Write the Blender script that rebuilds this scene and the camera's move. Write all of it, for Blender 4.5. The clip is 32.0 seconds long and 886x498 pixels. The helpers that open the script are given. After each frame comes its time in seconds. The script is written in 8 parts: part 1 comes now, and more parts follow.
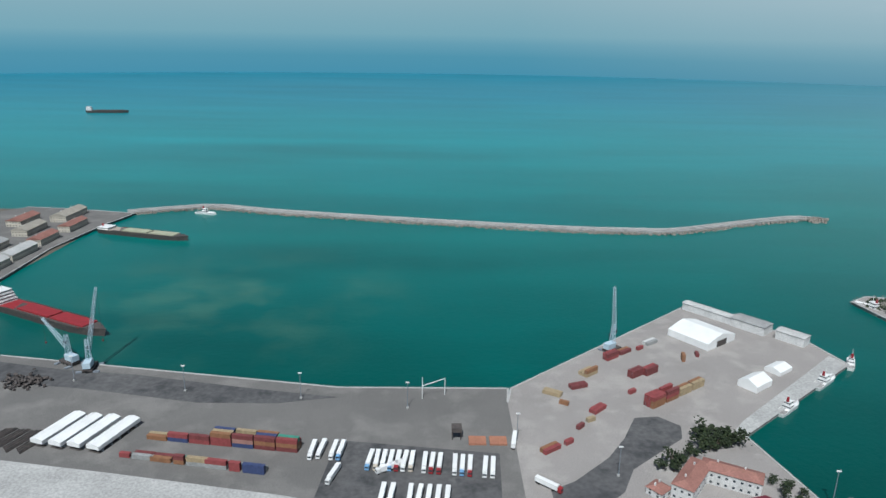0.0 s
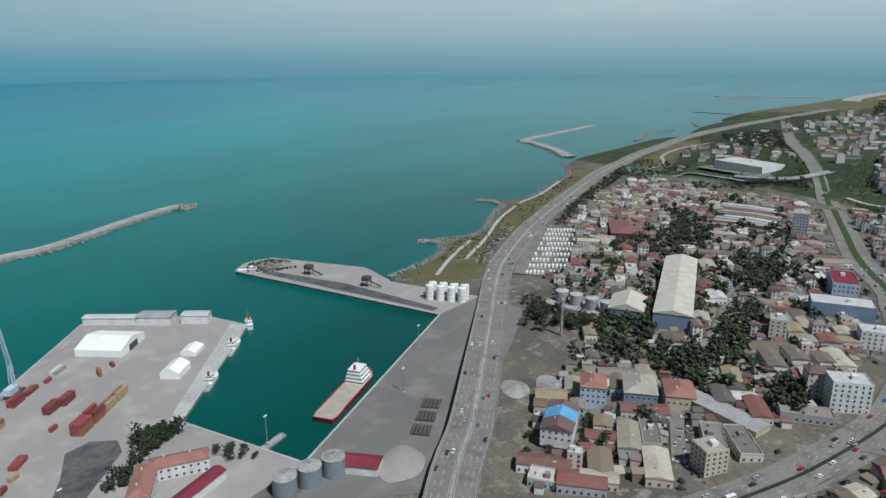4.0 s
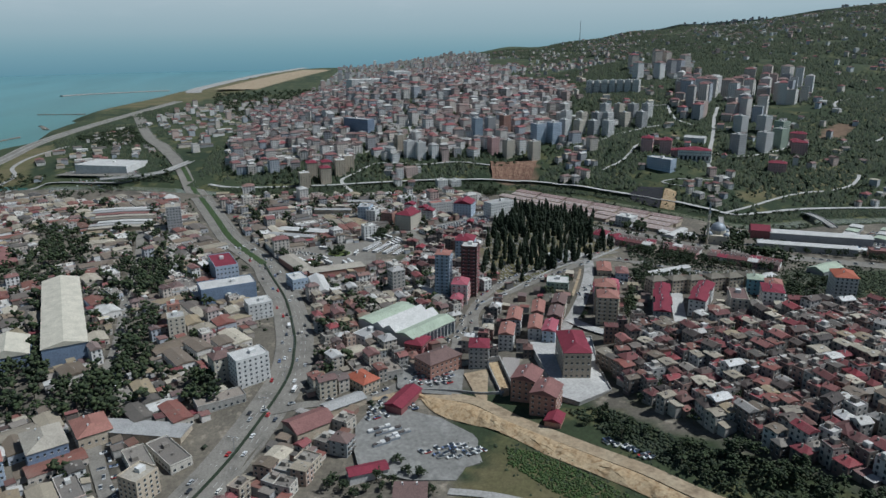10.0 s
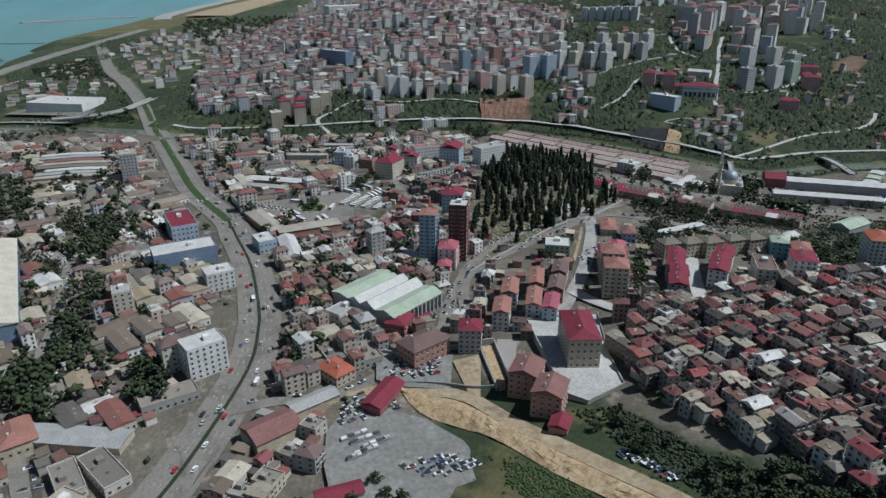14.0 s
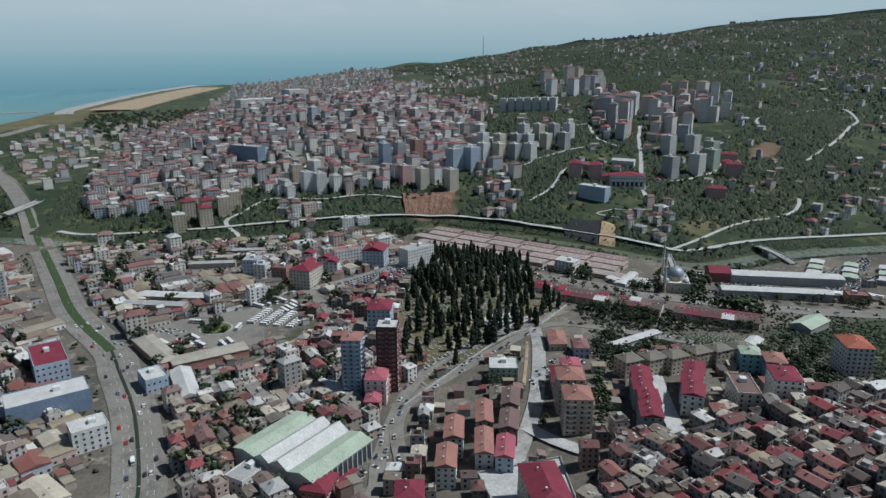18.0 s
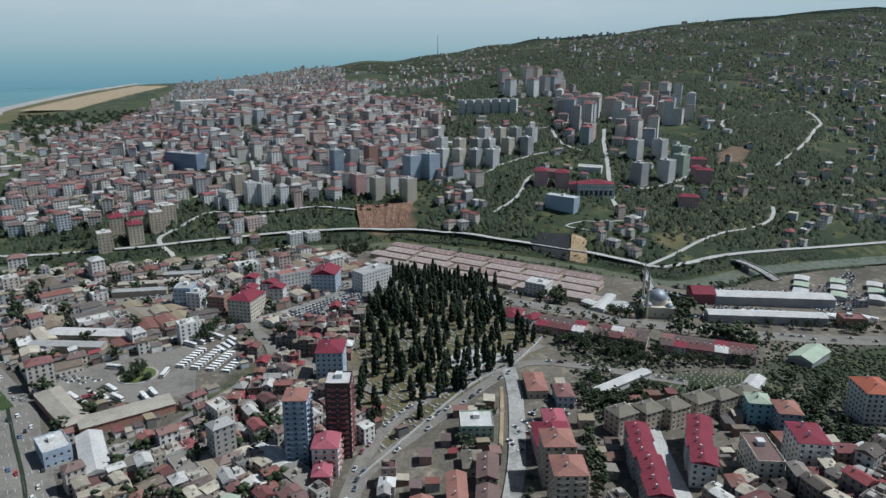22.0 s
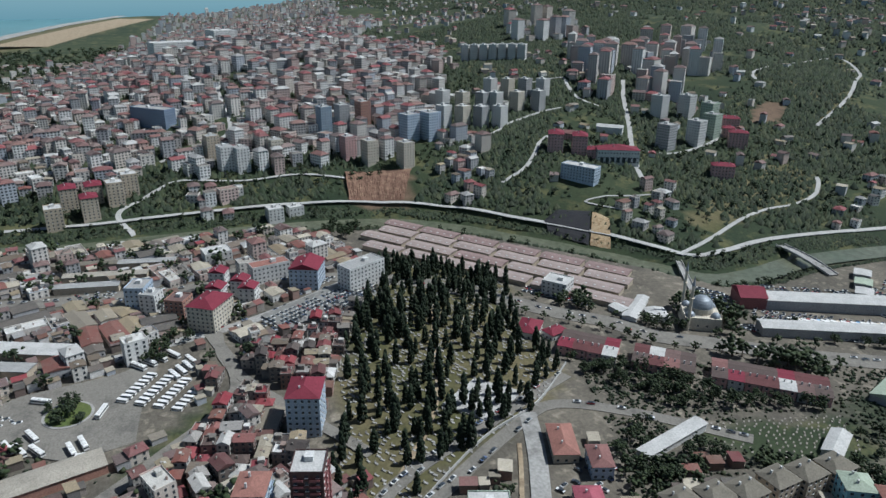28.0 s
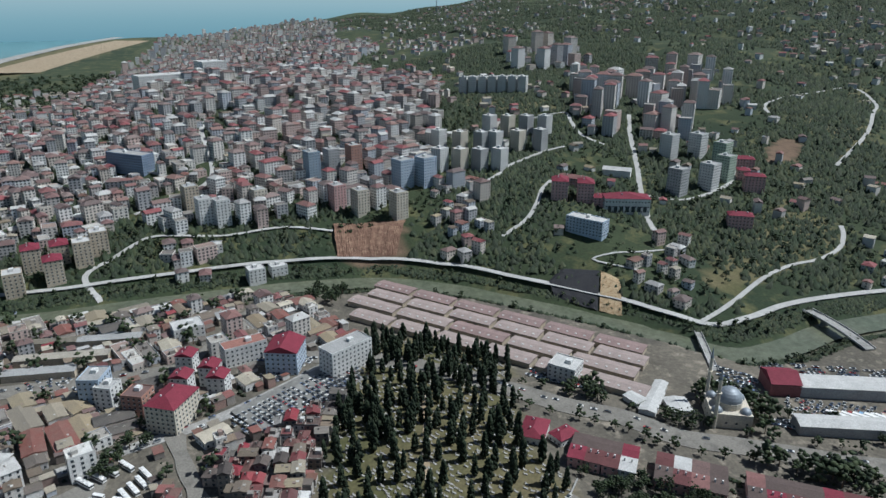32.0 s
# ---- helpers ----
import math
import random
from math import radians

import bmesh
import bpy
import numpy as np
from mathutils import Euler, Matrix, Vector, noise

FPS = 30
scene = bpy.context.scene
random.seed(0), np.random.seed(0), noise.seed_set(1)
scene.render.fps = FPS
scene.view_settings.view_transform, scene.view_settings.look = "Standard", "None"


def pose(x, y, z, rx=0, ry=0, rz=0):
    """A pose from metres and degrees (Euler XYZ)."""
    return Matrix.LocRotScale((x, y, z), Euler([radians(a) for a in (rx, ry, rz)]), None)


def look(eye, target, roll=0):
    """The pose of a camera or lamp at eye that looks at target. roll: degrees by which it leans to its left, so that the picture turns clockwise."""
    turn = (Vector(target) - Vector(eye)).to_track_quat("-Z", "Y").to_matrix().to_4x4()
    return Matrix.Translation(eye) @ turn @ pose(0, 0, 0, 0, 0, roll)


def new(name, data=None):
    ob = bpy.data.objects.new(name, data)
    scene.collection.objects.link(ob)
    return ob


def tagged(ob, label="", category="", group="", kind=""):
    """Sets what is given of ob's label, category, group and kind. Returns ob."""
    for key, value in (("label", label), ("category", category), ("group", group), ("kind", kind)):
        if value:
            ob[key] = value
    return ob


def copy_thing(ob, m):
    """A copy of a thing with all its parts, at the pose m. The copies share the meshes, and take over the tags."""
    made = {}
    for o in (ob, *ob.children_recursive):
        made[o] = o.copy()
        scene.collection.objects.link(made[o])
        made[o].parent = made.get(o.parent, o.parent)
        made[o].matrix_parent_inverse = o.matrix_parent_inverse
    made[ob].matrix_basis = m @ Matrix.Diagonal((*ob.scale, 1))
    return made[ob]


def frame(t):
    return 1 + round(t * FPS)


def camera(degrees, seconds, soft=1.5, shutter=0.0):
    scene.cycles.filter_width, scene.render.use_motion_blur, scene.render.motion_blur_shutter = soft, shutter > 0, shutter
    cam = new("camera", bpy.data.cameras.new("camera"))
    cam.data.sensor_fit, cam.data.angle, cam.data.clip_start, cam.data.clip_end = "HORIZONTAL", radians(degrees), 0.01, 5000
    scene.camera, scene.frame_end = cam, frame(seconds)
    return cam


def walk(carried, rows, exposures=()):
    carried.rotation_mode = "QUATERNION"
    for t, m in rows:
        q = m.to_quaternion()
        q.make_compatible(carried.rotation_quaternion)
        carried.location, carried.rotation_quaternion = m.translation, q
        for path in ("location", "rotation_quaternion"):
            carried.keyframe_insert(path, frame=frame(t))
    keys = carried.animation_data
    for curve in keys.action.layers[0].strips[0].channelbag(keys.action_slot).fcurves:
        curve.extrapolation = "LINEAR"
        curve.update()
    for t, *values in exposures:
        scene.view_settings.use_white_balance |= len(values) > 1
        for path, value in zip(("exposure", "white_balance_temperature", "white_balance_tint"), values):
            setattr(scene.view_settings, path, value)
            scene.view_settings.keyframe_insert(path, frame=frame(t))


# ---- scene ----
cam = camera(65.06, 32.0)
# seconds, place in metres, tilt, lean and turn in degrees
PATH = [
    (0, -0.0, -0.5, 226.2, -16.94, 0.97, -0.69),
    (0.5, -0.2, -1.1, 226.4, -16.80, 0.79, -8.06),
    (1, -0.7, -1.7, 226.5, -16.62, 0.59, -13.18),
    (1.5, -1.0, -2.6, 226.6, -16.47, 0.39, -17.86),
    (2, -1.2, -3.6, 226.5, -16.35, 0.37, -21.92),
    (2.5, -1.7, -4.6, 226.2, -16.25, 0.17, -26.57),
    (3, -2.1, -5.3, 226.4, -16.29, -0.02, -31.95),
    (3.5, -2.2, -5.9, 226.6, -16.49, -0.16, -41.37),
    (5.5, -5.5, -4.9, 227.2, -17.17, -0.26, -72.09),
    (6, -6.6, -5.9, 227.9, -17.44, -0.40, -79.94),
    (6.5, -7.6, -6.5, 228.5, -17.73, -0.49, -88.43),
    (7, -8.8, -6.1, 229.5, -18.07, -0.49, -97.02),
    (7.5, -10.1, -5.6, 229.9, -18.06, -0.42, -98.86),
    (8, -7.3, -6.0, 230.0, -18.09, -0.34, -98.86),
    (8.5, -3.4, -6.6, 230.0, -17.84, -0.30, -98.94),
    (9, 1.8, -7.6, 229.9, -17.58, -0.24, -99.07),
    (9.5, 8.4, -8.7, 229.9, -17.37, -0.21, -99.27),
    (10, 15.9, -10.0, 230.0, -17.21, -0.15, -99.50),
    (10.5, 24.0, -11.3, 230.0, -18.14, -0.12, -99.74),
    (11, 32.4, -12.8, 230.1, -19.98, -0.12, -99.87),
    (11.5, 41.2, -14.5, 230.0, -21.88, -0.12, -99.99),
    (12, 50.1, -16.2, 230.0, -23.80, -0.12, -100.13),
    (12.5, 59.1, -17.9, 229.9, -24.72, -0.11, -100.25),
    (13, 68.0, -19.5, 229.9, -24.67, -0.07, -100.37),
    (13.5, 76.8, -20.9, 229.8, -24.14, -0.03, -100.54),
    (14, 85.7, -22.3, 229.8, -22.94, -0.02, -100.72),
    (14.5, 94.9, -23.8, 229.6, -21.63, -0.02, -100.87),
    (16.5, 133.2, -30.4, 228.2, -16.56, -0.18, -102.98),
    (17, 142.5, -32.1, 227.8, -15.89, -0.13, -104.73),
    (17.5, 151.4, -33.8, 227.5, -15.95, -0.14, -106.05),
    (18, 160.0, -35.6, 227.4, -16.02, -0.12, -107.40),
    (18.5, 168.6, -37.6, 227.7, -16.14, -0.11, -109.82),
    (19, 177.1, -39.7, 228.2, -16.21, -0.09, -110.97),
    (19.5, 185.6, -41.9, 228.7, -16.22, -0.08, -111.03),
    (20, 194.2, -44.2, 229.2, -16.22, -0.04, -111.04),
    (20.5, 202.6, -46.6, 229.5, -16.23, -0.01, -111.07),
    (21, 211.1, -49.1, 229.5, -16.23, 0.04, -111.11),
    (21.5, 219.6, -51.8, 229.4, -16.19, 0.08, -111.17),
    (22, 228.2, -54.5, 229.2, -16.17, 0.18, -111.19),
    (22.5, 236.7, -57.5, 229.0, -16.11, 0.24, -111.16),
    (23, 245.0, -60.7, 229.0, -16.09, 0.28, -111.15),
    (23.5, 253.3, -63.8, 229.1, -16.08, 0.31, -111.14),
    (24, 261.6, -66.8, 229.2, -16.39, 0.37, -111.10),
    (24.5, 269.7, -69.8, 229.3, -18.06, 0.41, -111.08),
    (25, 277.9, -72.7, 229.7, -19.81, 0.40, -111.05),
    (25.5, 286.2, -75.5, 230.6, -21.22, 0.43, -111.07),
    (27.5, 320.0, -86.7, 238.3, -21.50, 0.70, -111.33),
    (28, 328.4, -89.6, 240.7, -21.37, 0.68, -111.42),
    (28.5, 336.5, -92.5, 243.3, -21.24, 0.68, -111.50),
    (29, 344.4, -95.7, 246.2, -21.11, 0.65, -111.55),
    (29.5, 352.1, -99.0, 249.2, -21.01, 0.62, -111.57),
    (30, 359.6, -102.6, 252.2, -20.92, 0.61, -111.55),
    (30.5, 367.1, -106.4, 255.0, -20.80, 0.56, -111.49),
    (31, 374.5, -110.4, 257.8, -20.68, 0.53, -111.42),
    (31.5, 381.8, -114.4, 260.3, -20.48, 0.41, -111.37),
    (32, 388.9, -118.4, 262.6, -20.27, 0.35, -111.30),
]
walk(cam, [(t, pose(x, y, z, 90 + tilt, 0, turn) @ pose(0, 0, 0, 0, 0, lean)) for t, x, y, z, tilt, lean, turn in PATH], [(0, -0.2, 5880, 5), (3, -0.22, 5880, 5), (6, -0.44, 5820, 5), (12, -0.36, 5810, 5), (18, -0.32, 5820, 5), (22, -0.22, 5820, 5), (27, -0.2, 5800, 5), (32, -0.15, 5810, 5)])
# -- end of path --
import collections
# ---------------------------------------------------------------- light
SUN_TO = Vector((-0.17, -0.72, 1.12)).normalized()
world = bpy.data.worlds.new("sky")
scene.world = world
world.use_nodes = True
wn = world.node_tree.nodes
sky = wn.new("ShaderNodeTexSky")
sky.sky_type, sky.sun_disc = "NISHITA", False
sky.sun_elevation = math.asin(SUN_TO.z)
sky.sun_rotation = math.atan2(SUN_TO.x, SUN_TO.y)
world.node_tree.links.new(sky.outputs[0], wn["Background"].inputs[0])
wn["Background"].inputs[1].default_value = 0.05
sun = new("sun", bpy.data.lights.new("sun", "SUN"))
sun.data.energy, sun.data.angle, sun.data.color = 5.0, radians(0.6), (1.0, 0.97, 0.93)
sun.matrix_world = look(SUN_TO * 600, (0, 0, 0))

# ---------------------------------------------------------------- materials


def mat(name, build, rough=0.8, metal=0.0, spec=0.3):
    m = bpy.data.materials.new(name)
    m.use_nodes = True
    nt = m.node_tree
    b = nt.nodes["Principled BSDF"]
    b.inputs["Roughness"].default_value, b.inputs["Metallic"].default_value = rough, metal
    b.inputs["Specular IOR Level"].default_value = spec
    if callable(build):
        col = build(nt, b)
        if col is not None:
            nt.links.new(col, b.inputs["Base Color"])
    else:
        b.inputs["Base Color"].default_value = (*build, 1)
    return m


def node(nt, kind, **props):
    n = nt.nodes.new(kind)
    for k, v in props.items():
        if k in n.inputs:
            n.inputs[k].default_value = v
    return n


def pos(nt):
    return nt.nodes.new("ShaderNodeNewGeometry").outputs["Position"]


def noise_tex(nt, scale, detail=4.0, rough=0.6, vec=None):
    n = nt.nodes.new("ShaderNodeTexNoise")
    n.inputs["Scale"].default_value, n.inputs["Detail"].default_value, n.inputs["Roughness"].default_value = scale, detail, rough
    nt.links.new(vec if vec is not None else pos(nt), n.inputs["Vector"])
    return n.outputs["Fac"]


def ramp(nt, fac, stops, constant=False):
    r = nt.nodes.new("ShaderNodeValToRGB")
    if constant:
        r.color_ramp.interpolation = "CONSTANT"
    e = r.color_ramp.elements
    while len(e) < len(stops):
        e.new(0.5)
    for i, (p, c) in enumerate(stops):
        e[i].position, e[i].color = p, (*c, 1)
    nt.links.new(fac, r.inputs[0])
    return r.outputs["Color"]


def mix(nt, fac, a, b, mode="MIX"):
    n = nt.nodes.new("ShaderNodeMix")
    n.data_type, n.blend_type = "RGBA", mode
    for sock, val in ((n.inputs[0], fac), (n.inputs[6], a), (n.inputs[7], b)):
        if isinstance(val, (int, float)):
            sock.default_value = val
        elif isinstance(val, tuple):
            sock.default_value = (*val, 1)
        else:
            nt.links.new(val, sock)
    return n.outputs[2]


def remap(nt, v, a, b, c=0.0, d=1.0):
    n = nt.nodes.new("ShaderNodeMapRange")
    n.inputs[1].default_value, n.inputs[2].default_value, n.inputs[3].default_value, n.inputs[4].default_value = a, b, c, d
    nt.links.new(v, n.inputs[0])
    return n.outputs[0]


def bump(nt, b, height, strength, dist):
    n = nt.nodes.new("ShaderNodeBump")
    n.inputs["Strength"].default_value, n.inputs["Distance"].default_value = strength, dist
    nt.links.new(height, n.inputs["Height"])
    nt.links.new(n.outputs[0], b.inputs["Normal"])


def even(colors):
    k = len(colors)
    return [(i / k, c) for i, c in enumerate(colors)]


def palette(colors, per_island, dirt=0.35, scale=0.25, fine=1.6):
    """Colour picked at random for each object (or each loose piece), with grime at two sizes."""

    def build(nt, b):
        if per_island:
            rnd = nt.nodes.new("ShaderNodeNewGeometry").outputs["Random Per Island"]
        else:
            rnd = nt.nodes.new("ShaderNodeObjectInfo").outputs["Random"]
        c = ramp(nt, rnd, even(colors), True)
        g = remap(nt, noise_tex(nt, scale, 5), 0.35, 0.72)
        c = mix(nt, mix_fac(nt, g, dirt), c, (0.20, 0.172, 0.145), "MIX")
        g2 = remap(nt, noise_tex(nt, fine, 4, 0.75), 0.3, 0.7, 0.62, 1.22)
        return mix(nt, 1.0, c, grey(nt, g2), "MULTIPLY")

    return build


def mix_fac(nt, f, k):
    n = nt.nodes.new("ShaderNodeMath")
    n.operation = "MULTIPLY"
    nt.links.new(f, n.inputs[0])
    n.inputs[1].default_value = k
    return n.outputs[0]


def grey(nt, f):
    n = nt.nodes.new("ShaderNodeCombineColor")
    for i in range(3):
        nt.links.new(f, n.inputs[i])
    return n.outputs[0]


def mottled(a, b2, scale, fine=None, c=None):
    def build(nt, b):
        col = mix(nt, remap(nt, noise_tex(nt, scale, 5), 0.32, 0.68), a, b2)
        if c:
            col = mix(nt, remap(nt, noise_tex(nt, scale * 3.1, 4), 0.5, 0.66), col, c)
        if fine:
            col = mix(nt, 1.0, col, grey(nt, remap(nt, noise_tex(nt, fine, 4), 0.3, 0.7, 0.75, 1.2)), "MULTIPLY")
        return col

    return build


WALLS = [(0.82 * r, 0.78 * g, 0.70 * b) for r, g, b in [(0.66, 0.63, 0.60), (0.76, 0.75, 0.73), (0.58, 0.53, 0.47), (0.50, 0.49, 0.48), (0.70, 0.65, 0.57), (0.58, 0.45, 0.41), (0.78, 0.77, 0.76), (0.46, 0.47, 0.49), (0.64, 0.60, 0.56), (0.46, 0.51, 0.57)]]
ROOFS = [(0.24, 0.10, 0.09), (0.27, 0.055, 0.062), (0.17, 0.115, 0.105), (0.26, 0.13, 0.105), (0.20, 0.10, 0.095), (0.38, 0.37, 0.36), (0.14, 0.105, 0.10), (0.24, 0.07, 0.075), (0.24, 0.175, 0.155), (0.16, 0.095, 0.09), (0.50, 0.49, 0.47)]
SHEDS = [(0.76 * r, 0.69 * g, 0.56 * b) for r, g, b in [(0.44, 0.39, 0.31), (0.34, 0.295, 0.24), (0.72, 0.71, 0.69), (0.19, 0.165, 0.15), (0.39, 0.36, 0.30), (0.30, 0.12, 0.12), (0.42, 0.41, 0.39), (0.33, 0.32, 0.31), (0.52, 0.51, 0.49), (0.26, 0.11, 0.11), (0.24, 0.21, 0.20), (0.60, 0.59, 0.57), (0.27, 0.12, 0.115), (0.30, 0.25, 0.22), (0.22, 0.19, 0.17), (0.45, 0.43, 0.40), (0.22, 0.12, 0.11)]]
SHEDS += [(0.62, 0.61, 0.58), (0.11, 0.10, 0.09), (0.14, 0.12, 0.105), (0.09, 0.083, 0.077)]
M_WALL = mat("painted_render", palette(WALLS, False), 0.85)
M_ROOF = mat("roof_tiles", palette(ROOFS, False, 0.25), 0.8)
M_SHED = mat("sheet_roof", palette(SHEDS, False, 0.45, 0.12), 0.65)
M_FLAT = mat("concrete_roof", palette([(0.34, 0.315, 0.275), (0.24, 0.22, 0.195), (0.45, 0.42, 0.37), (0.28, 0.24, 0.205), (0.17, 0.155, 0.14)], False, 0.5, 0.2), 0.9)
# far walls paler and roofs duller, with some distance haze put into the colours
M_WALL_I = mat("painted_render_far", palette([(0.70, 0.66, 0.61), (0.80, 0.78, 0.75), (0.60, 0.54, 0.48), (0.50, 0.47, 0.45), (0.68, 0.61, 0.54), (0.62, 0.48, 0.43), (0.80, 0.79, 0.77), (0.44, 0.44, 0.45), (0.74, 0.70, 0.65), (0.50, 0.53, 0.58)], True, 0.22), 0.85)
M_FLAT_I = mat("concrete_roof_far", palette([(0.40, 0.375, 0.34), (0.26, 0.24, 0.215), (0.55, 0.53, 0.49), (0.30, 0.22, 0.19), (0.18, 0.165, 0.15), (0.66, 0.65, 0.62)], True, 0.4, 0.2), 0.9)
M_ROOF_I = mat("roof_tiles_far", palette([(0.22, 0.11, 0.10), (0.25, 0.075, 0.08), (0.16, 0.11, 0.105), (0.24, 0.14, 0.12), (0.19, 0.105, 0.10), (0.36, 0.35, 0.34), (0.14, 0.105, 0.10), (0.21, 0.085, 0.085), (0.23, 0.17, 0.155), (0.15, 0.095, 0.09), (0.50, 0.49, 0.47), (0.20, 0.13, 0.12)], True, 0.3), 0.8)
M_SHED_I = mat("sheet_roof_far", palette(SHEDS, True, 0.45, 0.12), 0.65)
WALLS_D = [(0.28, 0.25, 0.225), (0.50, 0.48, 0.45), (0.24, 0.17, 0.15), (0.42, 0.38, 0.34), (0.18, 0.15, 0.135), (0.30, 0.19, 0.15), (0.50, 0.47, 0.42), (0.20, 0.195, 0.19), (0.62, 0.61, 0.59), (0.40, 0.26, 0.22)]
ROOFS_D = [(0.15, 0.055, 0.055), (0.26, 0.035, 0.05), (0.085, 0.065, 0.06), (0.19, 0.06, 0.062), (0.11, 0.075, 0.068), (0.23, 0.045, 0.058), (0.07, 0.058, 0.055), (0.72, 0.71, 0.69), (0.17, 0.075, 0.07), (0.13, 0.055, 0.055), (0.27, 0.24, 0.21), (0.30, 0.06, 0.07), (0.12, 0.095, 0.085), (0.58, 0.56, 0.53), (0.30, 0.12, 0.11), (0.20, 0.05, 0.055), (0.16, 0.08, 0.07), (0.36, 0.34, 0.32)]
WALLS_D, ROOFS_D = ([tuple(0.88 * v for v in c) for c in cols] for cols in (WALLS_D, ROOFS_D))
M_WALL_D = mat("bare_brick_and_render", palette(WALLS_D, False), 0.85)
M_ROOF_D = mat("old_roof_tiles", palette(ROOFS_D, False, 0.25), 0.8)
M_WALL_DI = mat("bare_brick_and_render_far", palette(WALLS_D, True), 0.85)
M_ROOF_DI = mat("old_roof_tiles_far", palette(ROOFS_D, True, 0.25), 0.8)
M_GLASS = mat("window_glass", (0.045, 0.055, 0.065), 0.15, 0.0, 0.6)
M_FRAME = mat("white_frame", mottled((0.72, 0.71, 0.69), (0.60, 0.59, 0.57), 0.8), 0.6)
M_ASPHALT = mat("asphalt", mottled((0.185, 0.172, 0.15), (0.22, 0.205, 0.18), 0.03, 0.9, (0.145, 0.135, 0.12)), 0.9)
M_ASPHALT_D = mat("dark_asphalt", mottled((0.085, 0.083, 0.085), (0.12, 0.116, 0.115), 0.02, 0.3, (0.06, 0.06, 0.062)), 0.9)
M_MARK = mat("road_paint", mottled((0.45, 0.44, 0.42), (0.32, 0.31, 0.30), 0.5), 0.8)
M_CONC = mat("concrete", mottled((0.29, 0.28, 0.265), (0.37, 0.36, 0.34), 0.03, 0.6, (0.22, 0.212, 0.20)), 0.9)
M_CONC_L = mat("pale_concrete", mottled((0.46, 0.45, 0.43), (0.36, 0.35, 0.335), 0.05, 0.7), 0.9)
M_YARD = mat("port_paving", mottled((0.175, 0.165, 0.155), (0.14, 0.133, 0.126), 0.012, 1.6, (0.21, 0.198, 0.185)), 0.92)
M_PAVE = mat("yard_concrete", mottled((0.325, 0.297, 0.278), (0.275, 0.252, 0.236), 0.014, 1.6, (0.365, 0.336, 0.312)), 0.92)
M_ROCK = mat("armour_rock", mottled((0.20, 0.18, 0.155), (0.33, 0.30, 0.26), 0.3, 1.5), 0.95)
M_SAND = mat("bare_soil", mottled((0.30, 0.225, 0.145), (0.38, 0.31, 0.215), 0.04, 0.4, (0.22, 0.165, 0.11)), 0.95)
M_GRASS = mat("dry_grass", mottled((0.20, 0.18, 0.075), (0.12, 0.13, 0.045), 0.02, 0.5, (0.30, 0.25, 0.13)), 0.95)
M_GREEN = mat("green_grass", mottled((0.075, 0.11, 0.03), (0.11, 0.13, 0.045), 0.05, 0.6), 0.95)
M_LEAF = mat("leaves", palette([(0.024, 0.040, 0.016), (0.034, 0.054, 0.020), (0.020, 0.032, 0.015), (0.046, 0.064, 0.025)], True, 0.1, 0.3), 0.8)
M_CYPRESS = mat("cypress_leaves", palette([(0.016, 0.026, 0.013), (0.022, 0.033, 0.016), (0.013, 0.021, 0.012)], True, 0.0, 0.4), 0.85)
M_SCRUB = mat("scrub_leaves", palette([(0.026, 0.042, 0.021), (0.036, 0.052, 0.026), (0.020, 0.033, 0.018), (0.050, 0.062, 0.030), (0.029, 0.040, 0.023)], True, 0.1, 0.05), 0.9)
M_BARK = mat("bark", mottled((0.10, 0.075, 0.05), (0.16, 0.12, 0.09), 2.0), 0.95)
M_STEEL = mat("grey_steel", mottled((0.30, 0.33, 0.36), (0.22, 0.24, 0.27), 0.8), 0.5, 0.3)
M_RUST = mat("dark_steel", mottled((0.06, 0.055, 0.055), (0.11, 0.09, 0.08), 0.5), 0.8)
M_WHITE = mat("white_paint", mottled((0.80, 0.79, 0.77), (0.66, 0.65, 0.63), 0.3), 0.55)
M_TENT = mat("white_fabric", mottled((0.82, 0.81, 0.79), (0.72, 0.71, 0.69), 0.08), 0.7)
M_TYRE = mat("tyre_rubber", (0.02, 0.02, 0.02), 0.9)
M_RED = mat("red_paint", mottled((0.32, 0.03, 0.035), (0.23, 0.025, 0.03), 0.3), 0.5)
M_CRIMSON = mat("crimson_roof", mottled((0.46, 0.045, 0.075), (0.36, 0.04, 0.06), 0.1, 1.0), 0.6)
M_BLUE = mat("blue_paint", mottled((0.20, 0.38, 0.60), (0.16, 0.31, 0.50), 0.2), 0.6)
M_CUT = mat("cut_earth", mottled((0.36, 0.25, 0.14), (0.46, 0.36, 0.23), 0.12, 0.7, (0.26, 0.17, 0.09)), 0.95)
M_LOT = mat("smooth_gravel", mottled((0.215, 0.21, 0.195), (0.17, 0.166, 0.155), 0.03, 0.4, (0.24, 0.235, 0.22)), 0.85)
M_BUSH = mat("bright_bushes", palette([(0.045, 0.085, 0.022), (0.060, 0.100, 0.028), (0.038, 0.068, 0.020), (0.075, 0.105, 0.035)], True, 0.1, 0.1), 0.85)
M_CRANE = mat("pale_blue_paint", mottled((0.50, 0.60, 0.66), (0.40, 0.50, 0.56), 0.5), 0.6)
M_TERRA = mat("terracotta_tiles", mottled((0.42, 0.16, 0.10), (0.33, 0.12, 0.08), 0.2, 1.5, (0.48, 0.21, 0.13)), 0.85)


def mix_two(nt, a, b):
    n = nt.nodes.new("ShaderNodeMath")
    n.operation = "MULTIPLY"
    nt.links.new(a, n.inputs[0])
    nt.links.new(b, n.inputs[1])
    return n.outputs[0]


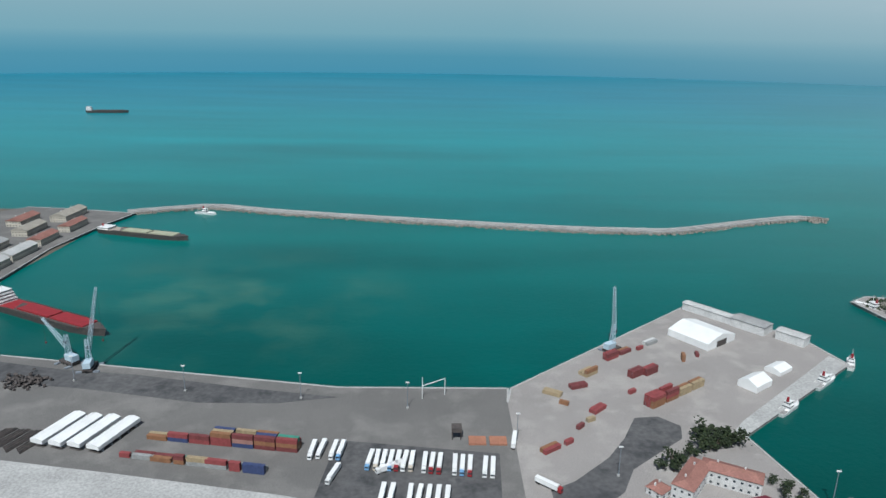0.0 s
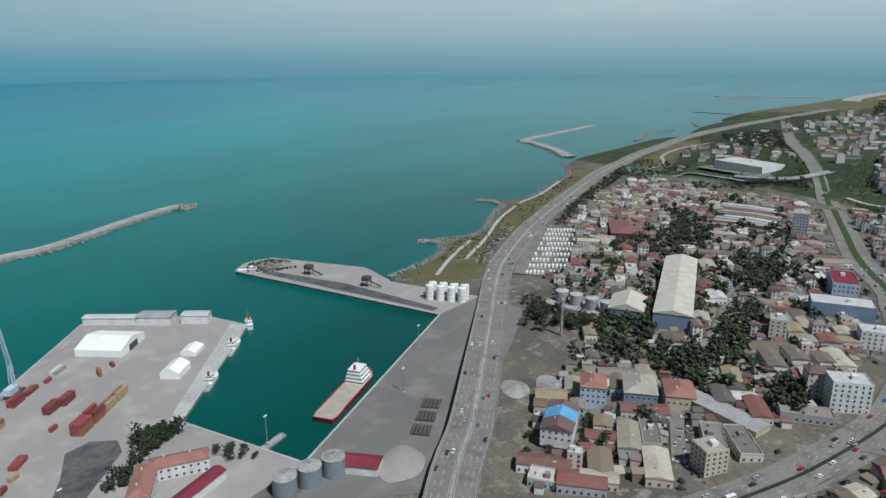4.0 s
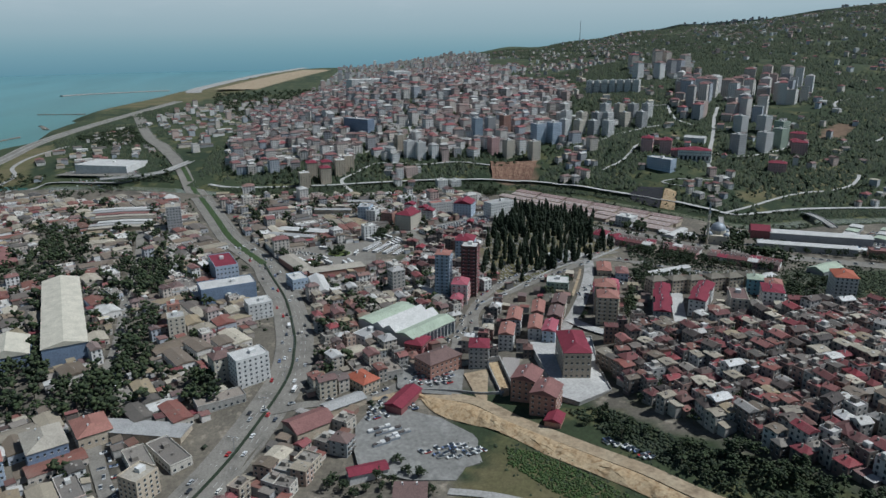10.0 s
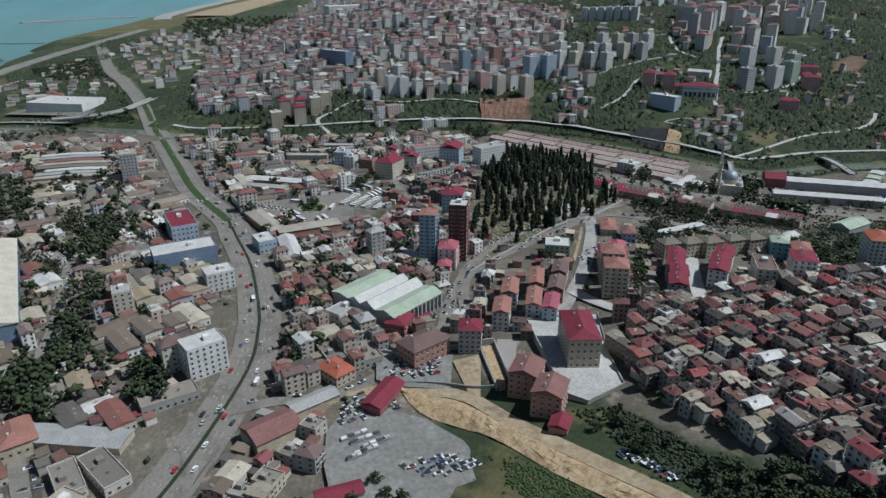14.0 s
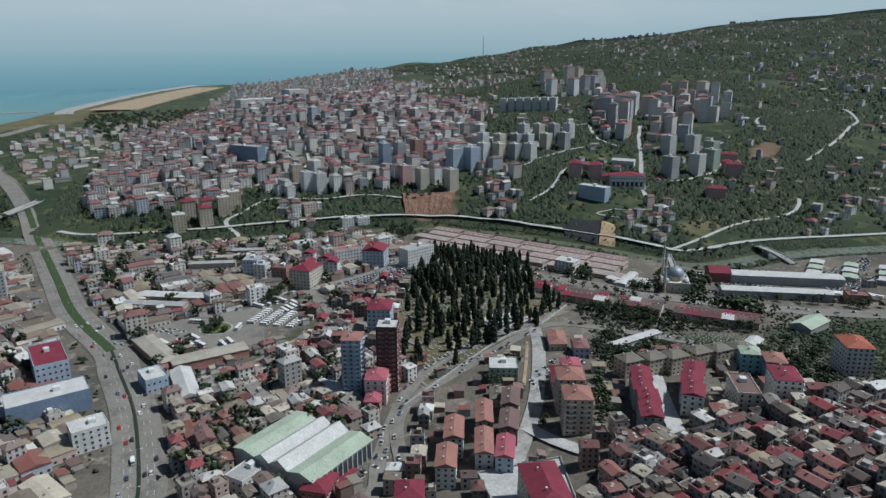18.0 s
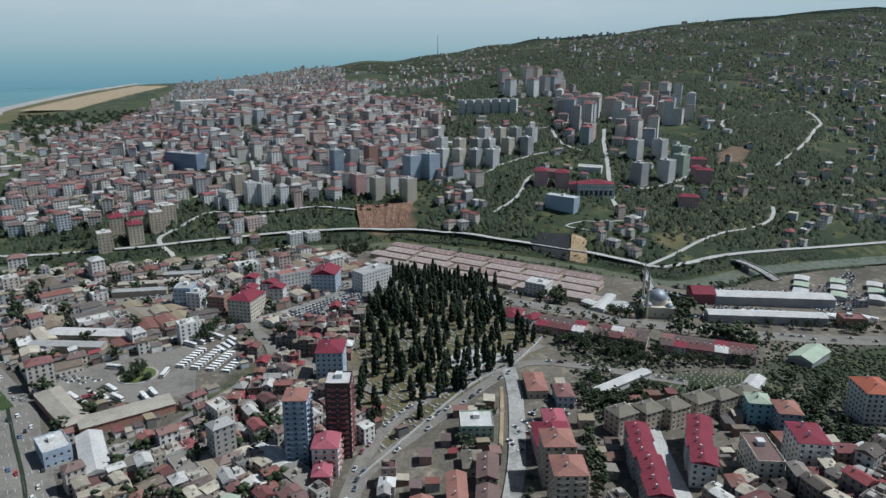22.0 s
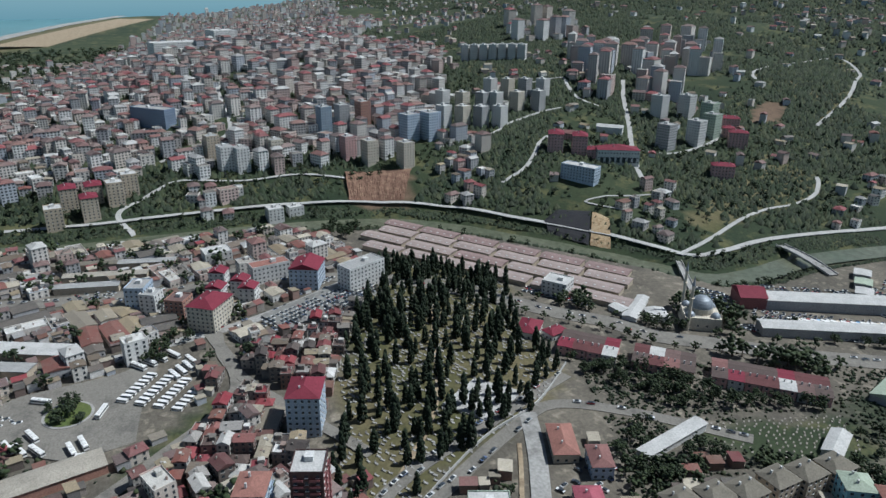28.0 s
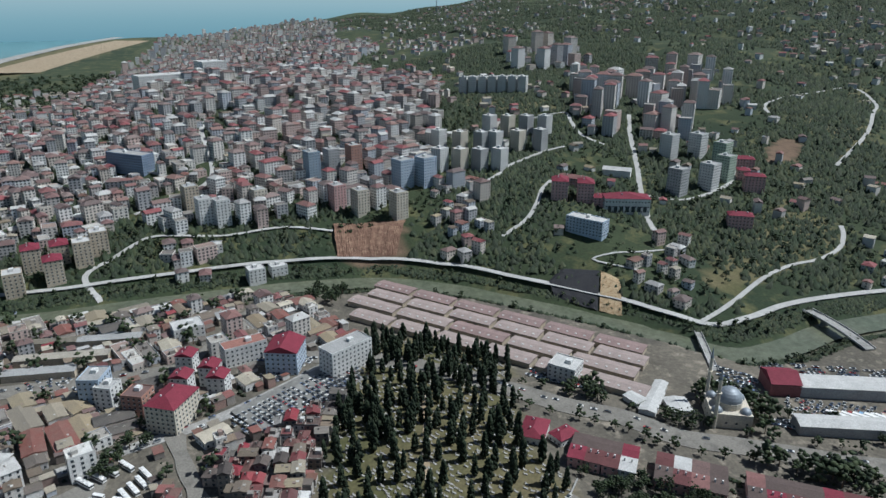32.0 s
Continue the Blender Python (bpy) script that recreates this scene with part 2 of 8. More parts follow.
def sea_colour(nt, b):
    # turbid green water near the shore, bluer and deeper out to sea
    sep = nt.nodes.new("ShaderNodeSeparateXYZ")
    nt.links.new(pos(nt), sep.inputs[0])
    off = nt.nodes.new("ShaderNodeMath")
    off.operation = "MULTIPLY_ADD"
    nt.links.new(noise_tex(nt, 0.0016, 4), off.inputs[0])
    off.inputs[1].default_value = 900.0
    nt.links.new(sep.outputs[1], off.inputs[2])
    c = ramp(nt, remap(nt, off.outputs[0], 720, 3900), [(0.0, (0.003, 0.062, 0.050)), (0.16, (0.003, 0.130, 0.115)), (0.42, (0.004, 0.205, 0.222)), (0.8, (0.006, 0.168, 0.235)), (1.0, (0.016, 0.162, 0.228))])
    # paler grey-blue towards the east: distance haze painted into the water colour
    east_haze = remap(nt, sep.outputs[0], 900, 4300)
    c = mix(nt, east_haze, c, (0.10, 0.21, 0.235))
    # cloudy water stirred up in the harbour basin
    far_off = nt.nodes.new("ShaderNodeVectorMath")
    far_off.operation = "DISTANCE"
    far_off.inputs[1].default_value = (-185, 575, 0)
    nt.links.new(pos(nt), far_off.inputs[0])
    silt = mix_fac(nt, mix_two(nt, remap(nt, far_off.outputs["Value"], 50, 190, 1, 0), remap(nt, noise_tex(nt, 0.011, 5), 0.46, 0.66)), 0.3)
    c = mix(nt, silt, c, (0.13, 0.22, 0.14))
    streak = nt.nodes.new("ShaderNodeMapping")
    streak.inputs["Scale"].default_value = (0.0011, 0.006, 1)
    nt.links.new(pos(nt), streak.inputs[0])
    s = remap(nt, noise_tex(nt, 1.0, 6, 0.65, streak.outputs[0]), 0.3, 0.7, 0.78, 1.22)
    bump(nt, b, noise_tex(nt, 0.22, 5, 0.7), 0.35, 0.6)
    return mix(nt, 1.0, c, grey(nt, s), "MULTIPLY")


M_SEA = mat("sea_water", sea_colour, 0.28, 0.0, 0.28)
M_RIVER = mat("river_water", mottled((0.10, 0.115, 0.075), (0.14, 0.145, 0.10), 0.02, 0.2), 0.25, 0.0, 0.4)


def ground_colour(nt, b):
    # paved and dusty ground in the valley, scrub and fields on the slopes (mask painted per vertex by land use)
    at = nt.nodes.new("ShaderNodeAttribute")
    at.attribute_name = "land_use"
    sep = nt.nodes.new("ShaderNodeSeparateColor")
    nt.links.new(at.outputs["Color"], sep.inputs[0])
    town = mix(nt, remap(nt, noise_tex(nt, 0.02, 5), 0.35, 0.65), (0.155, 0.136, 0.108), (0.085, 0.077, 0.063))
    town = mix(nt, remap(nt, noise_tex(nt, 0.11, 4), 0.55, 0.7), town, (0.27, 0.235, 0.185))
    wild = mix(nt, remap(nt, noise_tex(nt, 0.006, 5), 0.38, 0.62), (0.024, 0.038, 0.019), (0.046, 0.060, 0.028))
    wild = mix(nt, remap(nt, noise_tex(nt, 0.03, 5), 0.52, 0.64), wild, (0.10, 0.10, 0.045))
    dry = mix(nt, remap(nt, noise_tex(nt, 0.02, 5), 0.35, 0.65), (0.145, 0.122, 0.066), (0.085, 0.085, 0.036))
    soil = mix(nt, remap(nt, noise_tex(nt, 0.05, 5), 0.35, 0.65), (0.20, 0.135, 0.09), (0.125, 0.085, 0.058))
    c = mix(nt, sep.outputs[0], town, wild)
    c = mix(nt, sep.outputs[1], c, dry)
    c = mix(nt, sep.outputs[2], c, soil)
    return mix(nt, 1.0, c, grey(nt, remap(nt, noise_tex(nt, 0.4, 5, 0.75), 0.3, 0.7, 0.65, 1.28)), "MULTIPLY")


M_GROUND = mat("open_ground", ground_colour, 0.95)


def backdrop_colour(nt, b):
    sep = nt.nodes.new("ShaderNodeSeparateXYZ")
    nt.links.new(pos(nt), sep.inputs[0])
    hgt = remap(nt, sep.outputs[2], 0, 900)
    # the ring glows by itself: sea, haze and sky painted as a height gradient
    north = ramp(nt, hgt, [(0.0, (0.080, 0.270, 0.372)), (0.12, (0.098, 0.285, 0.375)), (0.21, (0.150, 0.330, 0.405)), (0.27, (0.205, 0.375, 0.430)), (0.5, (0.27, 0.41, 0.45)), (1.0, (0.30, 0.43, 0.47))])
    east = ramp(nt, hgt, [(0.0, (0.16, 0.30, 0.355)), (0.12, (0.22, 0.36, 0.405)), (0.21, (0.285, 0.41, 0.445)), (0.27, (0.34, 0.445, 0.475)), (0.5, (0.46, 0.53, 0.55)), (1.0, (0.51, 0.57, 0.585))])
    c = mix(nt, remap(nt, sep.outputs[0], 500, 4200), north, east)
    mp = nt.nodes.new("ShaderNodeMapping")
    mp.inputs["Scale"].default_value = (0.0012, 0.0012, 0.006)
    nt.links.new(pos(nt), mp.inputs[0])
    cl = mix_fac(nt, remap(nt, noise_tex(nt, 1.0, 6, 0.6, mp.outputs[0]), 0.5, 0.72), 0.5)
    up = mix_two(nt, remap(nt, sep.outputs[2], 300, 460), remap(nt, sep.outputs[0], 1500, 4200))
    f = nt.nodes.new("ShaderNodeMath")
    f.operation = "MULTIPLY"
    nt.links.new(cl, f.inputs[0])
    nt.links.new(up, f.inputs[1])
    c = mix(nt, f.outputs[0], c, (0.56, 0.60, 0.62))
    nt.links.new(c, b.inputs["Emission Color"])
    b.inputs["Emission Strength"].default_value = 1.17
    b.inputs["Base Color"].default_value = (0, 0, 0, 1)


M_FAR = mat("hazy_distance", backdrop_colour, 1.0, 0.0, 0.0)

# ---------------------------------------------------------------- lie of the land


def smooth(v):
    v = np.clip(v, 0, 1)
    return v * v * (3 - 2 * v)


SHORE = [(4900, 60), (4538, 300), (3710, 444), (3345, 560), (3050, 600), (2700, 640), (2451, 690), (2290, 715), (2122, 710), (2053, 670), (1924, 690), (1660, 645), (1541, 690), (1400, 690), (1238, 690), (1172, 665), (1073, 598), (934, 562), (860, 545), (813, 583), (790, 545), (683, 493), (640, 485), (603, 507), (585, 480), (546, 462), (470, 455), (455, 441), (419, 349), (206, 269), (150, 330), (48, 396), (-107, 412), (-311, 452), (-407, 600), (-402, 811), (-390, 885), (-476, 893), (-535, 905), (-900, 860), (-1500, 700), (-3000, 300), (-3000, -4700), (4900, -4700)]
HIGHWAY = [(60, 92), (160, 140), (246, 192), (288, 214), (362, 260), (441, 310), (535, 370), (600, 402), (717, 447), (900, 500), (1115, 555), (1270, 575), (1416, 574), (1592, 580), (1850, 560), (2135, 523), (2500, 470)]
ROAD_2 = [(190, 150), (260, 104), (303, 76), (359, 48), (432, 24), (480, 20), (515, 22), (580, 31), (640, 46), (680, 56), (772, 97), (880, 130), (1062, 185), (1209, 228), (1400, 295), (1574, 359), (2040, 490), (2135, 520)]
RIVER = [(1250, 640), (1190, 420), (1085, 190), (1038, 112), (1013, 10), (1011, -60), (1009, -102), (1003, -200), (985, -281), (945, -340), (893, -388), (830, -440), (768, -482), (762, -530), (771, -585), (768, -650), (760, -714), (735, -900), (690, -1200), (640, -1700), (600, -4700)]


def interp(line, v, key, out):
    a = np.array(sorted(line, key=lambda p: p[key]))
    return np.interp(v, a[:, key], a[:, out])


def inside(poly, x, y):
    hit = np.zeros(np.shape(x), bool)
    for (ax, ay), (bx, by) in zip(poly, poly[1:] + poly[:1]):
        if ay != by:
            hit ^= ((ay > y) != (by > y)) & (x < (bx - ax) * (y - ay) / (by - ay) + ax)
    return hit


def distance(line, x, y, closed=False):
    best = np.full(np.shape(x), 1e9)
    for (ax, ay), (bx, by) in zip(line, line[1:] + (line[:1] if closed else [])):
        dx, dy = bx - ax, by - ay
        k = np.clip(((x - ax) * dx + (y - ay) * dy) / max(dx * dx + dy * dy, 1e-9), 0, 1)
        best = np.minimum(best, np.hypot(x - ax - k * dx, y - ay - k * dy))
    return best


def land(x, y):
    """Height of the ground before the sea bed is taken off."""
    x, y = np.asarray(x, float), np.asarray(y, float)
    inland = interp(HIGHWAY + [(-3000, 60), (4900, 250)], x, 0, 1) - y
    z = 2.2 + 13 * smooth(inland / 330)
    s = np.maximum(x - interp(RIVER, y, 1, 0), 0)
    flat = np.interp(x, [1400, 3500, 4900], [150, -230, -420])
    a, b = 0.17 * s, 0.122 * np.maximum(flat - y, 0) + 14 * smooth((flat + 150 - y) / 260) + 0.5
    hill = 18 * (np.log1p(np.exp(-b / 18)) - np.log(np.exp(-np.minimum(a, 900) / 18) + np.exp(-b / 18)))
    hill += 20 * (1 - np.exp(-s / 70)) * smooth((130 - y) / 330) * smooth((y + 560) / 250) * np.exp(-(np.maximum(s - 250, 0) / 400) ** 2)
    relief = 10 * np.sin(x / 190 + y / 260) + 7 * np.sin(x / 97 - y / 120 + 1.3) + 5 * np.sin(y / 60 + x / 210)
    z += np.maximum(hill, 0) + relief * smooth((s - 120) / 400) * smooth((-60 - y) / 500)
    z += 45 * np.exp(-((x - 230) / 260) ** 2 - ((y + 330) / 165) ** 2)
    z += 10 * np.exp(-((x - 660) / 140) ** 2 - ((y + 220) / 110) ** 2)
    z += 60 * smooth((-x - 100) / 600) * smooth((-y) / 500)
    z += 46 * np.exp(-((x - 1720) / 420) ** 2 - ((y + 160) / 230) ** 2)
    z -= 3.4 * np.exp(-((x - 392) / 48) ** 2 - ((y + 166) / 22) ** 2)
    level = smooth((50 - np.hypot(x - 340, y + 45)) / 10)
    z = z + level * (np.minimum(z, 16.4) - z)
    # the river bed
    z -= 5.5 * smooth((26 - np.abs(x - interp(RIVER, y, 1, 0) + 32)) / 14) * (y < 560)
    return z


def height(x, y):
    x, y = np.asarray(x, float), np.asarray(y, float)
    d = distance(SHORE, x, y, True)
    sd = np.where(inside(SHORE, x, y), d, -d)
    return -6 + (land(x, y) + 6) * smooth((sd + 14) / np.interp(x, [1150, 1400], [26, 90]))


HX, HY = np.arange(-500, 1900, 8.0), np.arange(-1300, 760, 8.0)
HGRID = height(*np.meshgrid(HX, HY, indexing="ij"))


def hz(x, y):
    """Height of the ground at one place."""
    i, j = (x - HX[0]) / 8, (y - HY[0]) / 8
    if 0 <= i < len(HX) - 1 and 0 <= j < len(HY) - 1:
        a, b = int(i), int(j)
        u, v = i - a, j - b
        g = HGRID
        return float((g[a, b] * (1 - u) + g[a + 1, b] * u) * (1 - v) + (g[a, b + 1] * (1 - u) + g[a + 1, b + 1] * u) * v)
    return float(height(np.array([x]), np.array([y]))[0])


def curve(line, step=8.0):
    """Points every few metres along a smooth line through the given ones."""
    p = np.array([line[0], *line, line[-1]], float)
    out = []
    for i in range(1, len(p) - 2):
        n = max(1, int(np.hypot(*(p[i + 1] - p[i])[:2]) / step))
        for k in range(n):
            t = k / n
            out.append(0.5 * (2 * p[i] + (p[i + 1] - p[i - 1]) * t + (2 * p[i - 1] - 5 * p[i] + 4 * p[i + 1] - p[i + 2]) * t * t + (3 * p[i] - p[i - 1] - 3 * p[i + 1] + p[i + 2]) * t**3))
    out.append(p[-1])
    return np.array(out)


# ---------------------------------------------------------------- mesh building


class Mesh:
    """Collects faces of several materials."""

    def __init__(self):
        self.v, self.f, self.m = [], [], []

    def add(self, verts, faces, m=0):
        n = len(self.v)
        self.v += [tuple(map(float, p)) for p in verts]
        self.f += [tuple(i + n for i in f) for f in faces]
        self.m += [m] * len(faces)
        return self

    def box(self, cx, cy, z0, w, d, h, a=0.0, m=0, top=1.0, bottom=True):
        c, s = math.cos(a), math.sin(a)
        p = []
        for z, k in ((z0, 1.0), (z0 + h, top)):
            for x, y in ((-w / 2, -d / 2), (w / 2, -d / 2), (w / 2, d / 2), (-w / 2, d / 2)):
                p.append((cx + (x * c - y * s) * k, cy + (x * s + y * c) * k, z))
        return self.add(p, [(0, 1, 5, 4), (1, 2, 6, 5), (2, 3, 7, 6), (3, 0, 4, 7), (4, 5, 6, 7)] + ([(3, 2, 1, 0)] if bottom else []), m)

    def gable(self, cx, cy, z0, w, d, rise, a=0.0, m=0, hip=0.0, thick=0.25):
        """A pitched roof with its ridge along x; hip: how far the ridge ends stand in."""
        c, s = math.cos(a), math.sin(a)
        t = thick
        q = [(-w / 2, -d / 2, 0), (w / 2, -d / 2, 0), (w / 2, d / 2, 0), (-w / 2, d / 2, 0), (-w / 2 + hip, 0, rise), (w / 2 - hip, 0, rise)]
        q = [(x, y, z - t) for x, y, z in q[:4]] + [(x, y, z) for x, y, z in q]
        p = [(cx + x * c - y * s, cy + x * s + y * c, z0 + t + z) for x, y, z in q]
        return self.add(p, [(3, 2, 1, 0), (0, 1, 5, 4), (1, 2, 6, 5), (2, 3, 7, 6), (3, 0, 4, 7), (4, 5, 9, 8), (6, 7, 8, 9), (5, 6, 9), (7, 4, 8)], m)

    def tube(self, a, b, r0, r1=None, n=6, m=0, cap=True):
        a, b = Vector(a), Vector(b)
        r1 = r0 if r1 is None else r1
        q = (b - a).to_track_quat("Z", "Y").to_matrix()
        p = [a + q @ Vector((r0 * math.cos(6.28318 * i / n), r0 * math.sin(6.28318 * i / n), 0)) for i in range(n)]
        p += [b + q @ Vector((r1 * math.cos(6.28318 * i / n), r1 * math.sin(6.28318 * i / n), 0)) for i in range(n)]
        f = [(i, (i + 1) % n, n + (i + 1) % n, n + i) for i in range(n)]
        if cap:
            f += [tuple(range(n - 1, -1, -1)), tuple(range(n, 2 * n))]
        return self.add(p, f, m)

    def prism(self, poly, z0, z1, m=0):
        n = len(poly)
        area = sum(ax * by - bx * ay for (ax, ay), (bx, by) in zip(poly, poly[1:] + poly[:1]))
        poly = poly if area > 0 else poly[::-1]
        p = [(x, y, z0) for x, y in poly] + [(x, y, z1) for x, y in poly]
        return self.add(p, [(i, (i + 1) % n, n + (i + 1) % n, n + i) for i in range(n)] + [tuple(range(n, 2 * n))], m)

    def put(self, other, cx, cy, z, a=0.0, sx=1.0, sy=1.0, sz=1.0, shift=None):
        c, s = math.cos(a), math.sin(a)
        n = len(self.v)
        if not other.v:
            return self
        q = np.array(other.v)
        self.v += np.stack([cx + q[:, 0] * sx * c - q[:, 1] * sy * s, cy + q[:, 0] * sx * s + q[:, 1] * sy * c, z + q[:, 2] * sz], -1).tolist()
        self.f += [tuple(i + n for i in f) for f in other.f]
        self.m += other.m if shift is None else [shift] * len(other.f)
        return self

    def data(self, name, mats, smooth_faces=False):
        me = bpy.data.meshes.new(name)
        me.from_pydata(self.v, [], self.f)
        for m in mats if isinstance(mats, (list, tuple)) else [mats]:
            me.materials.append(m)
        me.polygons.foreach_set("material_index", self.m)
        if smooth_faces:
            me.polygons.foreach_set("use_smooth", [True] * len(self.f))
        me.update()
        return me


def part(name, mesh, mats, parent, label="", smooth_faces=False):
    data = mesh.data(name, mats, smooth_faces) if isinstance(mesh, Mesh) else mesh
    ob = new(name, data)
    ob.parent = parent
    if label:
        ob["label"] = label
    return ob


def thing(name, mesh, mats, label, category, group="", kind="", at=None, smooth_faces=False):
    data = None if mesh is None else mesh.data(name, mats, smooth_faces) if isinstance(mesh, Mesh) else mesh
    ob = new(name, data)
    if at is not None:
        ob.matrix_world = at
    return tagged(ob, label, category, group, kind)


# ---------------------------------------------------------------- what is taken: a map of 3 m squares
CELL, X0, Y0, NX, NY = 3.0, -700, -1400, 800, 800
taken = np.zeros((NX, NY), bool)
gx, gy = np.meshgrid(X0 + CELL * np.arange(NX), Y0 + CELL * np.arange(NY), indexing="ij")


def take_line(line, half):
    taken[distance(list(map(tuple, line)), gx, gy) < half] = True


def take_poly(poly):
    taken[inside(poly, gx, gy)] = True


def take_box(cx, cy, w, d, a):
    c, s = math.cos(a), math.sin(a)
    k = int(math.hypot(w, d) / 2 / CELL) + 2
    p, q = int(round((cx - X0) / CELL)), int(round((cy - Y0) / CELL))
    win = (slice(max(p - k, 0), max(p + k + 1, 0)), slice(max(q - k, 0), max(q + k + 1, 0)))
    wx, wy = gx[win], gy[win]
    u, v = (wx - cx) * c + (wy - cy) * s, -(wx - cx) * s + (wy - cy) * c
    taken[win] |= (np.abs(u) < w / 2) & (np.abs(v) < d / 2)


def is_free(cx, cy, w, d, a, least=0.9):
    c, s = math.cos(a), math.sin(a)
    n = free = 0
    for i in np.linspace(-0.5, 0.5, 5):
        for j in np.linspace(-0.5, 0.5, 5):
            x, y = cx + i * w * c - j * d * s, cy + i * w * s + j * d * c
            p, q = int(round((x - X0) / CELL)), int(round((y - Y0) / CELL))
            n += 1
            if 0 <= p < NX and 0 <= q < NY:
                free += not taken[p, q]
            else:
                free += 1
    return free >= least * n

# ---------------------------------------------------------------- ground, sea, far distance
CX, CY, R_FAR = 190.0, -50.0, 4700.0


def axis_steps(lo, a, b, hi, fine):
    mid = np.arange(a, b, fine)
    up, x, st = [], b, fine
    while x < hi:
        up.append(x)
        st *= 1.09
        x += st
    dn, x, st = [], a, fine
    while x > lo:
        st *= 1.09
        x -= st
        dn.append(x)
    return np.r_[dn[::-1], mid, up, hi]


SOIL_PATCHES = [[(1050, -260), (1028, -326), (976, -307), (993, -253)], [(1070, -830), (1088, -874), (1068, -898), (1028, -845), (1034, -805)]]
DRY_PATCHES = [[(842, -238), (832, -272), (774, -318), (684, -280), (640, -290), (604, -256), (588, -216), (545, -142), (600, -138), (640, -158), (676, -160), (770, -200)], [(2250, 640), (2900, 660), (3700, 440), (4500, 200), (4500, -60), (3400, 130), (2500, 400)], [(1140, 540), (1500, 570), (1560, 540), (1330, 500), (1200, 470)], [(330, -92), (318, -112), (280, -132), (230, -158), (150, -215), (90, -210), (100, -120), (240, -70), (305, -66)], [(470, 455), (546, 462), (585, 480), (690, 490), (820, 545), (935, 560), (1075, 596), (1110, 575), (900, 515), (717, 466), (600, 424), (520, 380), (478, 400)], [(2250, 640), (2650, 640), (2650, 520), (2300, 540)], [(828, -531), (893, -620), (950, -758), (882, -751), (843, -716), (832, -639), (806, -549)], [(1361, -536), (1439, -571), (1397, -652), (1465, -765), (1281, -662), (1290, -597)], [(1176, -941), (1236, -1043), (1266, -1176), (1230, -1199), (1174, -1096), (1186, -1015)], [(1000, -899), (1090, -936), (1140, -925), (1150, -1100), (1040, -990)]]
GREEN_PATCHES = [[(580, -305), (561, -326), (540, -410), (505, -388), (515, -330)], [(351, -137), (347, -158), (335, -163), (307, -176), (262, -205), (236, -187), (288, -160), (316, -148)], [(590, -60), (640, -40), (690, -90), (640, -125), (600, -120)]]


def build_ground():
    xs = axis_steps(-3000, -450, 1500, 4880, 10.0)
    ys = axis_steps(-4700, -900, 700, 2600, 10.0)
    gx2, gy2 = np.meshgrid(xs, ys, indexing="ij")
    z = height(gx2, gy2)
    nx, ny = z.shape
    v = np.stack([gx2, gy2, z], -1).reshape(-1, 3)
    i = np.arange(nx * ny).reshape(nx, ny)
    f = np.stack([i[:-1, :-1], i[1:, :-1], i[1:, 1:], i[:-1, 1:]], -1).reshape(-1, 4)
    me = bpy.data.meshes.new("ground")
    me.vertices.add(len(v))
    me.vertices.foreach_set("co", v.ravel())
    me.loops.add(f.size)
    me.loops.foreach_set("vertex_index", f.ravel().astype(np.int32))
    me.polygons.add(len(f))
    me.polygons.foreach_set("loop_start", np.arange(0, f.size, 4, dtype=np.int32))
    me.update(calc_edges=True)
    me.polygons.foreach_set("use_smooth", [True] * len(f))
    s = gx2 - interp(RIVER, gy2, 1, 0)
    wild = smooth((s + 60) / 30)
    wild = np.maximum(wild, smooth((-gy2 - 380) / 60) * (gx2 < 560))
    hill_town = [(400, -178), (440, -235), (430, -330), (420, -450), (300, -520), (60, -480), (60, -340), (170, -265), (300, -195), (345, -178)]
    wild = np.maximum(wild, 0.75 * inside(hill_town, gx2, gy2))
    bank = [(400, -80), (330, -60), (230, -60), (60, -120), (60, -330), (180, -260), (300, -185), (370, -150)]
    wild = np.maximum(wild, inside(bank, gx2, gy2))
    for p in GREEN_PATCHES:
        wild = np.maximum(wild, inside(p, gx2, gy2))
    dry = np.zeros_like(s)
    for p in DRY_PATCHES:
        dry = np.maximum(dry, inside(p, gx2, gy2))
    soil = np.zeros_like(s)
    for p in SOIL_PATCHES:
        soil = np.maximum(soil, inside(p, gx2, gy2))
    col = np.stack([wild, dry, soil, np.ones_like(s)], -1).reshape(-1, 4)
    at = me.color_attributes.new("land_use", "FLOAT_COLOR", "POINT")
    at.data.foreach_set("color", col.ravel())
    me.materials.append(M_GROUND)
    tagged(new("ground", me), "valley floor and green hillsides beside the sea", "ground", kind="structure")


build_ground()
m = Mesh()
m.add([(CX + R_FAR * math.cos(a), CY + R_FAR * math.sin(a), 0) for a in np.linspace(0, 2 * math.pi, 96, endpoint=False)], [tuple(range(96))])
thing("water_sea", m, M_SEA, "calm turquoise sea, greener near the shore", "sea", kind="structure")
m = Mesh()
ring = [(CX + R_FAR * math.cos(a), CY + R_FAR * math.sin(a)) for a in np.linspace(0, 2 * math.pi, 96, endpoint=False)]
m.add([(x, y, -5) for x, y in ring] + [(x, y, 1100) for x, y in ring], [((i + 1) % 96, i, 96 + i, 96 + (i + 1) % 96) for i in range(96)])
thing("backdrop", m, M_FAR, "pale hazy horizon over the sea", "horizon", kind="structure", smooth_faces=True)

# ---------------------------------------------------------------- roads


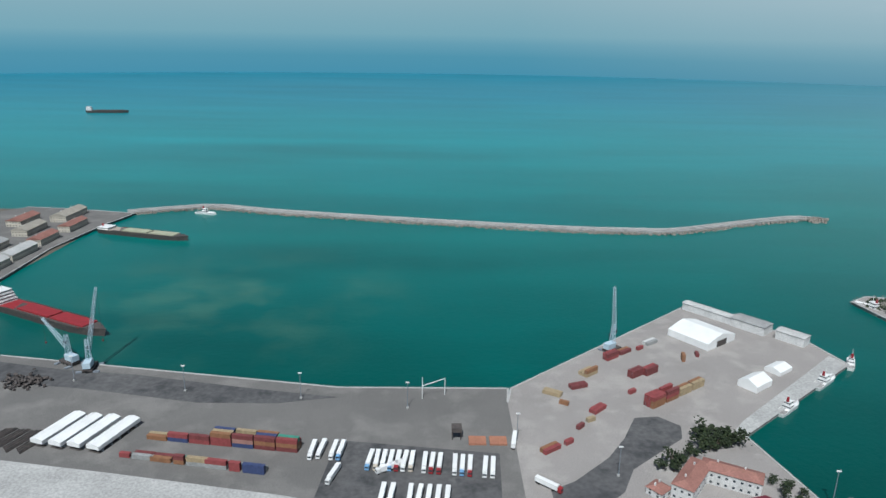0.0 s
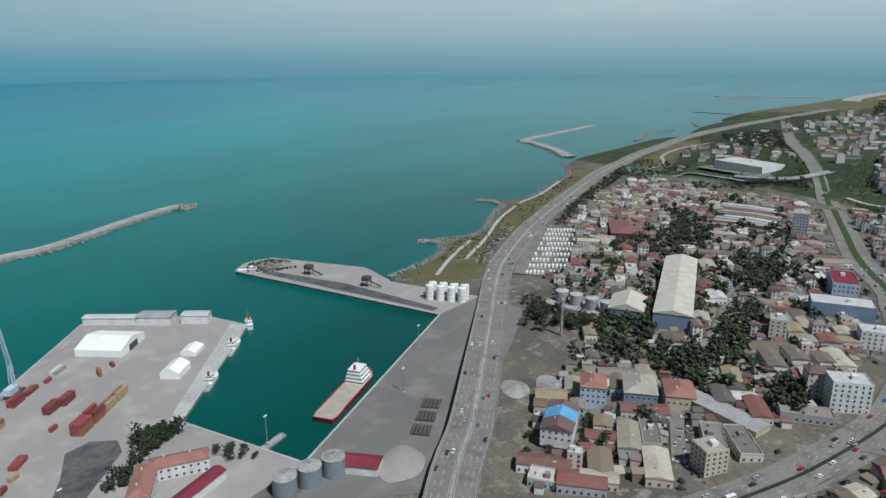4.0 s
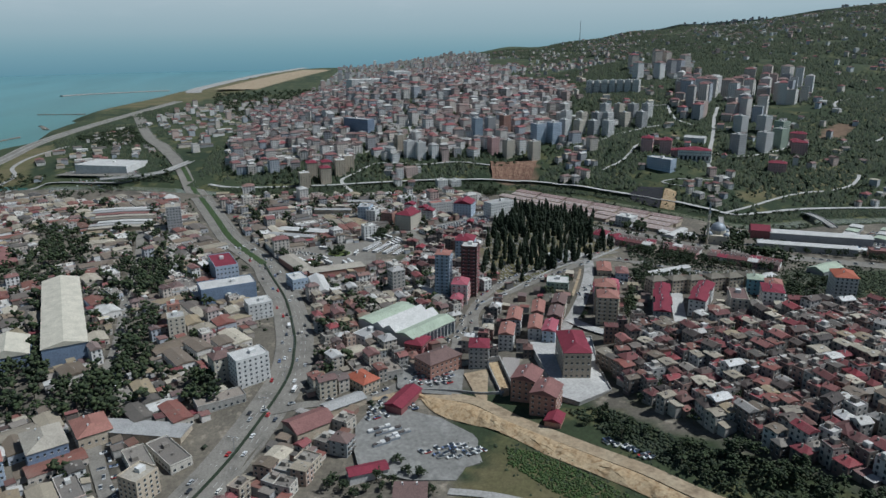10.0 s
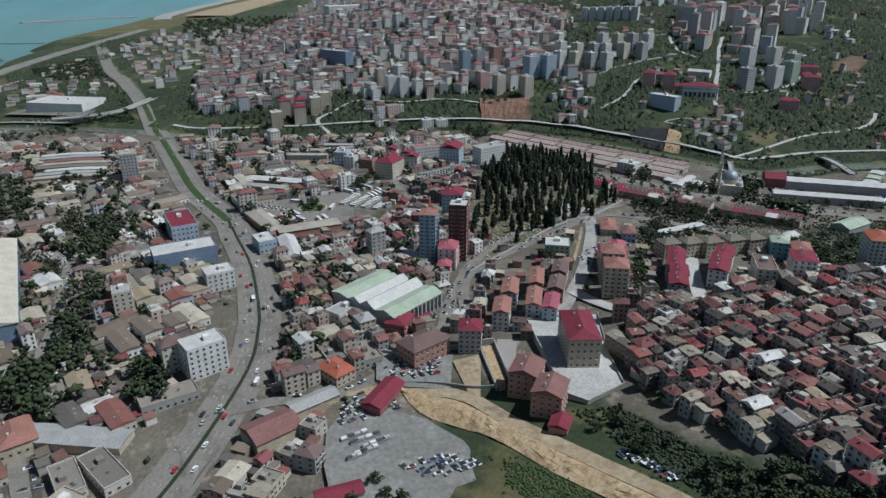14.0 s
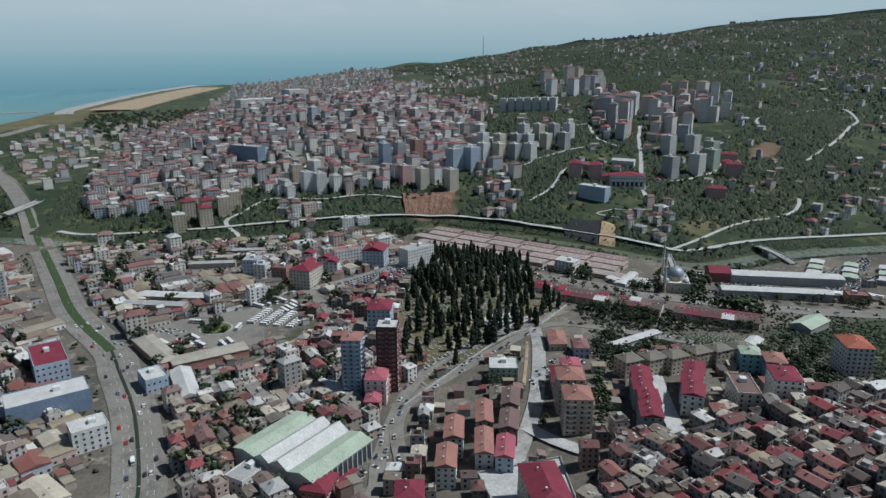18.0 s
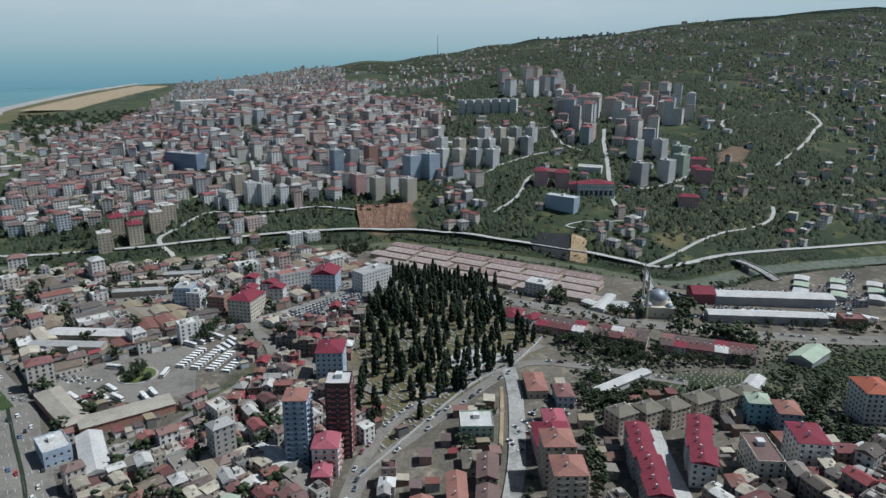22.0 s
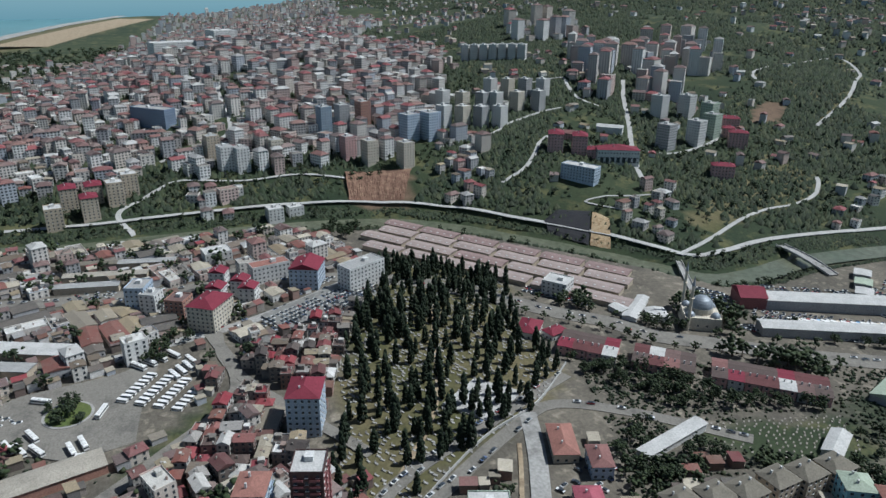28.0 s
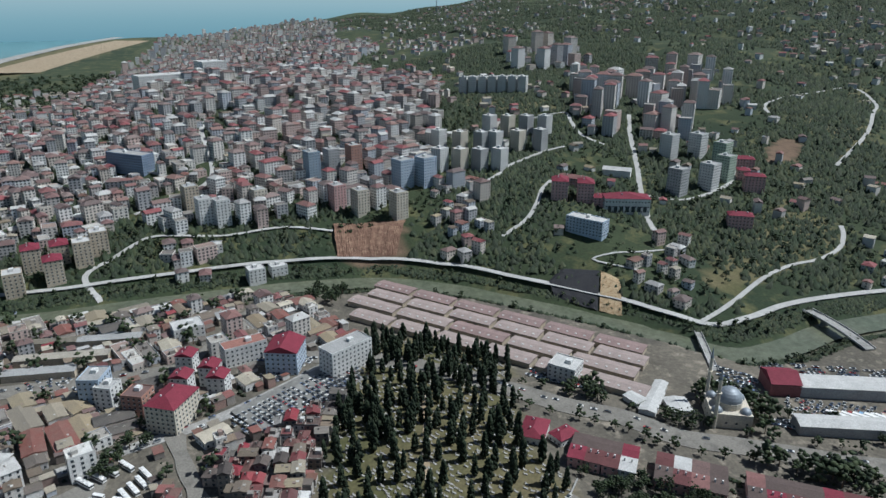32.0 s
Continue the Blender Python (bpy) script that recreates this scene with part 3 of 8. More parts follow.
def strip(line, width, lift, thick=0.0, step=8.0, z=None, shift=0.0):
    """A ribbon of road along a line, laid on the ground or at heights z(x, y)."""
    p = curve(line, step)
    t = np.gradient(p[:, :2], axis=0)
    t /= np.maximum(np.linalg.norm(t, axis=1, keepdims=True), 1e-6)
    n = np.stack([-t[:, 1], t[:, 0]], -1)
    mid = p[:, :2] + n * shift
    m = Mesh()
    k = len(p)
    l, r = mid + n * width / 2, mid - n * width / 2
    if z is None:
        zm = np.maximum(np.maximum(height(l[:, 0], l[:, 1]), height(r[:, 0], r[:, 1])), height(mid[:, 0], mid[:, 1])) + lift
    else:
        zm = z(mid[:, 0], mid[:, 1]) + lift
    v = [(*l[i], zm[i]) for i in range(k)] + [(*r[i], zm[i]) for i in range(k)]
    f = [(i, k + i, k + i + 1, i + 1) for i in range(k - 1)]
    if thick:
        v += [(*l[i], zm[i] - thick) for i in range(k)] + [(*r[i], zm[i] - thick) for i in range(k)]
        f += [(2 * k + i, i, i + 1, 2 * k + i + 1) for i in range(k - 1)] + [(k + i, 3 * k + i, 3 * k + i + 1, k + i + 1) for i in range(k - 1)] + [(2 * k + i, 2 * k + i + 1, 3 * k + i + 1, 3 * k + i) for i in range(k - 1)]
    return m.add(v, f)


def dashes(line, shift, z, dash=4.0, gap=8.0, width=0.3):
    p = curve(line, 2.0)
    t = np.gradient(p[:, :2], axis=0)
    t /= np.maximum(np.linalg.norm(t, axis=1, keepdims=True), 1e-6)
    n = np.stack([-t[:, 1], t[:, 0]], -1)
    q = p[:, :2] + n * shift
    zz = z(p[:, 0], p[:, 1])
    m = Mesh()
    st, pe = max(1, int(dash / 2)), max(1, int((dash + gap) / 2))
    for i in range(0, len(q) - st, pe):
        a, b = q[i], q[i + st]
        m.add([(*(a + n[i] * width / 2), zz[i]), (*(a - n[i] * width / 2), zz[i]), (*(b - n[i + st] * width / 2), zz[i + st]), (*(b + n[i + st] * width / 2), zz[i + st])], [(0, 1, 2, 3)])
    return m


def deck_z(x, y):
    """Height of the coast road: a viaduct past the port, then down to the shore strip."""
    x = np.asarray(x, float)
    z = 3.2 + 7.3 * smooth((560 - x) / 260) * smooth((x + 60) / 200)
    return np.where(x > 1000, np.maximum(z, land(x, y) + 0.9), z)


def road_z(line):
    c = curve(line, 8.0)
    zs = height(c[:, 0], c[:, 1])
    k = np.ones(9) / 9
    zs = np.convolve(np.pad(zs, 4, "edge"), k, "valid")

    def f(x, y):
        x, y = np.atleast_1d(x), np.atleast_1d(y)
        return np.array([zs[np.argmin((c[:, 0] - a) ** 2 + (c[:, 1] - b) ** 2)] for a, b in zip(x, y)]) + 0.5

    return f


viaduct = thing("coast_highway", strip(HIGHWAY, 27, 0, 1.4, z=deck_z), M_ASPHALT, "grey coastal dual carriageway on a viaduct past the port", "highway", kind="structure")
for sh, w, h in ((13.3, 0.35, 0.9), (-13.3, 0.35, 0.9), (0, 1.6, 0.35)):
    part("parapet", strip(HIGHWAY, w, h, h, z=deck_z, shift=sh), M_CONC, viaduct, "grey concrete barrier")
for sh in (-9.6, -6.2, 6.2, 9.6):
    part("lane_marking", dashes(HIGHWAY, sh, lambda x, y: deck_z(x, y) + 0.03), M_MARK, viaduct)
for sh in (-12.4, -1.6, 1.6, 12.4):
    part("edge_line", strip(HIGHWAY, 0.25, 0.03, z=deck_z, shift=sh), M_MARK, viaduct)
hw = curve(HIGHWAY, 26.0)
pier = Mesh()
pier.box(0, 0, -12, 2.2, 2.2, 11.5)
pier.box(0, 0, -1.9, 3.4, 17, 0.9)
pier_data = pier.data("pier", M_CONC)
for i in range(3, len(hw) - 1):
    x, y = hw[i][:2]
    zt = float(deck_z(x, y))
    if zt > 6 and x < 700:
        d = hw[i + 1] - hw[i - 1]
        ob = part("pier", pier_data, None, viaduct)
        ob.matrix_world = pose(x, y, zt - 0.6, 0, 0, math.degrees(math.atan2(d[1], d[0])))
take_line(HIGHWAY, 20)

r2z = road_z(ROAD_2)
boulevard = thing("boulevard", strip(ROAD_2, 27, 0.0, 0.6, z=r2z), M_ASPHALT, "busy grey asphalt boulevard curving through the workshops", "road", kind="structure")
part("median", strip(ROAD_2[9:14], 7.0, 0.22, 0.2, z=r2z), M_BUSH, boulevard, "planted green median")
part("median", strip(ROAD_2[2:10], 1.8, 0.5, 0.45, z=r2z), M_SCRUB, boulevard, "clipped dark hedge on the median")
for sh in (-7.5, -4.2, 4.2, 7.5):
    part("lane_marking", dashes(ROAD_2, sh, lambda x, y: r2z(x, y) + 0.03), M_MARK, boulevard)
for sh in (-11.6, 11.6):
    part("sidewalk", strip(ROAD_2, 2.6, 0.14, 0.14, z=r2z, shift=sh), M_ASPHALT, boulevard)
take_line(ROAD_2, 17)

STREETS = [
    ("road_river", [(1076, 165), (1046, 120), (1024, 10), (1021, -60), (1019, -102), (1013, -200), (993, -281), (952, -345), (900, -394), (838, -447), (777, -490), (772, -530), (781, -585), (778, -650), (769, -714), (744, -900), (700, -1200)], 7, M_CONC_L),
    ("road_workshop", [(330, 105), (420, 140), (520, 150), (640, 172), (760, 190), (900, 225)], 8, M_ASPHALT),
    ("road_lower", [(395, 40), (400, 10), (398, -25), (420, -60), (450, -90), (480, -100), (540, -130), (575, -165), (600, -225), (628, -285)], 8, M_ASPHALT),
    ("road_bank", [(400, -30), (396, -52), (389, -74), (378, -91), (353, -106), (331, -121), (303, -140), (282, -154), (251, -171), (200, -206), (150, -240)], 9, M_SAND),
    ("road_cemetery", [(470, -110), (525, -125), (566, -190), (590, -232), (602, -262), (580, -300), (540, -340)], 8, M_ASPHALT),
    ("road_housing", [(600, -245), (560, -230), (500, -200), (455, -170), (430, -150)], 9, M_CONC),
    ("road_valley", [(880, 100), (860, 20), (850, -80), (838, -170), (805, -237), (775, -269), (739, -301), (709, -326), (687, -352), (658, -371), (640, -397), (623, -421), (595, -461), (560, -540), (540, -640)], 17, M_ASPHALT),
    ("road_car_lot", [(755, -36), (765, -79), (774, -120), (794, -164), (818, -207), (808, -232)], 9, M_CONC),
    ("road_market", [(600, -160), (700, -110), (760, -100), (850, -110), (930, -160)], 7, M_ASPHALT),
    ("road_terminal", [(600, 30), (610, -20), (640, -60), (690, -105), (770, -95)], 8, M_ASPHALT),
    ("road_hill", [(996, -43), (1035, -29), (1055, -51), (1073, -71), (1080, -90), (1062, -150), (1062, -208), (1043, -255)], 7, M_CONC_L),
    ("road_hill_2", [(1240, -740), (1180, -700), (1125, -668), (1067, -634), (1022, -605), (980, -581), (938, -557), (916, -550)], 8, M_CONC_L),
    ("road_hill_3", [(1001, -590), (978, -624), (983, -667), (1002, -716), (1028, -747), (1050, -752)], 7, M_CONC_L),
    ("road_hill_4", [(962, -404), (979, -438), (1005, -464), (1034, -486), (1059, -511)], 6, M_CONC_L),
    ("road_hill_5", [(1080, -440), (1093, -459), (1132, -501), (1159, -554), (1164, -590)], 7, M_CONC_L),
    ("road_hill_6", [(1273, -602), (1272, -652), (1239, -642), (1189, -630), (1150, -640)], 7, M_CONC_L),
    ("road_hill_7", [(778, -490), (792, -531), (820, -593), (832, -639), (833, -675), (844, -713), (865, -742), (880, -755)], 6, M_CONC_L),
    ("road_hill_8", [(853, -490), (863, -479), (889, -460), (888, -483), (885, -519), (885, -558)], 4, M_CONC_L),
    ("road_hill_9", [(1166, -929), (1204, -960), (1243, -1051), (1271, -1181), (1254, -1214), (1190, -1177), (1145, -1116), (1060, -1000), (1000, -880)], 7, M_CONC_L),
    ("street_town", [(1410, 98), (1380, -20), (1378, -89), (1500, -110), (1634, -105)], 7, M_CONC),
    ("street_town_2", [(1130, -71), (1169, -143), (1232, -155), (1326, -151), (1382, -162)], 6, M_CONC_L),
    ("street_town_3", [(1301, 79), (1227, -35), (1237, -77), (1180, -120)], 7, M_CONC),
    ("street_town_4", [(1180, -364), (1209, -404), (1302, -424), (1346, -367), (1386, -295)], 7, M_CONC_L),
    ("road_coast_park", [(1140, 520), (1240, 500), (1320, 530), (1420, 530), (1520, 500)], 7, M_CONC),
    ("road_mall", [(1130, 470), (1180, 430), (1150, 350), (1130, 300), (1170, 250)], 7, M_CONC),
    ("mall_car_park", [(1166, 296), (1228, 418)], 36, M_ASPHALT),
    ("road_bank_lower", [(300, -60), (286, -86), (268, -104), (230, -120), (180, -140)], 5, M_CONC),
    ("road_housing_strip", [(578, -229), (556, -219), (520, -201)], 2.2, M_SAND),
]
for name, line, w, ma in STREETS:
    w = w * 0.75 if name.startswith("road_hill") else w
    thing(name, strip(line, w, 0.35 if "strip" not in name else 0.5, 0.5, 7.0), ma, "narrow grey town street" if ma is not M_SAND else "pale unpaved earth track", "road", kind="structure")
    take_line(line, w / 2 + 1.5)

VAN_LOT = [(548, 340), (548, 362), (720, 436), (752, 420), (740, 396), (580, 318)]
thing("van_lot", strip([(558, 345), (640, 382), (735, 420)], 40, 0.25, 0.4, 8), M_ASPHALT, "asphalt lorry park beside the coast road", "lorry park", kind="structure")
take_poly(VAN_LOT)
TREE_BEDS = [
    ([(493, 234), (500, 194), (432, 171), (427, 207)], 30),
    ([(470, 175), (464, 136), (417, 124), (430, 164)], 28),
    ([(565, 158), (567, 140), (462, 115), (462, 131)], 22),
    ([(456, 91), (451, 72), (412, 65), (417, 85)], 16),
    ([(874, 328), (841, 270), (707, 231), (722, 276)], 44),
    ([(714, 198), (702, 154), (603, 135), (628, 176)], 40),
    ([(784, 352), (760, 281), (680, 249), (685, 311)], 30),
]
for poly, n_ in TREE_BEDS:
    take_poly(poly)

RIVER_BED = [(x - 32, y) for x, y in RIVER[1:-1]]
thing("water_river", strip(RIVER_BED, 24, 0, 0, 12, z=lambda x, y: height(x, y) + 2.2), M_RIVER, "shallow greenish river between stone banks", "river", kind="structure")
take_line([(x - 30, y) for x, y in RIVER], 16)

# ---------------------------------------------------------------- port: quays and breakwaters


def slab(name, poly, top, ma, label, lip=True, depth=8.0):
    ob = thing(name, Mesh().prism(poly, top - depth, top), ma, label, "quay", kind="structure")
    if lip:
        ring = poly + poly[:1]
        for (ax, ay), (bx, by) in zip(ring, ring[1:]):
            mx, my, ln = (ax + bx) / 2, (ay + by) / 2, math.hypot(bx - ax, by - ay)
            hit = height(np.array([mx + (by - ay) / ln * 9, mx - (by - ay) / ln * 9]), np.array([my - (bx - ax) / ln * 9, my + (bx - ax) / ln * 9]))
            if hit.min() < -1:
                part("coping", Mesh().box(mx, my, top, ln, 1.3, 0.35, math.atan2(by - ay, bx - ax)), M_CONC_L, ob, "pale concrete coping")
    return ob


slab("pier_yard", [(52, 416), (228, 576), (292, 500), (303, 458), (186, 361), (206, 268), (110, 262), (48, 300), (48, 397)], 2.5, M_PAVE, "pale concrete container pier with worn paving")
slab("quay_west", [(48, 300), (48, 398), (50, 416), (-63, 415), (-182, 435), (-311, 457), (-311, 240), (48, 240)], 2.45, M_YARD, "grey stained concrete container quay")
slab("quay_east", [(206, 268), (421, 350), (478, 350), (478, 300), (330, 232), (240, 190), (180, 240)], 2.5, M_YARD, "grey concrete quay beneath the highway")
slab("quay_spit", [(421, 350), (379, 586), (400, 600), (430, 594), (470, 490), (456, 442), (478, 350)], 2.55, M_PAVE, "pale reclaimed spit with bare ground")
slab("quay_far", [(-407, 600), (-413, 717), (-402, 811), (-388, 874), (-476, 893), (-540, 900), (-700, 700), (-700, 560)], 2.5, M_YARD, "grey concrete wharf with low warehouses")
for p in ([(52, 416), (228, 576), (303, 458), (186, 361), (206, 268), (421, 350), (379, 586), (470, 490), (478, 300), (240, 190), (-311, 240), (-311, 457)],):
    take_poly(p)
YARDS = [
    ("stained_apron", [(-306, 447), (-260, 437), (-199, 429), (-118, 412), (-61, 402), (-100, 393), (-150, 393), (-227, 409), (-300, 419)], 2.47, M_ASPHALT_D, "dark coal-stained strip of quay"),
    ("truck_park", [(34, 262), (38, 340), (-55, 352), (-62, 270)], 2.475, M_ASPHALT_D, "dark asphalt lorry park"),
    ("dark_patch", [(125, 380), (140, 382), (151, 371), (147, 357), (130, 343), (110, 326), (100, 306), (88, 295), (62, 298), (62, 307), (76, 315), (99, 337), (113, 357)], 2.53, M_ASPHALT_D, "dark asphalt turning area and lane"),
    ("pier_lane", [(175, 358), (192, 378), (262, 441), (296, 472), (303, 460), (250, 414), (188, 362)], 2.52, M_CONC_L, "pale concrete strip along the pier edge"),
    ("sheds_road", [(-311, 280), (-311, 332), (-235, 329), (-169, 318), (-76, 301), (40, 272), (40, 244), (-80, 262)], 2.48, M_CONC_L, "pale concrete port road"),
    ("coal_strip", [(400, 565), (425, 470), (432, 360), (424, 360), (392, 560)], 2.58, M_ASPHALT_D, "dark dusty quay edge"),
]
for name, poly, z, ma, label in YARDS:
    thing(name, Mesh().prism(poly, z - 0.2, z + 0.012), ma, label, "paving", kind="structure")
rng = random.Random(3)


def rock_line(line, half, top, per_m, size, seed):
    r = random.Random(seed)
    p = curve(line, 2.0)
    m = Mesh()
    t = np.gradient(p[:, :2], axis=0)
    t /= np.maximum(np.linalg.norm(t, axis=1, keepdims=True), 1e-6)
    for i in range(len(p)):
        for _ in range(per_m):
            o = r.uniform(-1, 1)
            x, y = p[i, 0] - t[i, 1] * o * half + r.uniform(-1, 1), p[i, 1] + t[i, 0] * o * half + r.uniform(-1, 1)
            s = size * r.uniform(0.6, 1.3)
            z = top * (1 - abs(o) ** 1.5) - 0.6
            q = [(x + s * r.uniform(0.3, 0.6) * a, y + s * r.uniform(0.3, 0.6) * b, z + s * r.uniform(0.2, 0.5) * c) for a, b, c in ((-1, -1, -1), (1, -1, -1), (1, 1, -1), (-1, 1, -1), (-1, -1, 1), (1, -1, 1), (1, 1, 1), (-1, 1, 1))]
            m.add(q, [(0, 1, 5, 4), (1, 2, 6, 5), (2, 3, 7, 6), (3, 0, 4, 7), (4, 5, 6, 7)])
    return m


BREAK = [(-400, 880), (-345, 905), (-295, 918), (-202, 892), (-22, 857), (160, 828), (252, 823), (300, 826), (400, 868), (477, 896), (506, 893)]
mole = thing("breakwater", strip(BREAK, 11, 3.2, 6, 6, z=lambda x, y: 0 * x), M_CONC, "long curved concrete breakwater edged with rock armour", "breakwater", kind="structure")
part("wave_wall", strip(BREAK, 1.4, 4.6, 1.5, 6, z=lambda x, y: 0 * x, shift=5.2), M_CONC_L, mole, "pale parapet wall")
tagged(part("armour_rocks", rock_line([(x, y + 8) for x, y in BREAK] , 5, 2.6, 2, 3.0, 1), M_ROCK, mole), kind="stuff")
tagged(part("armour_rocks", rock_line([(x, y - 7.5) for x, y in BREAK], 4, 2.2, 2, 2.6, 2), M_ROCK, mole), kind="stuff")
tagged(part("armour_rocks", rock_line([(495, 892), (508, 896), (520, 890)], 12, 4.0, 9, 3.0, 5), M_ROCK, mole), kind="stuff")
BREAK_2 = [(1238, 690), (1300, 760), (1360, 850), (1372, 885), (1420, 900), (1560, 905), (1740, 912)]
mole = thing("breakwater", strip(BREAK_2, 22, 2.6, 6, 8, z=lambda x, y: 0 * x), M_CONC, "small harbour breakwater topped with pale gravel", "breakwater", kind="structure")
tagged(part("armour_rocks", rock_line([(x - 6, y + 11) for x, y in BREAK_2], 6, 2.6, 2, 3.2, 3), M_ROCK, mole), kind="stuff")
for k, line in enumerate(([(793, 540), (812, 575), (806, 600)], [(600, 500), (585, 520)], [(1541, 690), (1700, 720), (1790, 700)], [(1924, 685), (2010, 730)], [(2290, 705), (2300, 840)])):
    gro = thing("groyne", strip(line, 7, 1.4, 4, 5, z=lambda x, y: 0 * x), M_ROCK, "short rubble groyne running into the sea", "groyne", kind="structure")
    tagged(part("armour_rocks", rock_line(line, 6, 2.0, 3, 2.6, 30 + k), M_ROCK, gro), kind="stuff")
thing("breakwater", strip([(3200, 640), (3139, 780), (3060, 930), (2991, 1000)], 24, 3.0, 6, 20, z=lambda x, y: 0 * x), M_CONC, "thin distant harbour breakwater", "breakwater", kind="structure")
shore_line = [(470, 455), (546, 464), (585, 482), (603, 507), (640, 487), (683, 494), (790, 546), (860, 546), (934, 563), (1073, 599), (1172, 666)]
thing("shore_rocks", rock_line(shore_line, 6, 1.4, 3, 2.2, 9), M_ROCK, "tumbled grey boulders along the shore", "boulders", kind="stuff")

# ---------------------------------------------------------------- single buildings of the town
PANE = Mesh().add([(-0.65, 0, 0), (0.65, 0, 0), (0.65, 0, 1.4), (-0.65, 0, 1.4)], [(0, 1, 2, 3)], 0)
PANE.add([(-0.75, 0.0, -0.14), (0.75, 0.0, -0.14), (0.75, -0.18, -0.14), (-0.75, -0.18, -0.14), (-0.75, 0, 0), (0.75, 0, 0), (0.75, -0.18, 0), (-0.75, -0.18, 0)], [(3, 2, 6, 7), (7, 6, 5, 4), (0, 3, 7, 4), (2, 1, 5, 6)], 1)
PANE_DATA = PANE.data("window", [M_GLASS, M_FRAME])


def plain(col, dark=None):
    return mat("paint", mottled(col, dark or tuple(c * 0.78 for c in col), 0.12, 1.2), 0.8)


PAINT = {k: plain(c) for k, c in dict(white=(0.68, 0.67, 0.65), cream=(0.62, 0.56, 0.46), grey=(0.40, 0.40, 0.40), dark=(0.10, 0.06, 0.055), blue=(0.30, 0.38, 0.46), pale_blue=(0.42, 0.50, 0.60), pink=(0.62, 0.38, 0.36), maroon=(0.30, 0.12, 0.12), sand=(0.52, 0.44, 0.34), brick=(0.40, 0.22, 0.17), steel_blue=(0.20, 0.26, 0.36), green=(0.42, 0.50, 0.40), teal=(0.28, 0.52, 0.58), navy=(0.06, 0.08, 0.16)).items()}
TOPS = {k: plain(c) for k, c in dict(crimson=(0.205, 0.032, 0.052), dark_red=(0.13, 0.05, 0.05), umber=(0.11, 0.08, 0.072), terra=(0.32, 0.155, 0.125), orange=(0.38, 0.115, 0.07), brown=(0.17, 0.11, 0.10), grey=(0.36, 0.355, 0.345), pale=(0.54, 0.53, 0.51), beige=(0.38, 0.345, 0.29), olive=(0.19, 0.17, 0.135), pink=(0.36, 0.10, 0.13), mint=(0.40, 0.46, 0.36), rust=(0.23, 0.115, 0.105), faded=(0.36, 0.29, 0.265), dusty=(0.28, 0.20, 0.185), ivory=(0.56, 0.52, 0.43), sky=(0.14, 0.36, 0.58)).items()}


def block(name, label, cat, cx, cy, w, d, a, h, wall, top, roof="hip", n=None, windows="panes", group="", over=0.5, base=4.0, z=None, rise=None):
    """A building with its own roof; windows as single parts (each), joined panes, or none. a in degrees."""
    ar = math.radians(a)
    zg = hz(cx, cy) if z is None else z
    ob = thing(name, Mesh().box(0, 0, -base, w, d, h + base), PAINT[wall], label, cat, group, at=pose(cx, cy, zg, 0, 0, a))
    r = Mesh()
    if roof == "hip":
        r.gable(0, 0, h, w + 2 * over, d + 2 * over, (min(w, d) * 0.22) if rise is None else rise, hip=min(w, d) * 0.4)
    elif roof == "gable":
        ri = d * 0.2 if rise is None else rise
        r.gable(0, 0, h, w + 2 * over, d + 2 * over, ri)
        part("gable_end", Mesh().add([(w / 2, -d / 2, h), (w / 2, d / 2, h), (w / 2, 0, h + ri), (-w / 2, -d / 2, h), (-w / 2, d / 2, h), (-w / 2, 0, h + ri)], [(0, 1, 2), (4, 3, 5)]), PAINT[wall], ob)
    else:
        r.box(0, 0, h, w - 0.5, d - 0.5, 0.25)
    part("roof", r, TOPS[top], ob)
    if roof == "flat":
        for x, y, ww, dd in ((0, -d / 2 + 0.13, w, 0.26), (0, d / 2 - 0.13, w, 0.26), (-w / 2 + 0.13, 0, 0.26, d - 0.52), (w / 2 - 0.13, 0, 0.26, d - 0.52)):
            part("parapet", Mesh().box(x, y, h, ww, dd, 0.9), PAINT[wall], ob)
        part("stair_head", Mesh().box(w * 0.12, 0, h + 0.25, min(4, w * 0.3), min(3.5, d * 0.35), 2.4), PAINT["white"], ob)
    elif windows:
        for u in (-0.25, 0.2):
            part("chimney", Mesh().box(u * w, d * 0.12, h, 0.8, 0.8, min(w, d) * 0.16 + 1.6), PAINT["white"], ob)
    n = n or max(1, int(h / 3.0))
    if windows == "each":
        sh = h / n
        for side in range(4):
            ln, dist = (w, d / 2) if side % 2 == 0 else (d, w / 2)
            k = max(1, int(ln / 3.4))
            for j in range(n):
                for i in range(k):
                    u = (i + 0.5) * ln / k - ln / 2
                    p = part("window", PANE_DATA, None, ob)
                    p.matrix_local = pose(0, 0, 0, 0, 0, side * 90) @ pose(u, -dist - 0.05, j * sh + 0.9)
    elif windows == "panes":
        pane, fr = facade(w, d, n, h / n)
        tagged(part("glazing", pane, M_GLASS, ob), kind="stuff")
        tagged(part("sill_band", fr, M_FRAME, ob), kind="stuff")
    take_box(cx, cy, w + 3, d + 3, ar)
    return ob


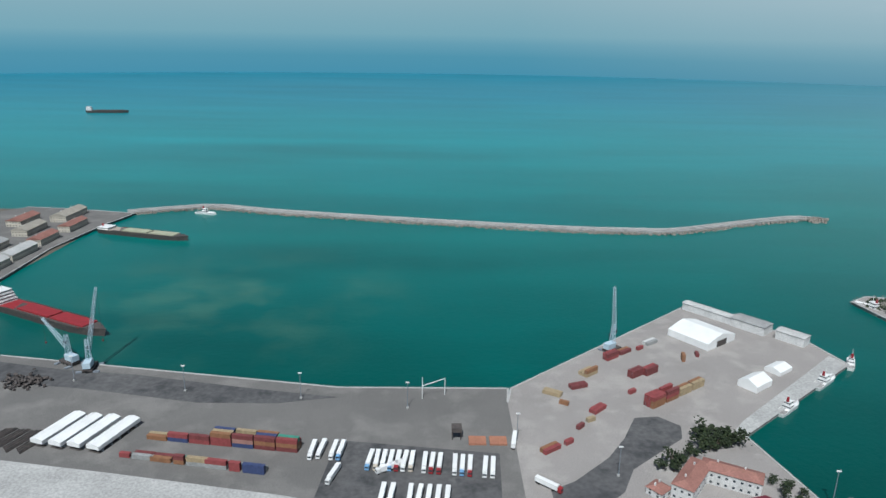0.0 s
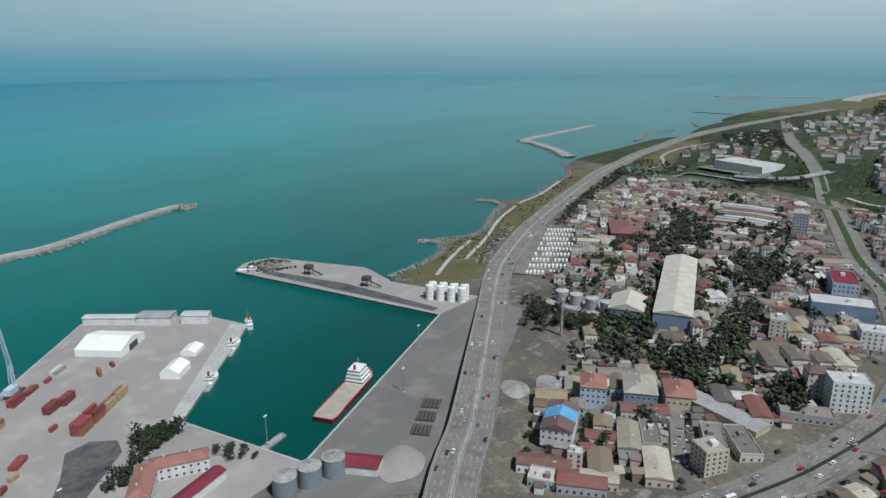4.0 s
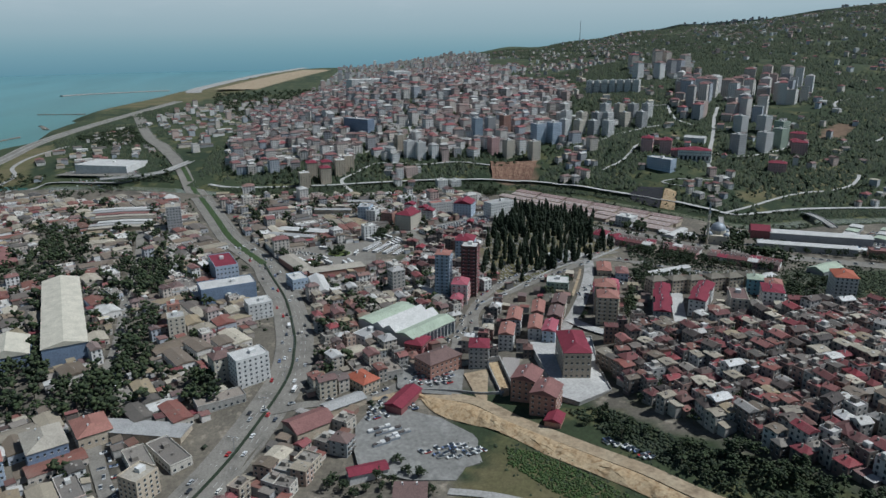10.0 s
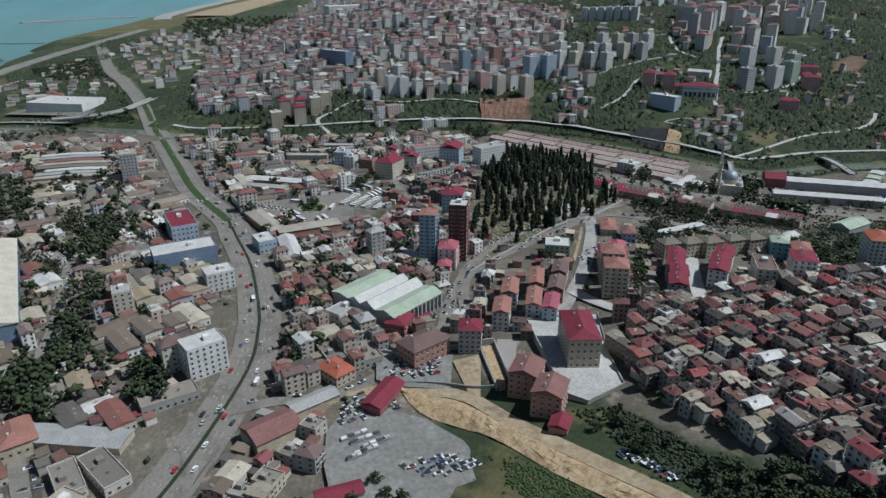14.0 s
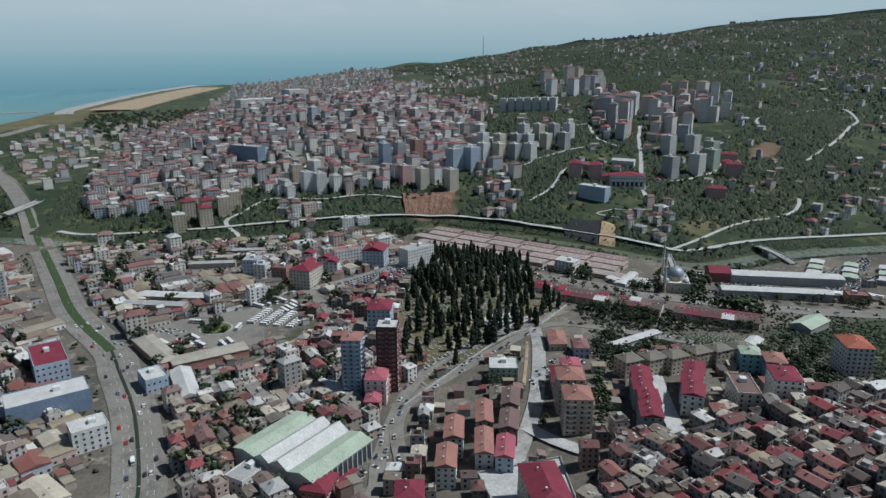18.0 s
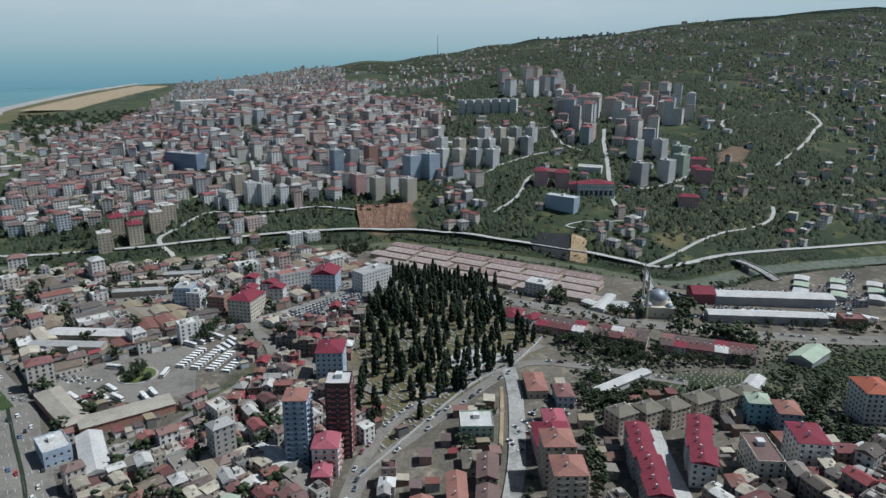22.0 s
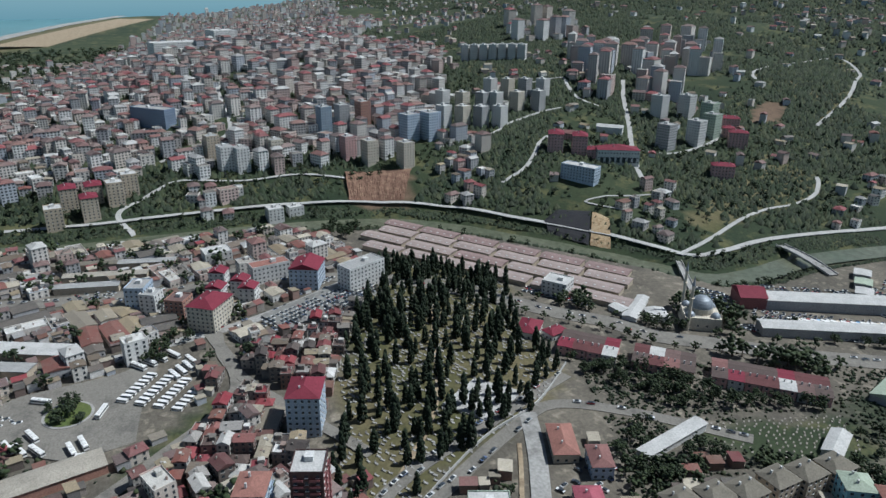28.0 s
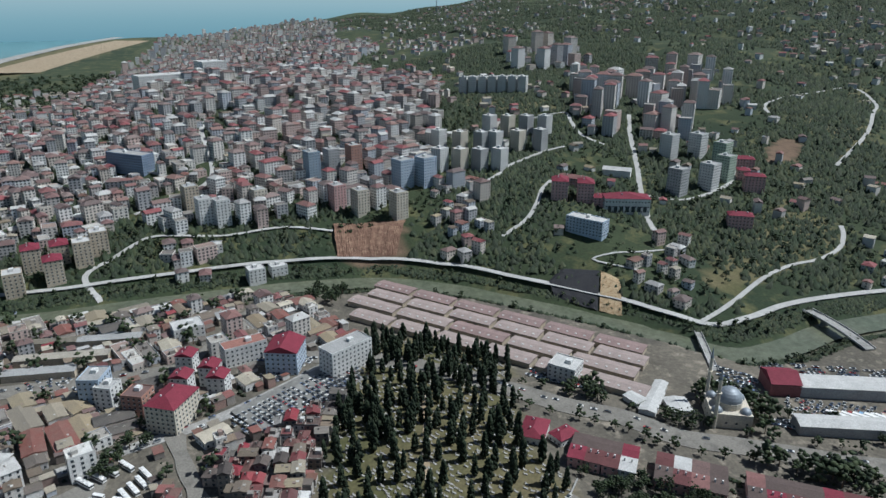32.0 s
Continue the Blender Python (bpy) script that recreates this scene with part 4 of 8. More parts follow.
def facade(w, d, n, sh=3.0, pitch=3.2, glass_w=1.3, glass_h=1.4, sill=0.9):
    """Window panes and sills for a block w by d with n storeys."""
    pane, fr = Mesh(), Mesh()
    for side in range(4):
        ln, dist = (w, d / 2) if side % 2 == 0 else (d, w / 2)
        k = max(1, int(ln / pitch))
        c, s = ((1, 0), (0, 1), (-1, 0), (0, -1))[side]
        for j in range(n):
            for i in range(k):
                u, z, g = (i + 0.5) * ln / k - ln / 2, j * sh + sill, glass_w / 2

                def P(du, out, dz):
                    x, y = u + du, -dist - out
                    return (x * c - y * s, x * s + y * c, z + dz)

                pane.add([P(-g, 0.05, 0), P(g, 0.05, 0), P(g, 0.05, glass_h), P(-g, 0.05, glass_h)], [(0, 1, 2, 3)])
                h = g + 0.1
                fr.add([P(-h, 0.2, -0.14), P(h, 0.2, -0.14), P(h, 0.2, 0), P(-h, 0.2, 0), P(-h, 0, 0), P(h, 0, 0)], [(0, 1, 2, 3), (3, 2, 5, 4)])
    return pane, fr


def balconies(ob, w, d, n, sh, sides=(0,), per=2, col="white"):
    for side in sides:
        ln, dist = (w, d / 2) if side % 2 == 0 else (d, w / 2)
        for j in range(1, n):
            for i in range(per):
                u = (i + 0.5) * ln / per - ln / 2
                m = Mesh().box(0, -0.6, 0, ln / per * 0.6, 1.2, 0.16).box(0, -1.15, 0.16, ln / per * 0.6, 0.1, 0.9)
                p = part("balcony", m, PAINT[col], ob)
                p.matrix_local = pose(0, 0, 0, 0, 0, side * 90) @ pose(u, -dist, j * sh - 0.1)


# the two towers beside the burial ground and their neighbours
t = block("apartment_tower", "dark brick apartment tower with a white flat roof beside cypress trees", "apartment block", 555, -123, 14, 13, -20, 43, "dark", "pale", "flat", 14, "each", z=20)
balconies(t, 14, 13, 14, 43 / 14, (0, 3), 2, "maroon")
t = block("apartment_tower", "grey-blue apartment tower with a terracotta roof beside a darker tower", "apartment block", 557, -101, 14, 12, -20, 38, "blue", "terra", "hip", 13, "each", z=19, rise=1.4)
balconies(t, 14, 12, 13, 38 / 13, (0, 3), 2, "pale_blue")
t = block("apartment_house", "white six-storey apartment house with a pink roof and balconies", "apartment house", 543, -113, 17, 13, -20, 17, "white", "pink", "hip", 5, "each", z=19)
balconies(t, 17, 13, 5, 3.4, (0, 3), 3, "pink")
block("office_building", "pale blue eight-storey building with a bright red hipped roof", "building", 637, -136, 20, 17, -20, 23, "pale_blue", "crimson", "hip", 7, "each")
block("burnt_annex", "red-roofed row next to the pink apartment house", "house", 531, -108, 14, 9, -20, 9, "maroon", "pink", "hip")
# market hall with the pale green roof
cx, cy, a = 491, -62, 39
hall = thing("market_hall", Mesh().box(0, 0, -4, 56, 45, 15), PAINT["grey"], "large grey market hall under folded pale green roofs", "hall", at=pose(cx, cy, hz(cx, cy), 0, 0, a))
for i, (x, w2, col, hh) in enumerate(((-20, 17, "mint", 2.4), (-5, 13, "pale", 4.0), (7, 11, "pale", 3.2), (20.5, 16, "mint", 1.5))):
    part("roof_bay", Mesh().gable(x, 0, 11, 46, w2, hh, math.pi / 2), TOPS[col], hall, "pale folded metal roof")
for i in range(12):
    part("column", Mesh().box(-28.4, -21 + i * 3.75, 0, 0.5, 0.5, 11), PAINT["white"], hall)
    if i < 11:
        part("window_bay", Mesh().box(-28.15, -19.1 + i * 3.75, 2, 0.15, 3.2, 8), M_GLASS, hall, "tall dark glazing")
part("awning", Mesh().box(-30, 4, 3.4, 3.4, 22, 0.25), TOPS["crimson"], hall, "bright red awning")
take_box(cx, cy, 60, 50, math.radians(a))
block("annex", "low white annex with a flat roof", "annex", 482, -33, 20, 12, -47, 8, "white", "grey", "flat")
block("restaurant", "low building with a bright red hipped roof", "building", 459, -66, 17, 13, -30, 8, "maroon", "crimson", "hip")
block("corner_house", "maroon three-storey corner house with a brown hipped roof", "house", 425, -75, 26, 17, -60, 11, "brick", "brown", "hip", windows="each")
block("apartment_house", "grey five-storey apartment house with a crimson roof", "apartment house", 427, -103, 14, 13, -15, 15, "grey", "crimson", "hip", windows="panes")
block("coach_house", "low house with an orange tiled hipped roof", "house", 415, -25, 18, 13, 35, 6.5, "sand", "orange", "hip", windows="panes")
block("red_shed", "long low shed with a bright crimson roof", "shed", 388, -48, 26, 11, -35, 4.5, "maroon", "crimson", "gable", windows="")
block("red_shed", "small yard shed with a bright crimson roof", "shed", 322, -22, 20, 8, -80, 4.5, "white", "crimson", "gable", windows="")
block("blue_house", "navy four-storey house with a brown gabled roof", "house", 288, -40, 15, 13, -100, 13, "navy", "brown", "gable", windows="each")
block("row_shop", "low terrace of shops with a stained grey roof", "shop", 391, -12, 26, 10, -62, 4.5, "sand", "grey", "gable", 1, "")
block("row_shop", "low hall with a maroon sheet roof", "shop", 372, 8, 24, 18, -60, 6, "sand", "rust", "gable", 1, "")
block("large_shed", "wide shed with a pale hipped metal roof", "shed", 243, -55, 50, 24, -105, 7, "grey", "pale", "hip", windows="")
# institution on its walled terrace
t = block("red_roofed_school", "dark four-storey building with a crimson hipped roof", "building", 400, -158, 33, 17, -10, 17, "sand", "crimson", "hip", 4, "each", z=26.3)
terrace = [(440, -141), (363, -137), (354, -146), (365, -170), (394, -174), (440, -186)]
ter = thing("terrace", Mesh().prism(terrace, 10, 26.4), M_CONC_L, "pale concrete terrace round a red-roofed building", "terrace", kind="structure")
for (ax, ay), (bx, by) in zip(terrace, terrace[1:] + terrace[:1]):
    part("terrace_wall", Mesh().box((ax + bx) / 2, (ay + by) / 2, 26.4, math.hypot(bx - ax, by - ay), 0.5, 1.1, math.atan2(by - ay, bx - ax)), M_CONC, ter)
take_poly(terrace)
yard2 = [(430, -120), (426, -136), (392, -142), (366, -134), (352, -120), (378, -117), (424, -118)]
thing("forecourt", Mesh().prism(yard2, 10, 21.3), M_PAVE, "bare grey concrete forecourt", "forecourt", kind="structure")
take_poly(yard2)
car_yard = [(434, -49), (423, -67), (426, -88), (418, -107), (414, -90), (379, -91), (390, -78), (397, -56), (405, -46)]
thing("car_yard", Mesh().prism(car_yard, 10, 18.6), M_LOT, "dusty yard behind a curved stone wall", "yard", kind="structure")
take_poly(car_yard)
wl = thing("yard_wall", strip([(436, -49), (425, -67), (427, -88), (428, -117)], 0.8, 3.4, 4.5, 4), M_CONC, "curved stone retaining wall round a yard", "wall", kind="structure")
part("trench_wall", strip([(427, -108), (379, -106.5)], 0.7, 2.4, 5, 6), M_CONC, wl)
part("trench_wall", strip([(427, -117), (378, -115)], 0.8, 3.2, 6, 6), M_CONC, wl)
part("trench_floor", Mesh().prism([(424, -109), (425, -116), (380, -114), (379, -107.5)], 10, hz(400, -112) + 0.4), M_CUT, wl, "bare brown earth")
part("low_wall", strip([(396, -54), (389, -76), (380, -93), (377, -108)], 0.6, 1.8, 3, 4, shift=6.0), M_CONC, wl)
for k, (x, y) in enumerate(((376, -121), (357, -127))):
    block("twin_house", "brown four-storey house with a red-brown gabled roof", "house", x, y, 17, 15, -32, 13, "brick", "rust", "gable", 4, "panes", z=23)
block("low_annex", "single-storey annex with a crimson roof", "annex", 341, -127, 11, 9, -32, 3.5, "brick", "crimson", "gable", windows="")
# rows of housing
for x, y, w, d, a, h, wall, top in ((450, -128, 20, 10, -20, 12, "white", "terra"), (474, -140, 22, 10, -20, 12, "white", "terra"), (455, -150, 24, 9, -20, 12, "white", "terra"), (484, -161, 24, 9, -20, 11, "sand", "terra"), (446, -158, 20, 9, -25, 12, "pale_blue", "pink"), (470, -170, 20, 10, -25, 11, "brick", "brown"), (494, -181, 20, 10, -25, 10, "sand", "brown")):
    block("terraced_block", "narrow four-storey housing block with a salmon roof", "housing block", x, y, w, d, a, h, wall, top, "gable", 4, group="rows of housing")
for x, y, top in ((484, -213, "terra"), (462, -206, "terra")):
    t = block("point_block", "beige seven-storey block with a terracotta roof", "apartment block", x, y, 16, 15, -20, 21, "sand", top, "hip", 7, "panes", z=28)
    balconies(t, 16, 15, 7, 3.0, (0, 3), 2, "cream")
block("red_villa", "wide three-storey building with a crimson hipped roof", "building", 505, -223, 24, 19, -20, 11, "pink", "crimson", "hip", 3, "panes", z=26)
block("red_villa", "lower wing with a faded red roof", "building", 525, -236, 20, 12, -20, 7, "pink", "pink", "hip", 2, z=26)
block("low_house", "low house with a brown hipped roof", "house", 568, -247, 24, 12, -20, 5, "sand", "terra", "hip", 1)
block("low_house", "small two-storey house with a rust-brown roof", "house", 548, -255, 16, 10, -20, 7, "pale_blue", "rust", "hip", 2)
block("hall_house", "pale cube-shaped building with a flat pale roof", "building", 537, -194, 17, 18, -20, 9, "green", "pale", "flat", 3, "panes")
block("low_house", "low house with a tan roof beside a yard", "house", 510, -180, 16, 10, -20, 5, "sand", "olive", "hip", 1)
for k in range(4):
    block("red_roof_block", "grey four-storey block in a row under one crimson roof", "apartment house", 482 - 14 * k, -259 + 6.6 * k + (k % 2) * 1.5, 16, 11, -25, 12, "grey", "crimson", "gable", 4, group="rows under crimson roofs", rise=1.6)
for k in range(3):
    block("red_roof_block", "pale four-storey block in a row under one crimson roof", "apartment house", 473 - 12.5 * k, -289 + 9.6 * k + (k % 2) * 1.5, 16, 11.5, -38, 12.5, "white", "crimson", "gable", 4, group="rows under crimson roofs", rise=1.6)
for x, y in ((506, -266), (503, -281), (500, -295), (501, -313), (500, -328), (499, -344)):
    block("grey_block", "weathered four-storey block with an olive-brown roof", "apartment house", x, y, 13.5, 12, -84, 11.5, "sand", "olive", "hip", 4, group="row of weathered blocks")
t = block("brown_block", "five-storey block with a flat brown cluttered roof", "apartment house", 438, -294, 24, 12, -25, 14, "cream", "brown", "flat", 5, "panes")
t = block("white_block", "white six-storey block with balconies and a maroon roof", "apartment house", 435, -318, 19, 14, -28, 17, "white", "crimson", "hip", 6, "panes", rise=1.2)
balconies(t, 22, 15, 6, 3.0, (0, 3), 3, "white")
block("orange_block", "tall pale apartment block with a bright orange roof", "apartment house", 464, -399, 20, 16, -25, 20, "white", "orange", "hip", 7, "panes")
block("teal_house", "small house with an orange tiled roof", "house", 470, -344, 15, 12, -30, 12, "blue", "terra", "hip", 4)
block("teal_house", "small teal house half hidden by trees", "house", 484, -338, 12, 12, -30, 13, "teal", "mint", "hip", 4)
# long market sheds in close rows and a concrete office tower
for i in range(8):
    block("shed_row", "long narrow shed in close rows with a pale patched roof", "shed", 838 + i * 13, 224 + i * 3 + (i % 2) * 4, 9, 78 - (i % 3) * 9, 2, 5, "sand", ("beige", "grey", "pale", "olive", "beige", "rust", "grey", "pale")[i], "gable", 1, "", group="close rows of sheds", rise=1.2)
block("office_tower", "weathered concrete office tower of nine storeys", "office", 826, 166, 22, 16, 12, 29, "grey", "beige", "flat", 9, "panes")
for k, line in enumerate(([(506, -284), (470, -266), (426, -246)], [(476, -182), (455, -190), (436, -200)])):
    thing("housing_yard", strip(line, 9, 0.45, 0.4, 5), M_CONC_L, "pale concrete yard between housing blocks", "yard", kind="structure")
    take_line(line, 6)
# boulevard frontage
block("white_block", "plain white six-storey block with a blind side wall", "apartment house", 440, 47, 22, 15, -62, 19, "white", "pale", "flat", 6, "each")
block("corner_block", "white four-storey block with a stepped roof terrace", "building", 547, 50, 19, 15, -70, 13, "white", "pale", "flat", 4, "each")
block("store", "blue-grey store with blind walls and a flat roof", "store", 595, 80, 45, 22, -72, 13, "steel_blue", "pale", "flat", 3, "")
block("store", "blue-grey building with a red roof terrace", "store", 650, 90, 40, 20, 18, 16, "pale_blue", "crimson", "flat", 4)
block("brick_tower", "slim red-brick stair tower beside a pale block", "tower", 538, 112, 9, 9, 15, 20, "brick", "terra", "flat", 6)
block("brick_tower", "pale six-storey block with small windows", "apartment house", 524, 108, 13, 12, 15, 16, "cream", "grey", "flat", 5, "panes")
block("five_storey_house", "pale five-storey house with a brown roof", "house", 447, 66, 12, 12, -62, 17, "cream", "brown", "hip", 5, "panes")
block("concrete_frame_house", "five-storey house with a flat beige roof by the boulevard", "house", 334, 91, 14, 13, -35, 14, "sand", "beige", "flat", 5, "panes")
block("long_canopy_shed", "long low shed with a curved weathered grey roof", "shed", 391, 104, 56, 14, 73, 5, "sand", "grey", "gable", 1, "", rise=1.4)
block("blue_school", "light blue three-storey building with a salmon roof", "building", 366, 176, 20, 16, 28, 11, "pale_blue", "terra", "hip", 3, "panes", z=8)
block("depot", "wide depot with salmon and grey roofs", "depot", 382, 152, 26, 20, 28, 9, "steel_blue", "beige", "hip", 2, z=9)
block("depot", "low depot with a faded red roof", "depot", 396, 132, 24, 18, 28, 6, "sand", "terra", "hip", 1, z=10)
block("shed_blue", "dark-roofed shed with one bright blue bay", "shed", 318, 172, 30, 18, 22, 7, "white", "brown", "gable", 2, z=9)
part("blue_bay", Mesh().gable(0, 0, 0, 12, 19, 3.9, 0), TOPS["sky"], bpy.data.objects["shed_blue"], "bright blue sheet roof").matrix_local = pose(2, 0, 7.15)
# the long warehouse, barn and silos
wh = block("warehouse", "very long warehouse with a pale metal roof and dark blue gable", "warehouse", 573, 204, 158, 29, 19, 13, "steel_blue", "ivory", "gable", 1, "", z=9, rise=3.5)
for i in range(26):
    part("roof_rib", Mesh().box(-76 + i * 6.1, -7.3, 0, 0.22, 14.8, 0.12), TOPS["pale"], wh).matrix_local = pose(0, 0, 14.95, 13.4, 0, 0)
block("warehouse_wing", "blue-grey lean-to hall joined to the long warehouse", "warehouse", 513, 222, 36, 28, 19, 10, "steel_blue", "ivory", "gable", 1, "", z=7)
block("rust_barn", "wide open barn with a rust-red roof", "barn", 756, 336, 62, 44, 30, 8, "dark", "rust", "hip", 1, "", z=5, rise=5)


def silo(name, label, x, y, z, r, h, ma, cap):
    m = Mesh().tube((0, 0, -2), (0, 0, h), r, r, 20)
    ob = thing(name, m, ma, label, "silo", "silos", at=pose(x, y, z), smooth_faces=False)
    part("cone_roof", Mesh().tube((0, 0, h), (0, 0, h + r * 0.22), r * 1.03, r * 0.2, 20), cap, ob)
    part("vent", Mesh().tube((0, 0, h + r * 0.2), (0, 0, h + r * 0.2 + 0.9), 0.6, 0.6, 8), M_STEEL, ob)
    part("stairs", Mesh().box(r + 0.3, 0, 0, 0.5, 1.0, h), M_STEEL, ob)
    for k in range(1, 4):
        part("hoop", Mesh().tube((0, 0, h * k / 4), (0, 0, h * k / 4 + 0.25), r + 0.06, r + 0.06, 20, cap=False), M_STEEL, ob)
    return ob


for y in (281, 267, 252, 238):
    silo("storage_tank", "grey concrete tank with a conical roof in a row of four", 507, y, 5, 5.6, 11, M_CONC, M_CONC_L)
thing("tank_plinth", Mesh().box(507, 259, 1, 26, 66, 5.5, 0.05), M_CONC, "raised concrete plinth under the tanks", "plinth", kind="structure")
take_box(507, 259, 34, 72, 0)
for i in range(4):
    for j in range(2):
        silo("white_silo", "white steel silo in a double row on the quay", 444 + i * 4.1 + j * 7.5, 381 - i * 9.2 + j * 2.5, 2.5, 3.7, 13.5, M_WHITE, M_WHITE)
for x, y in ((182, 254), (196, 251), (210, 248)):
    silo("cement_silo", "large grey steel storage tank by the port road", x, y, 2.5, 6.4, 11, M_STEEL, M_CONC)
chim = thing("chimney_stack", Mesh().tube((446, 246, 2), (446, 246, 34), 1.3, 0.9, 12), M_CONC, "slim concrete chimney among the trees", "chimney")
part("rim", Mesh().tube((446, 246, 33.6), (446, 246, 34.2), 1.15, 1.15, 12), M_CONC_L, chim)
# bus terminal
block("bus_terminal", "bus terminal wing with a folded beige roof", "terminal", 662, 24, 56, 15, 24, 5.5, "brick", "beige", "hip", 1, "", rise=2.2)
block("bus_terminal", "long bus terminal wing with a beige roof", "terminal", 641, -13, 15, 52, 14, 5.5, "brick", "beige", "hip", 1, "", rise=2.2)
block("ticket_office", "blue-fronted office with a curved white roof", "office", 612, 22, 20, 14, 20, 9, "pale_blue", "pale", "flat", 2)
block("sheds_row", "long pale canopy shed", "shed", 600, 2, 44, 13, 10, 5, "white", "pale", "gable", 1, "")
forecourt = [(716, 30), (690, 36), (655, -22), (660, -48), (676, -82), (760, -85), (735, -40), (728, 10)]
thing("bus_yard", Mesh().prism(forecourt, 8, 16.4), M_ASPHALT, "wide grey asphalt bus yard with a round island", "yard", kind="structure")
isl = thing("traffic_island", Mesh().tube((699, -17, 16.3), (699, -17, 16.75), 13, 13, 32), M_CONC, "round planted island in the bus yard", "island", kind="structure")
part("lawn", Mesh().tube((699, -17, 16.7), (699, -17, 16.95), 11.5, 11.5, 32), M_GREEN, isl)
take_poly(forecourt)
take_box(699, -17, 34, 34, 0)
lot_2 = [(774, -125), (794, -168), (815, -205), (802, -224), (787, -216), (760, -187), (746, -150), (750, -128)]
thing("car_lot", strip([(762, -138), (780, -172), (800, -210)], 34, 0.2, 0.4, 5), M_LOT, "dusty lot packed with rows of parked cars", "car park", kind="structure")
take_poly(lot_2)
take_poly([(805, -160), (826, -192), (838, -180), (815, -150)])
# long sheds of the old bus works
for x, y, w_, d_, top in ((872, -14, 46, 9, "grey"), (890, -26, 62, 9, "beige"), (908, -56, 44, 9, "grey"), (918, -10, 52, 8, "olive"), (782, 18, 62, 14, "pale"), (764, 32, 54, 10, "grey")):
    block("works_shed", "long low workshop shed with a weathered sheet roof", "shed", x, y, w_, d_, 79 if x > 800 else 66, 5, "sand", top, "gable", 1, "", group="old works sheds", rise=1.2)
# blocks by the river
block("glass_office", "narrow blue-grey five-storey office", "office", 829, -52, 18, 14, -20, 18, "pale_blue", "grey", "flat", 5, "panes")
block("brown_office", "brown five-storey block with a flat roof", "office", 802, -78, 14, 14, -30, 15, "brick", "brown", "flat", 5)
block("white_office", "grey five-storey block with a flat roof", "office", 818, -60, 12, 12, -30, 15, "white", "grey", "flat", 5)
block("round_corner_block", "curved six-storey block with a red roof", "apartment house", 782, -98, 26, 20, -35, 18, "cream", "crimson", "hip", 6, "panes")
for x, y in ((815, -104), (822, -122), (806, -126), (844, -108)):
    block("red_top_house", "pale house with a small crimson roof", "house", x, y, 11, 12, -25, 14, "white", "crimson", "gable", 4)
block("gable_block", "grey blind-walled block with red roof wedges", "building", 824, -172, 24, 22, -25, 17, "pale_blue", "crimson", "gable", 5)
block("long_block", "pale apartment house with a strip of red roof", "apartment house", 846, -146, 30, 13, -78, 14, "white", "terra", "flat", 4)
block("office_slab", "white seven-storey office slab with blue glazing", "office", 806, -210, 34, 15, -65, 19, "white", "grey", "flat", 6, "panes")
block("white_hall", "white cube-shaped hall with a flat roof", "hall", 897, -110, 22, 17, -80, 11, "white", "pale", "flat", 3)
block("gate_house", "low hipped pavilion with a pale roof", "pavilion", 915, -140, 16, 14, -80, 6, "sand", "pale", "hip", 1)
# long market rows beside the river
u = Vector((743 - 927, -406 + 260, 0)).normalized()
v = Vector((-u.y, u.x, 0))
ang = math.degrees(math.atan2(u.y, u.x))
for r_, (off, st, en) in enumerate(((12, 0, 236), (-6, 6, 236), (-26, 0, 250), (-47, 18, 236))):
    k = st
    while k < en - 8:
        ln = 37 if r_ != 2 else 46
        c = Vector((931, -262, 0)) + u * (k + ln / 2) - v * off * -1.0
        if is_free(c.x, c.y, ln, 10, math.radians(ang), 0.6):
            b = block("market_building", "long low market stall row with a faded red-brown roof", "market hall", c.x, c.y, ln - 1.5, 14, ang, 4.2, "sand", "faded" if (r_ + k) % 4 else "dusty", "gable", 1, "", group="market rows", rise=1.1)
            for q in range(int(ln / 7)):
                part("roof_light", Mesh().box(-ln / 2 + 4 + q * 7, -3.5, 4.85, 1.6, 1.6, 0.35), TOPS["pale"], b)
        k += ln + 3
block("office_cube", "grey four-storey cube with a pale flat roof", "office", 742, -345, 19, 17, ang, 12, "white", "pale", "flat", 4, "panes")
# row of small factories
for i in (0, 1, 2, 3, 5, 6, 7, 8, 10, 11, 12, 13, 14, 15, 16):
    k = i / 16
    x, y = 662 + (566 - 662) * k, -305 + (-412 + 305) * k
    for j in (0, 1):
        xx, yy = x - 0.74 * (j * 13 - 3), y + 0.66 * (j * 13 - 3) - 2
        block("row_workshop", "two-storey workshop in a terrace with a faded red roof" if (i * 7 + j) % 3 else "two-storey workshop in a terrace with a bright roof", "workshop", xx, yy, 8.2, 11.5, math.degrees(math.atan2(-107, -96)), 6.5, "white" if (i + j) % 4 == 0 else "pink", ("umber", "dark_red", "brown", "dark_red", "crimson", "umber", "rust", "umber", "pale", "dark_red", "umber")[(i * 5 + j * 4) % 11], "gable", 2, "panes" if j else "", group="terrace of workshops", rise=1.0)
block("red_restaurant", "low building with faceted bright red roofs", "restaurant", 685, -291, 20, 14, -40, 5, "white", "crimson", "hip", 1)
block("red_restaurant", "small wing with a bright red roof", "restaurant", 676, -305, 14, 10, -75, 4.5, "white", "crimson", "hip", 1)
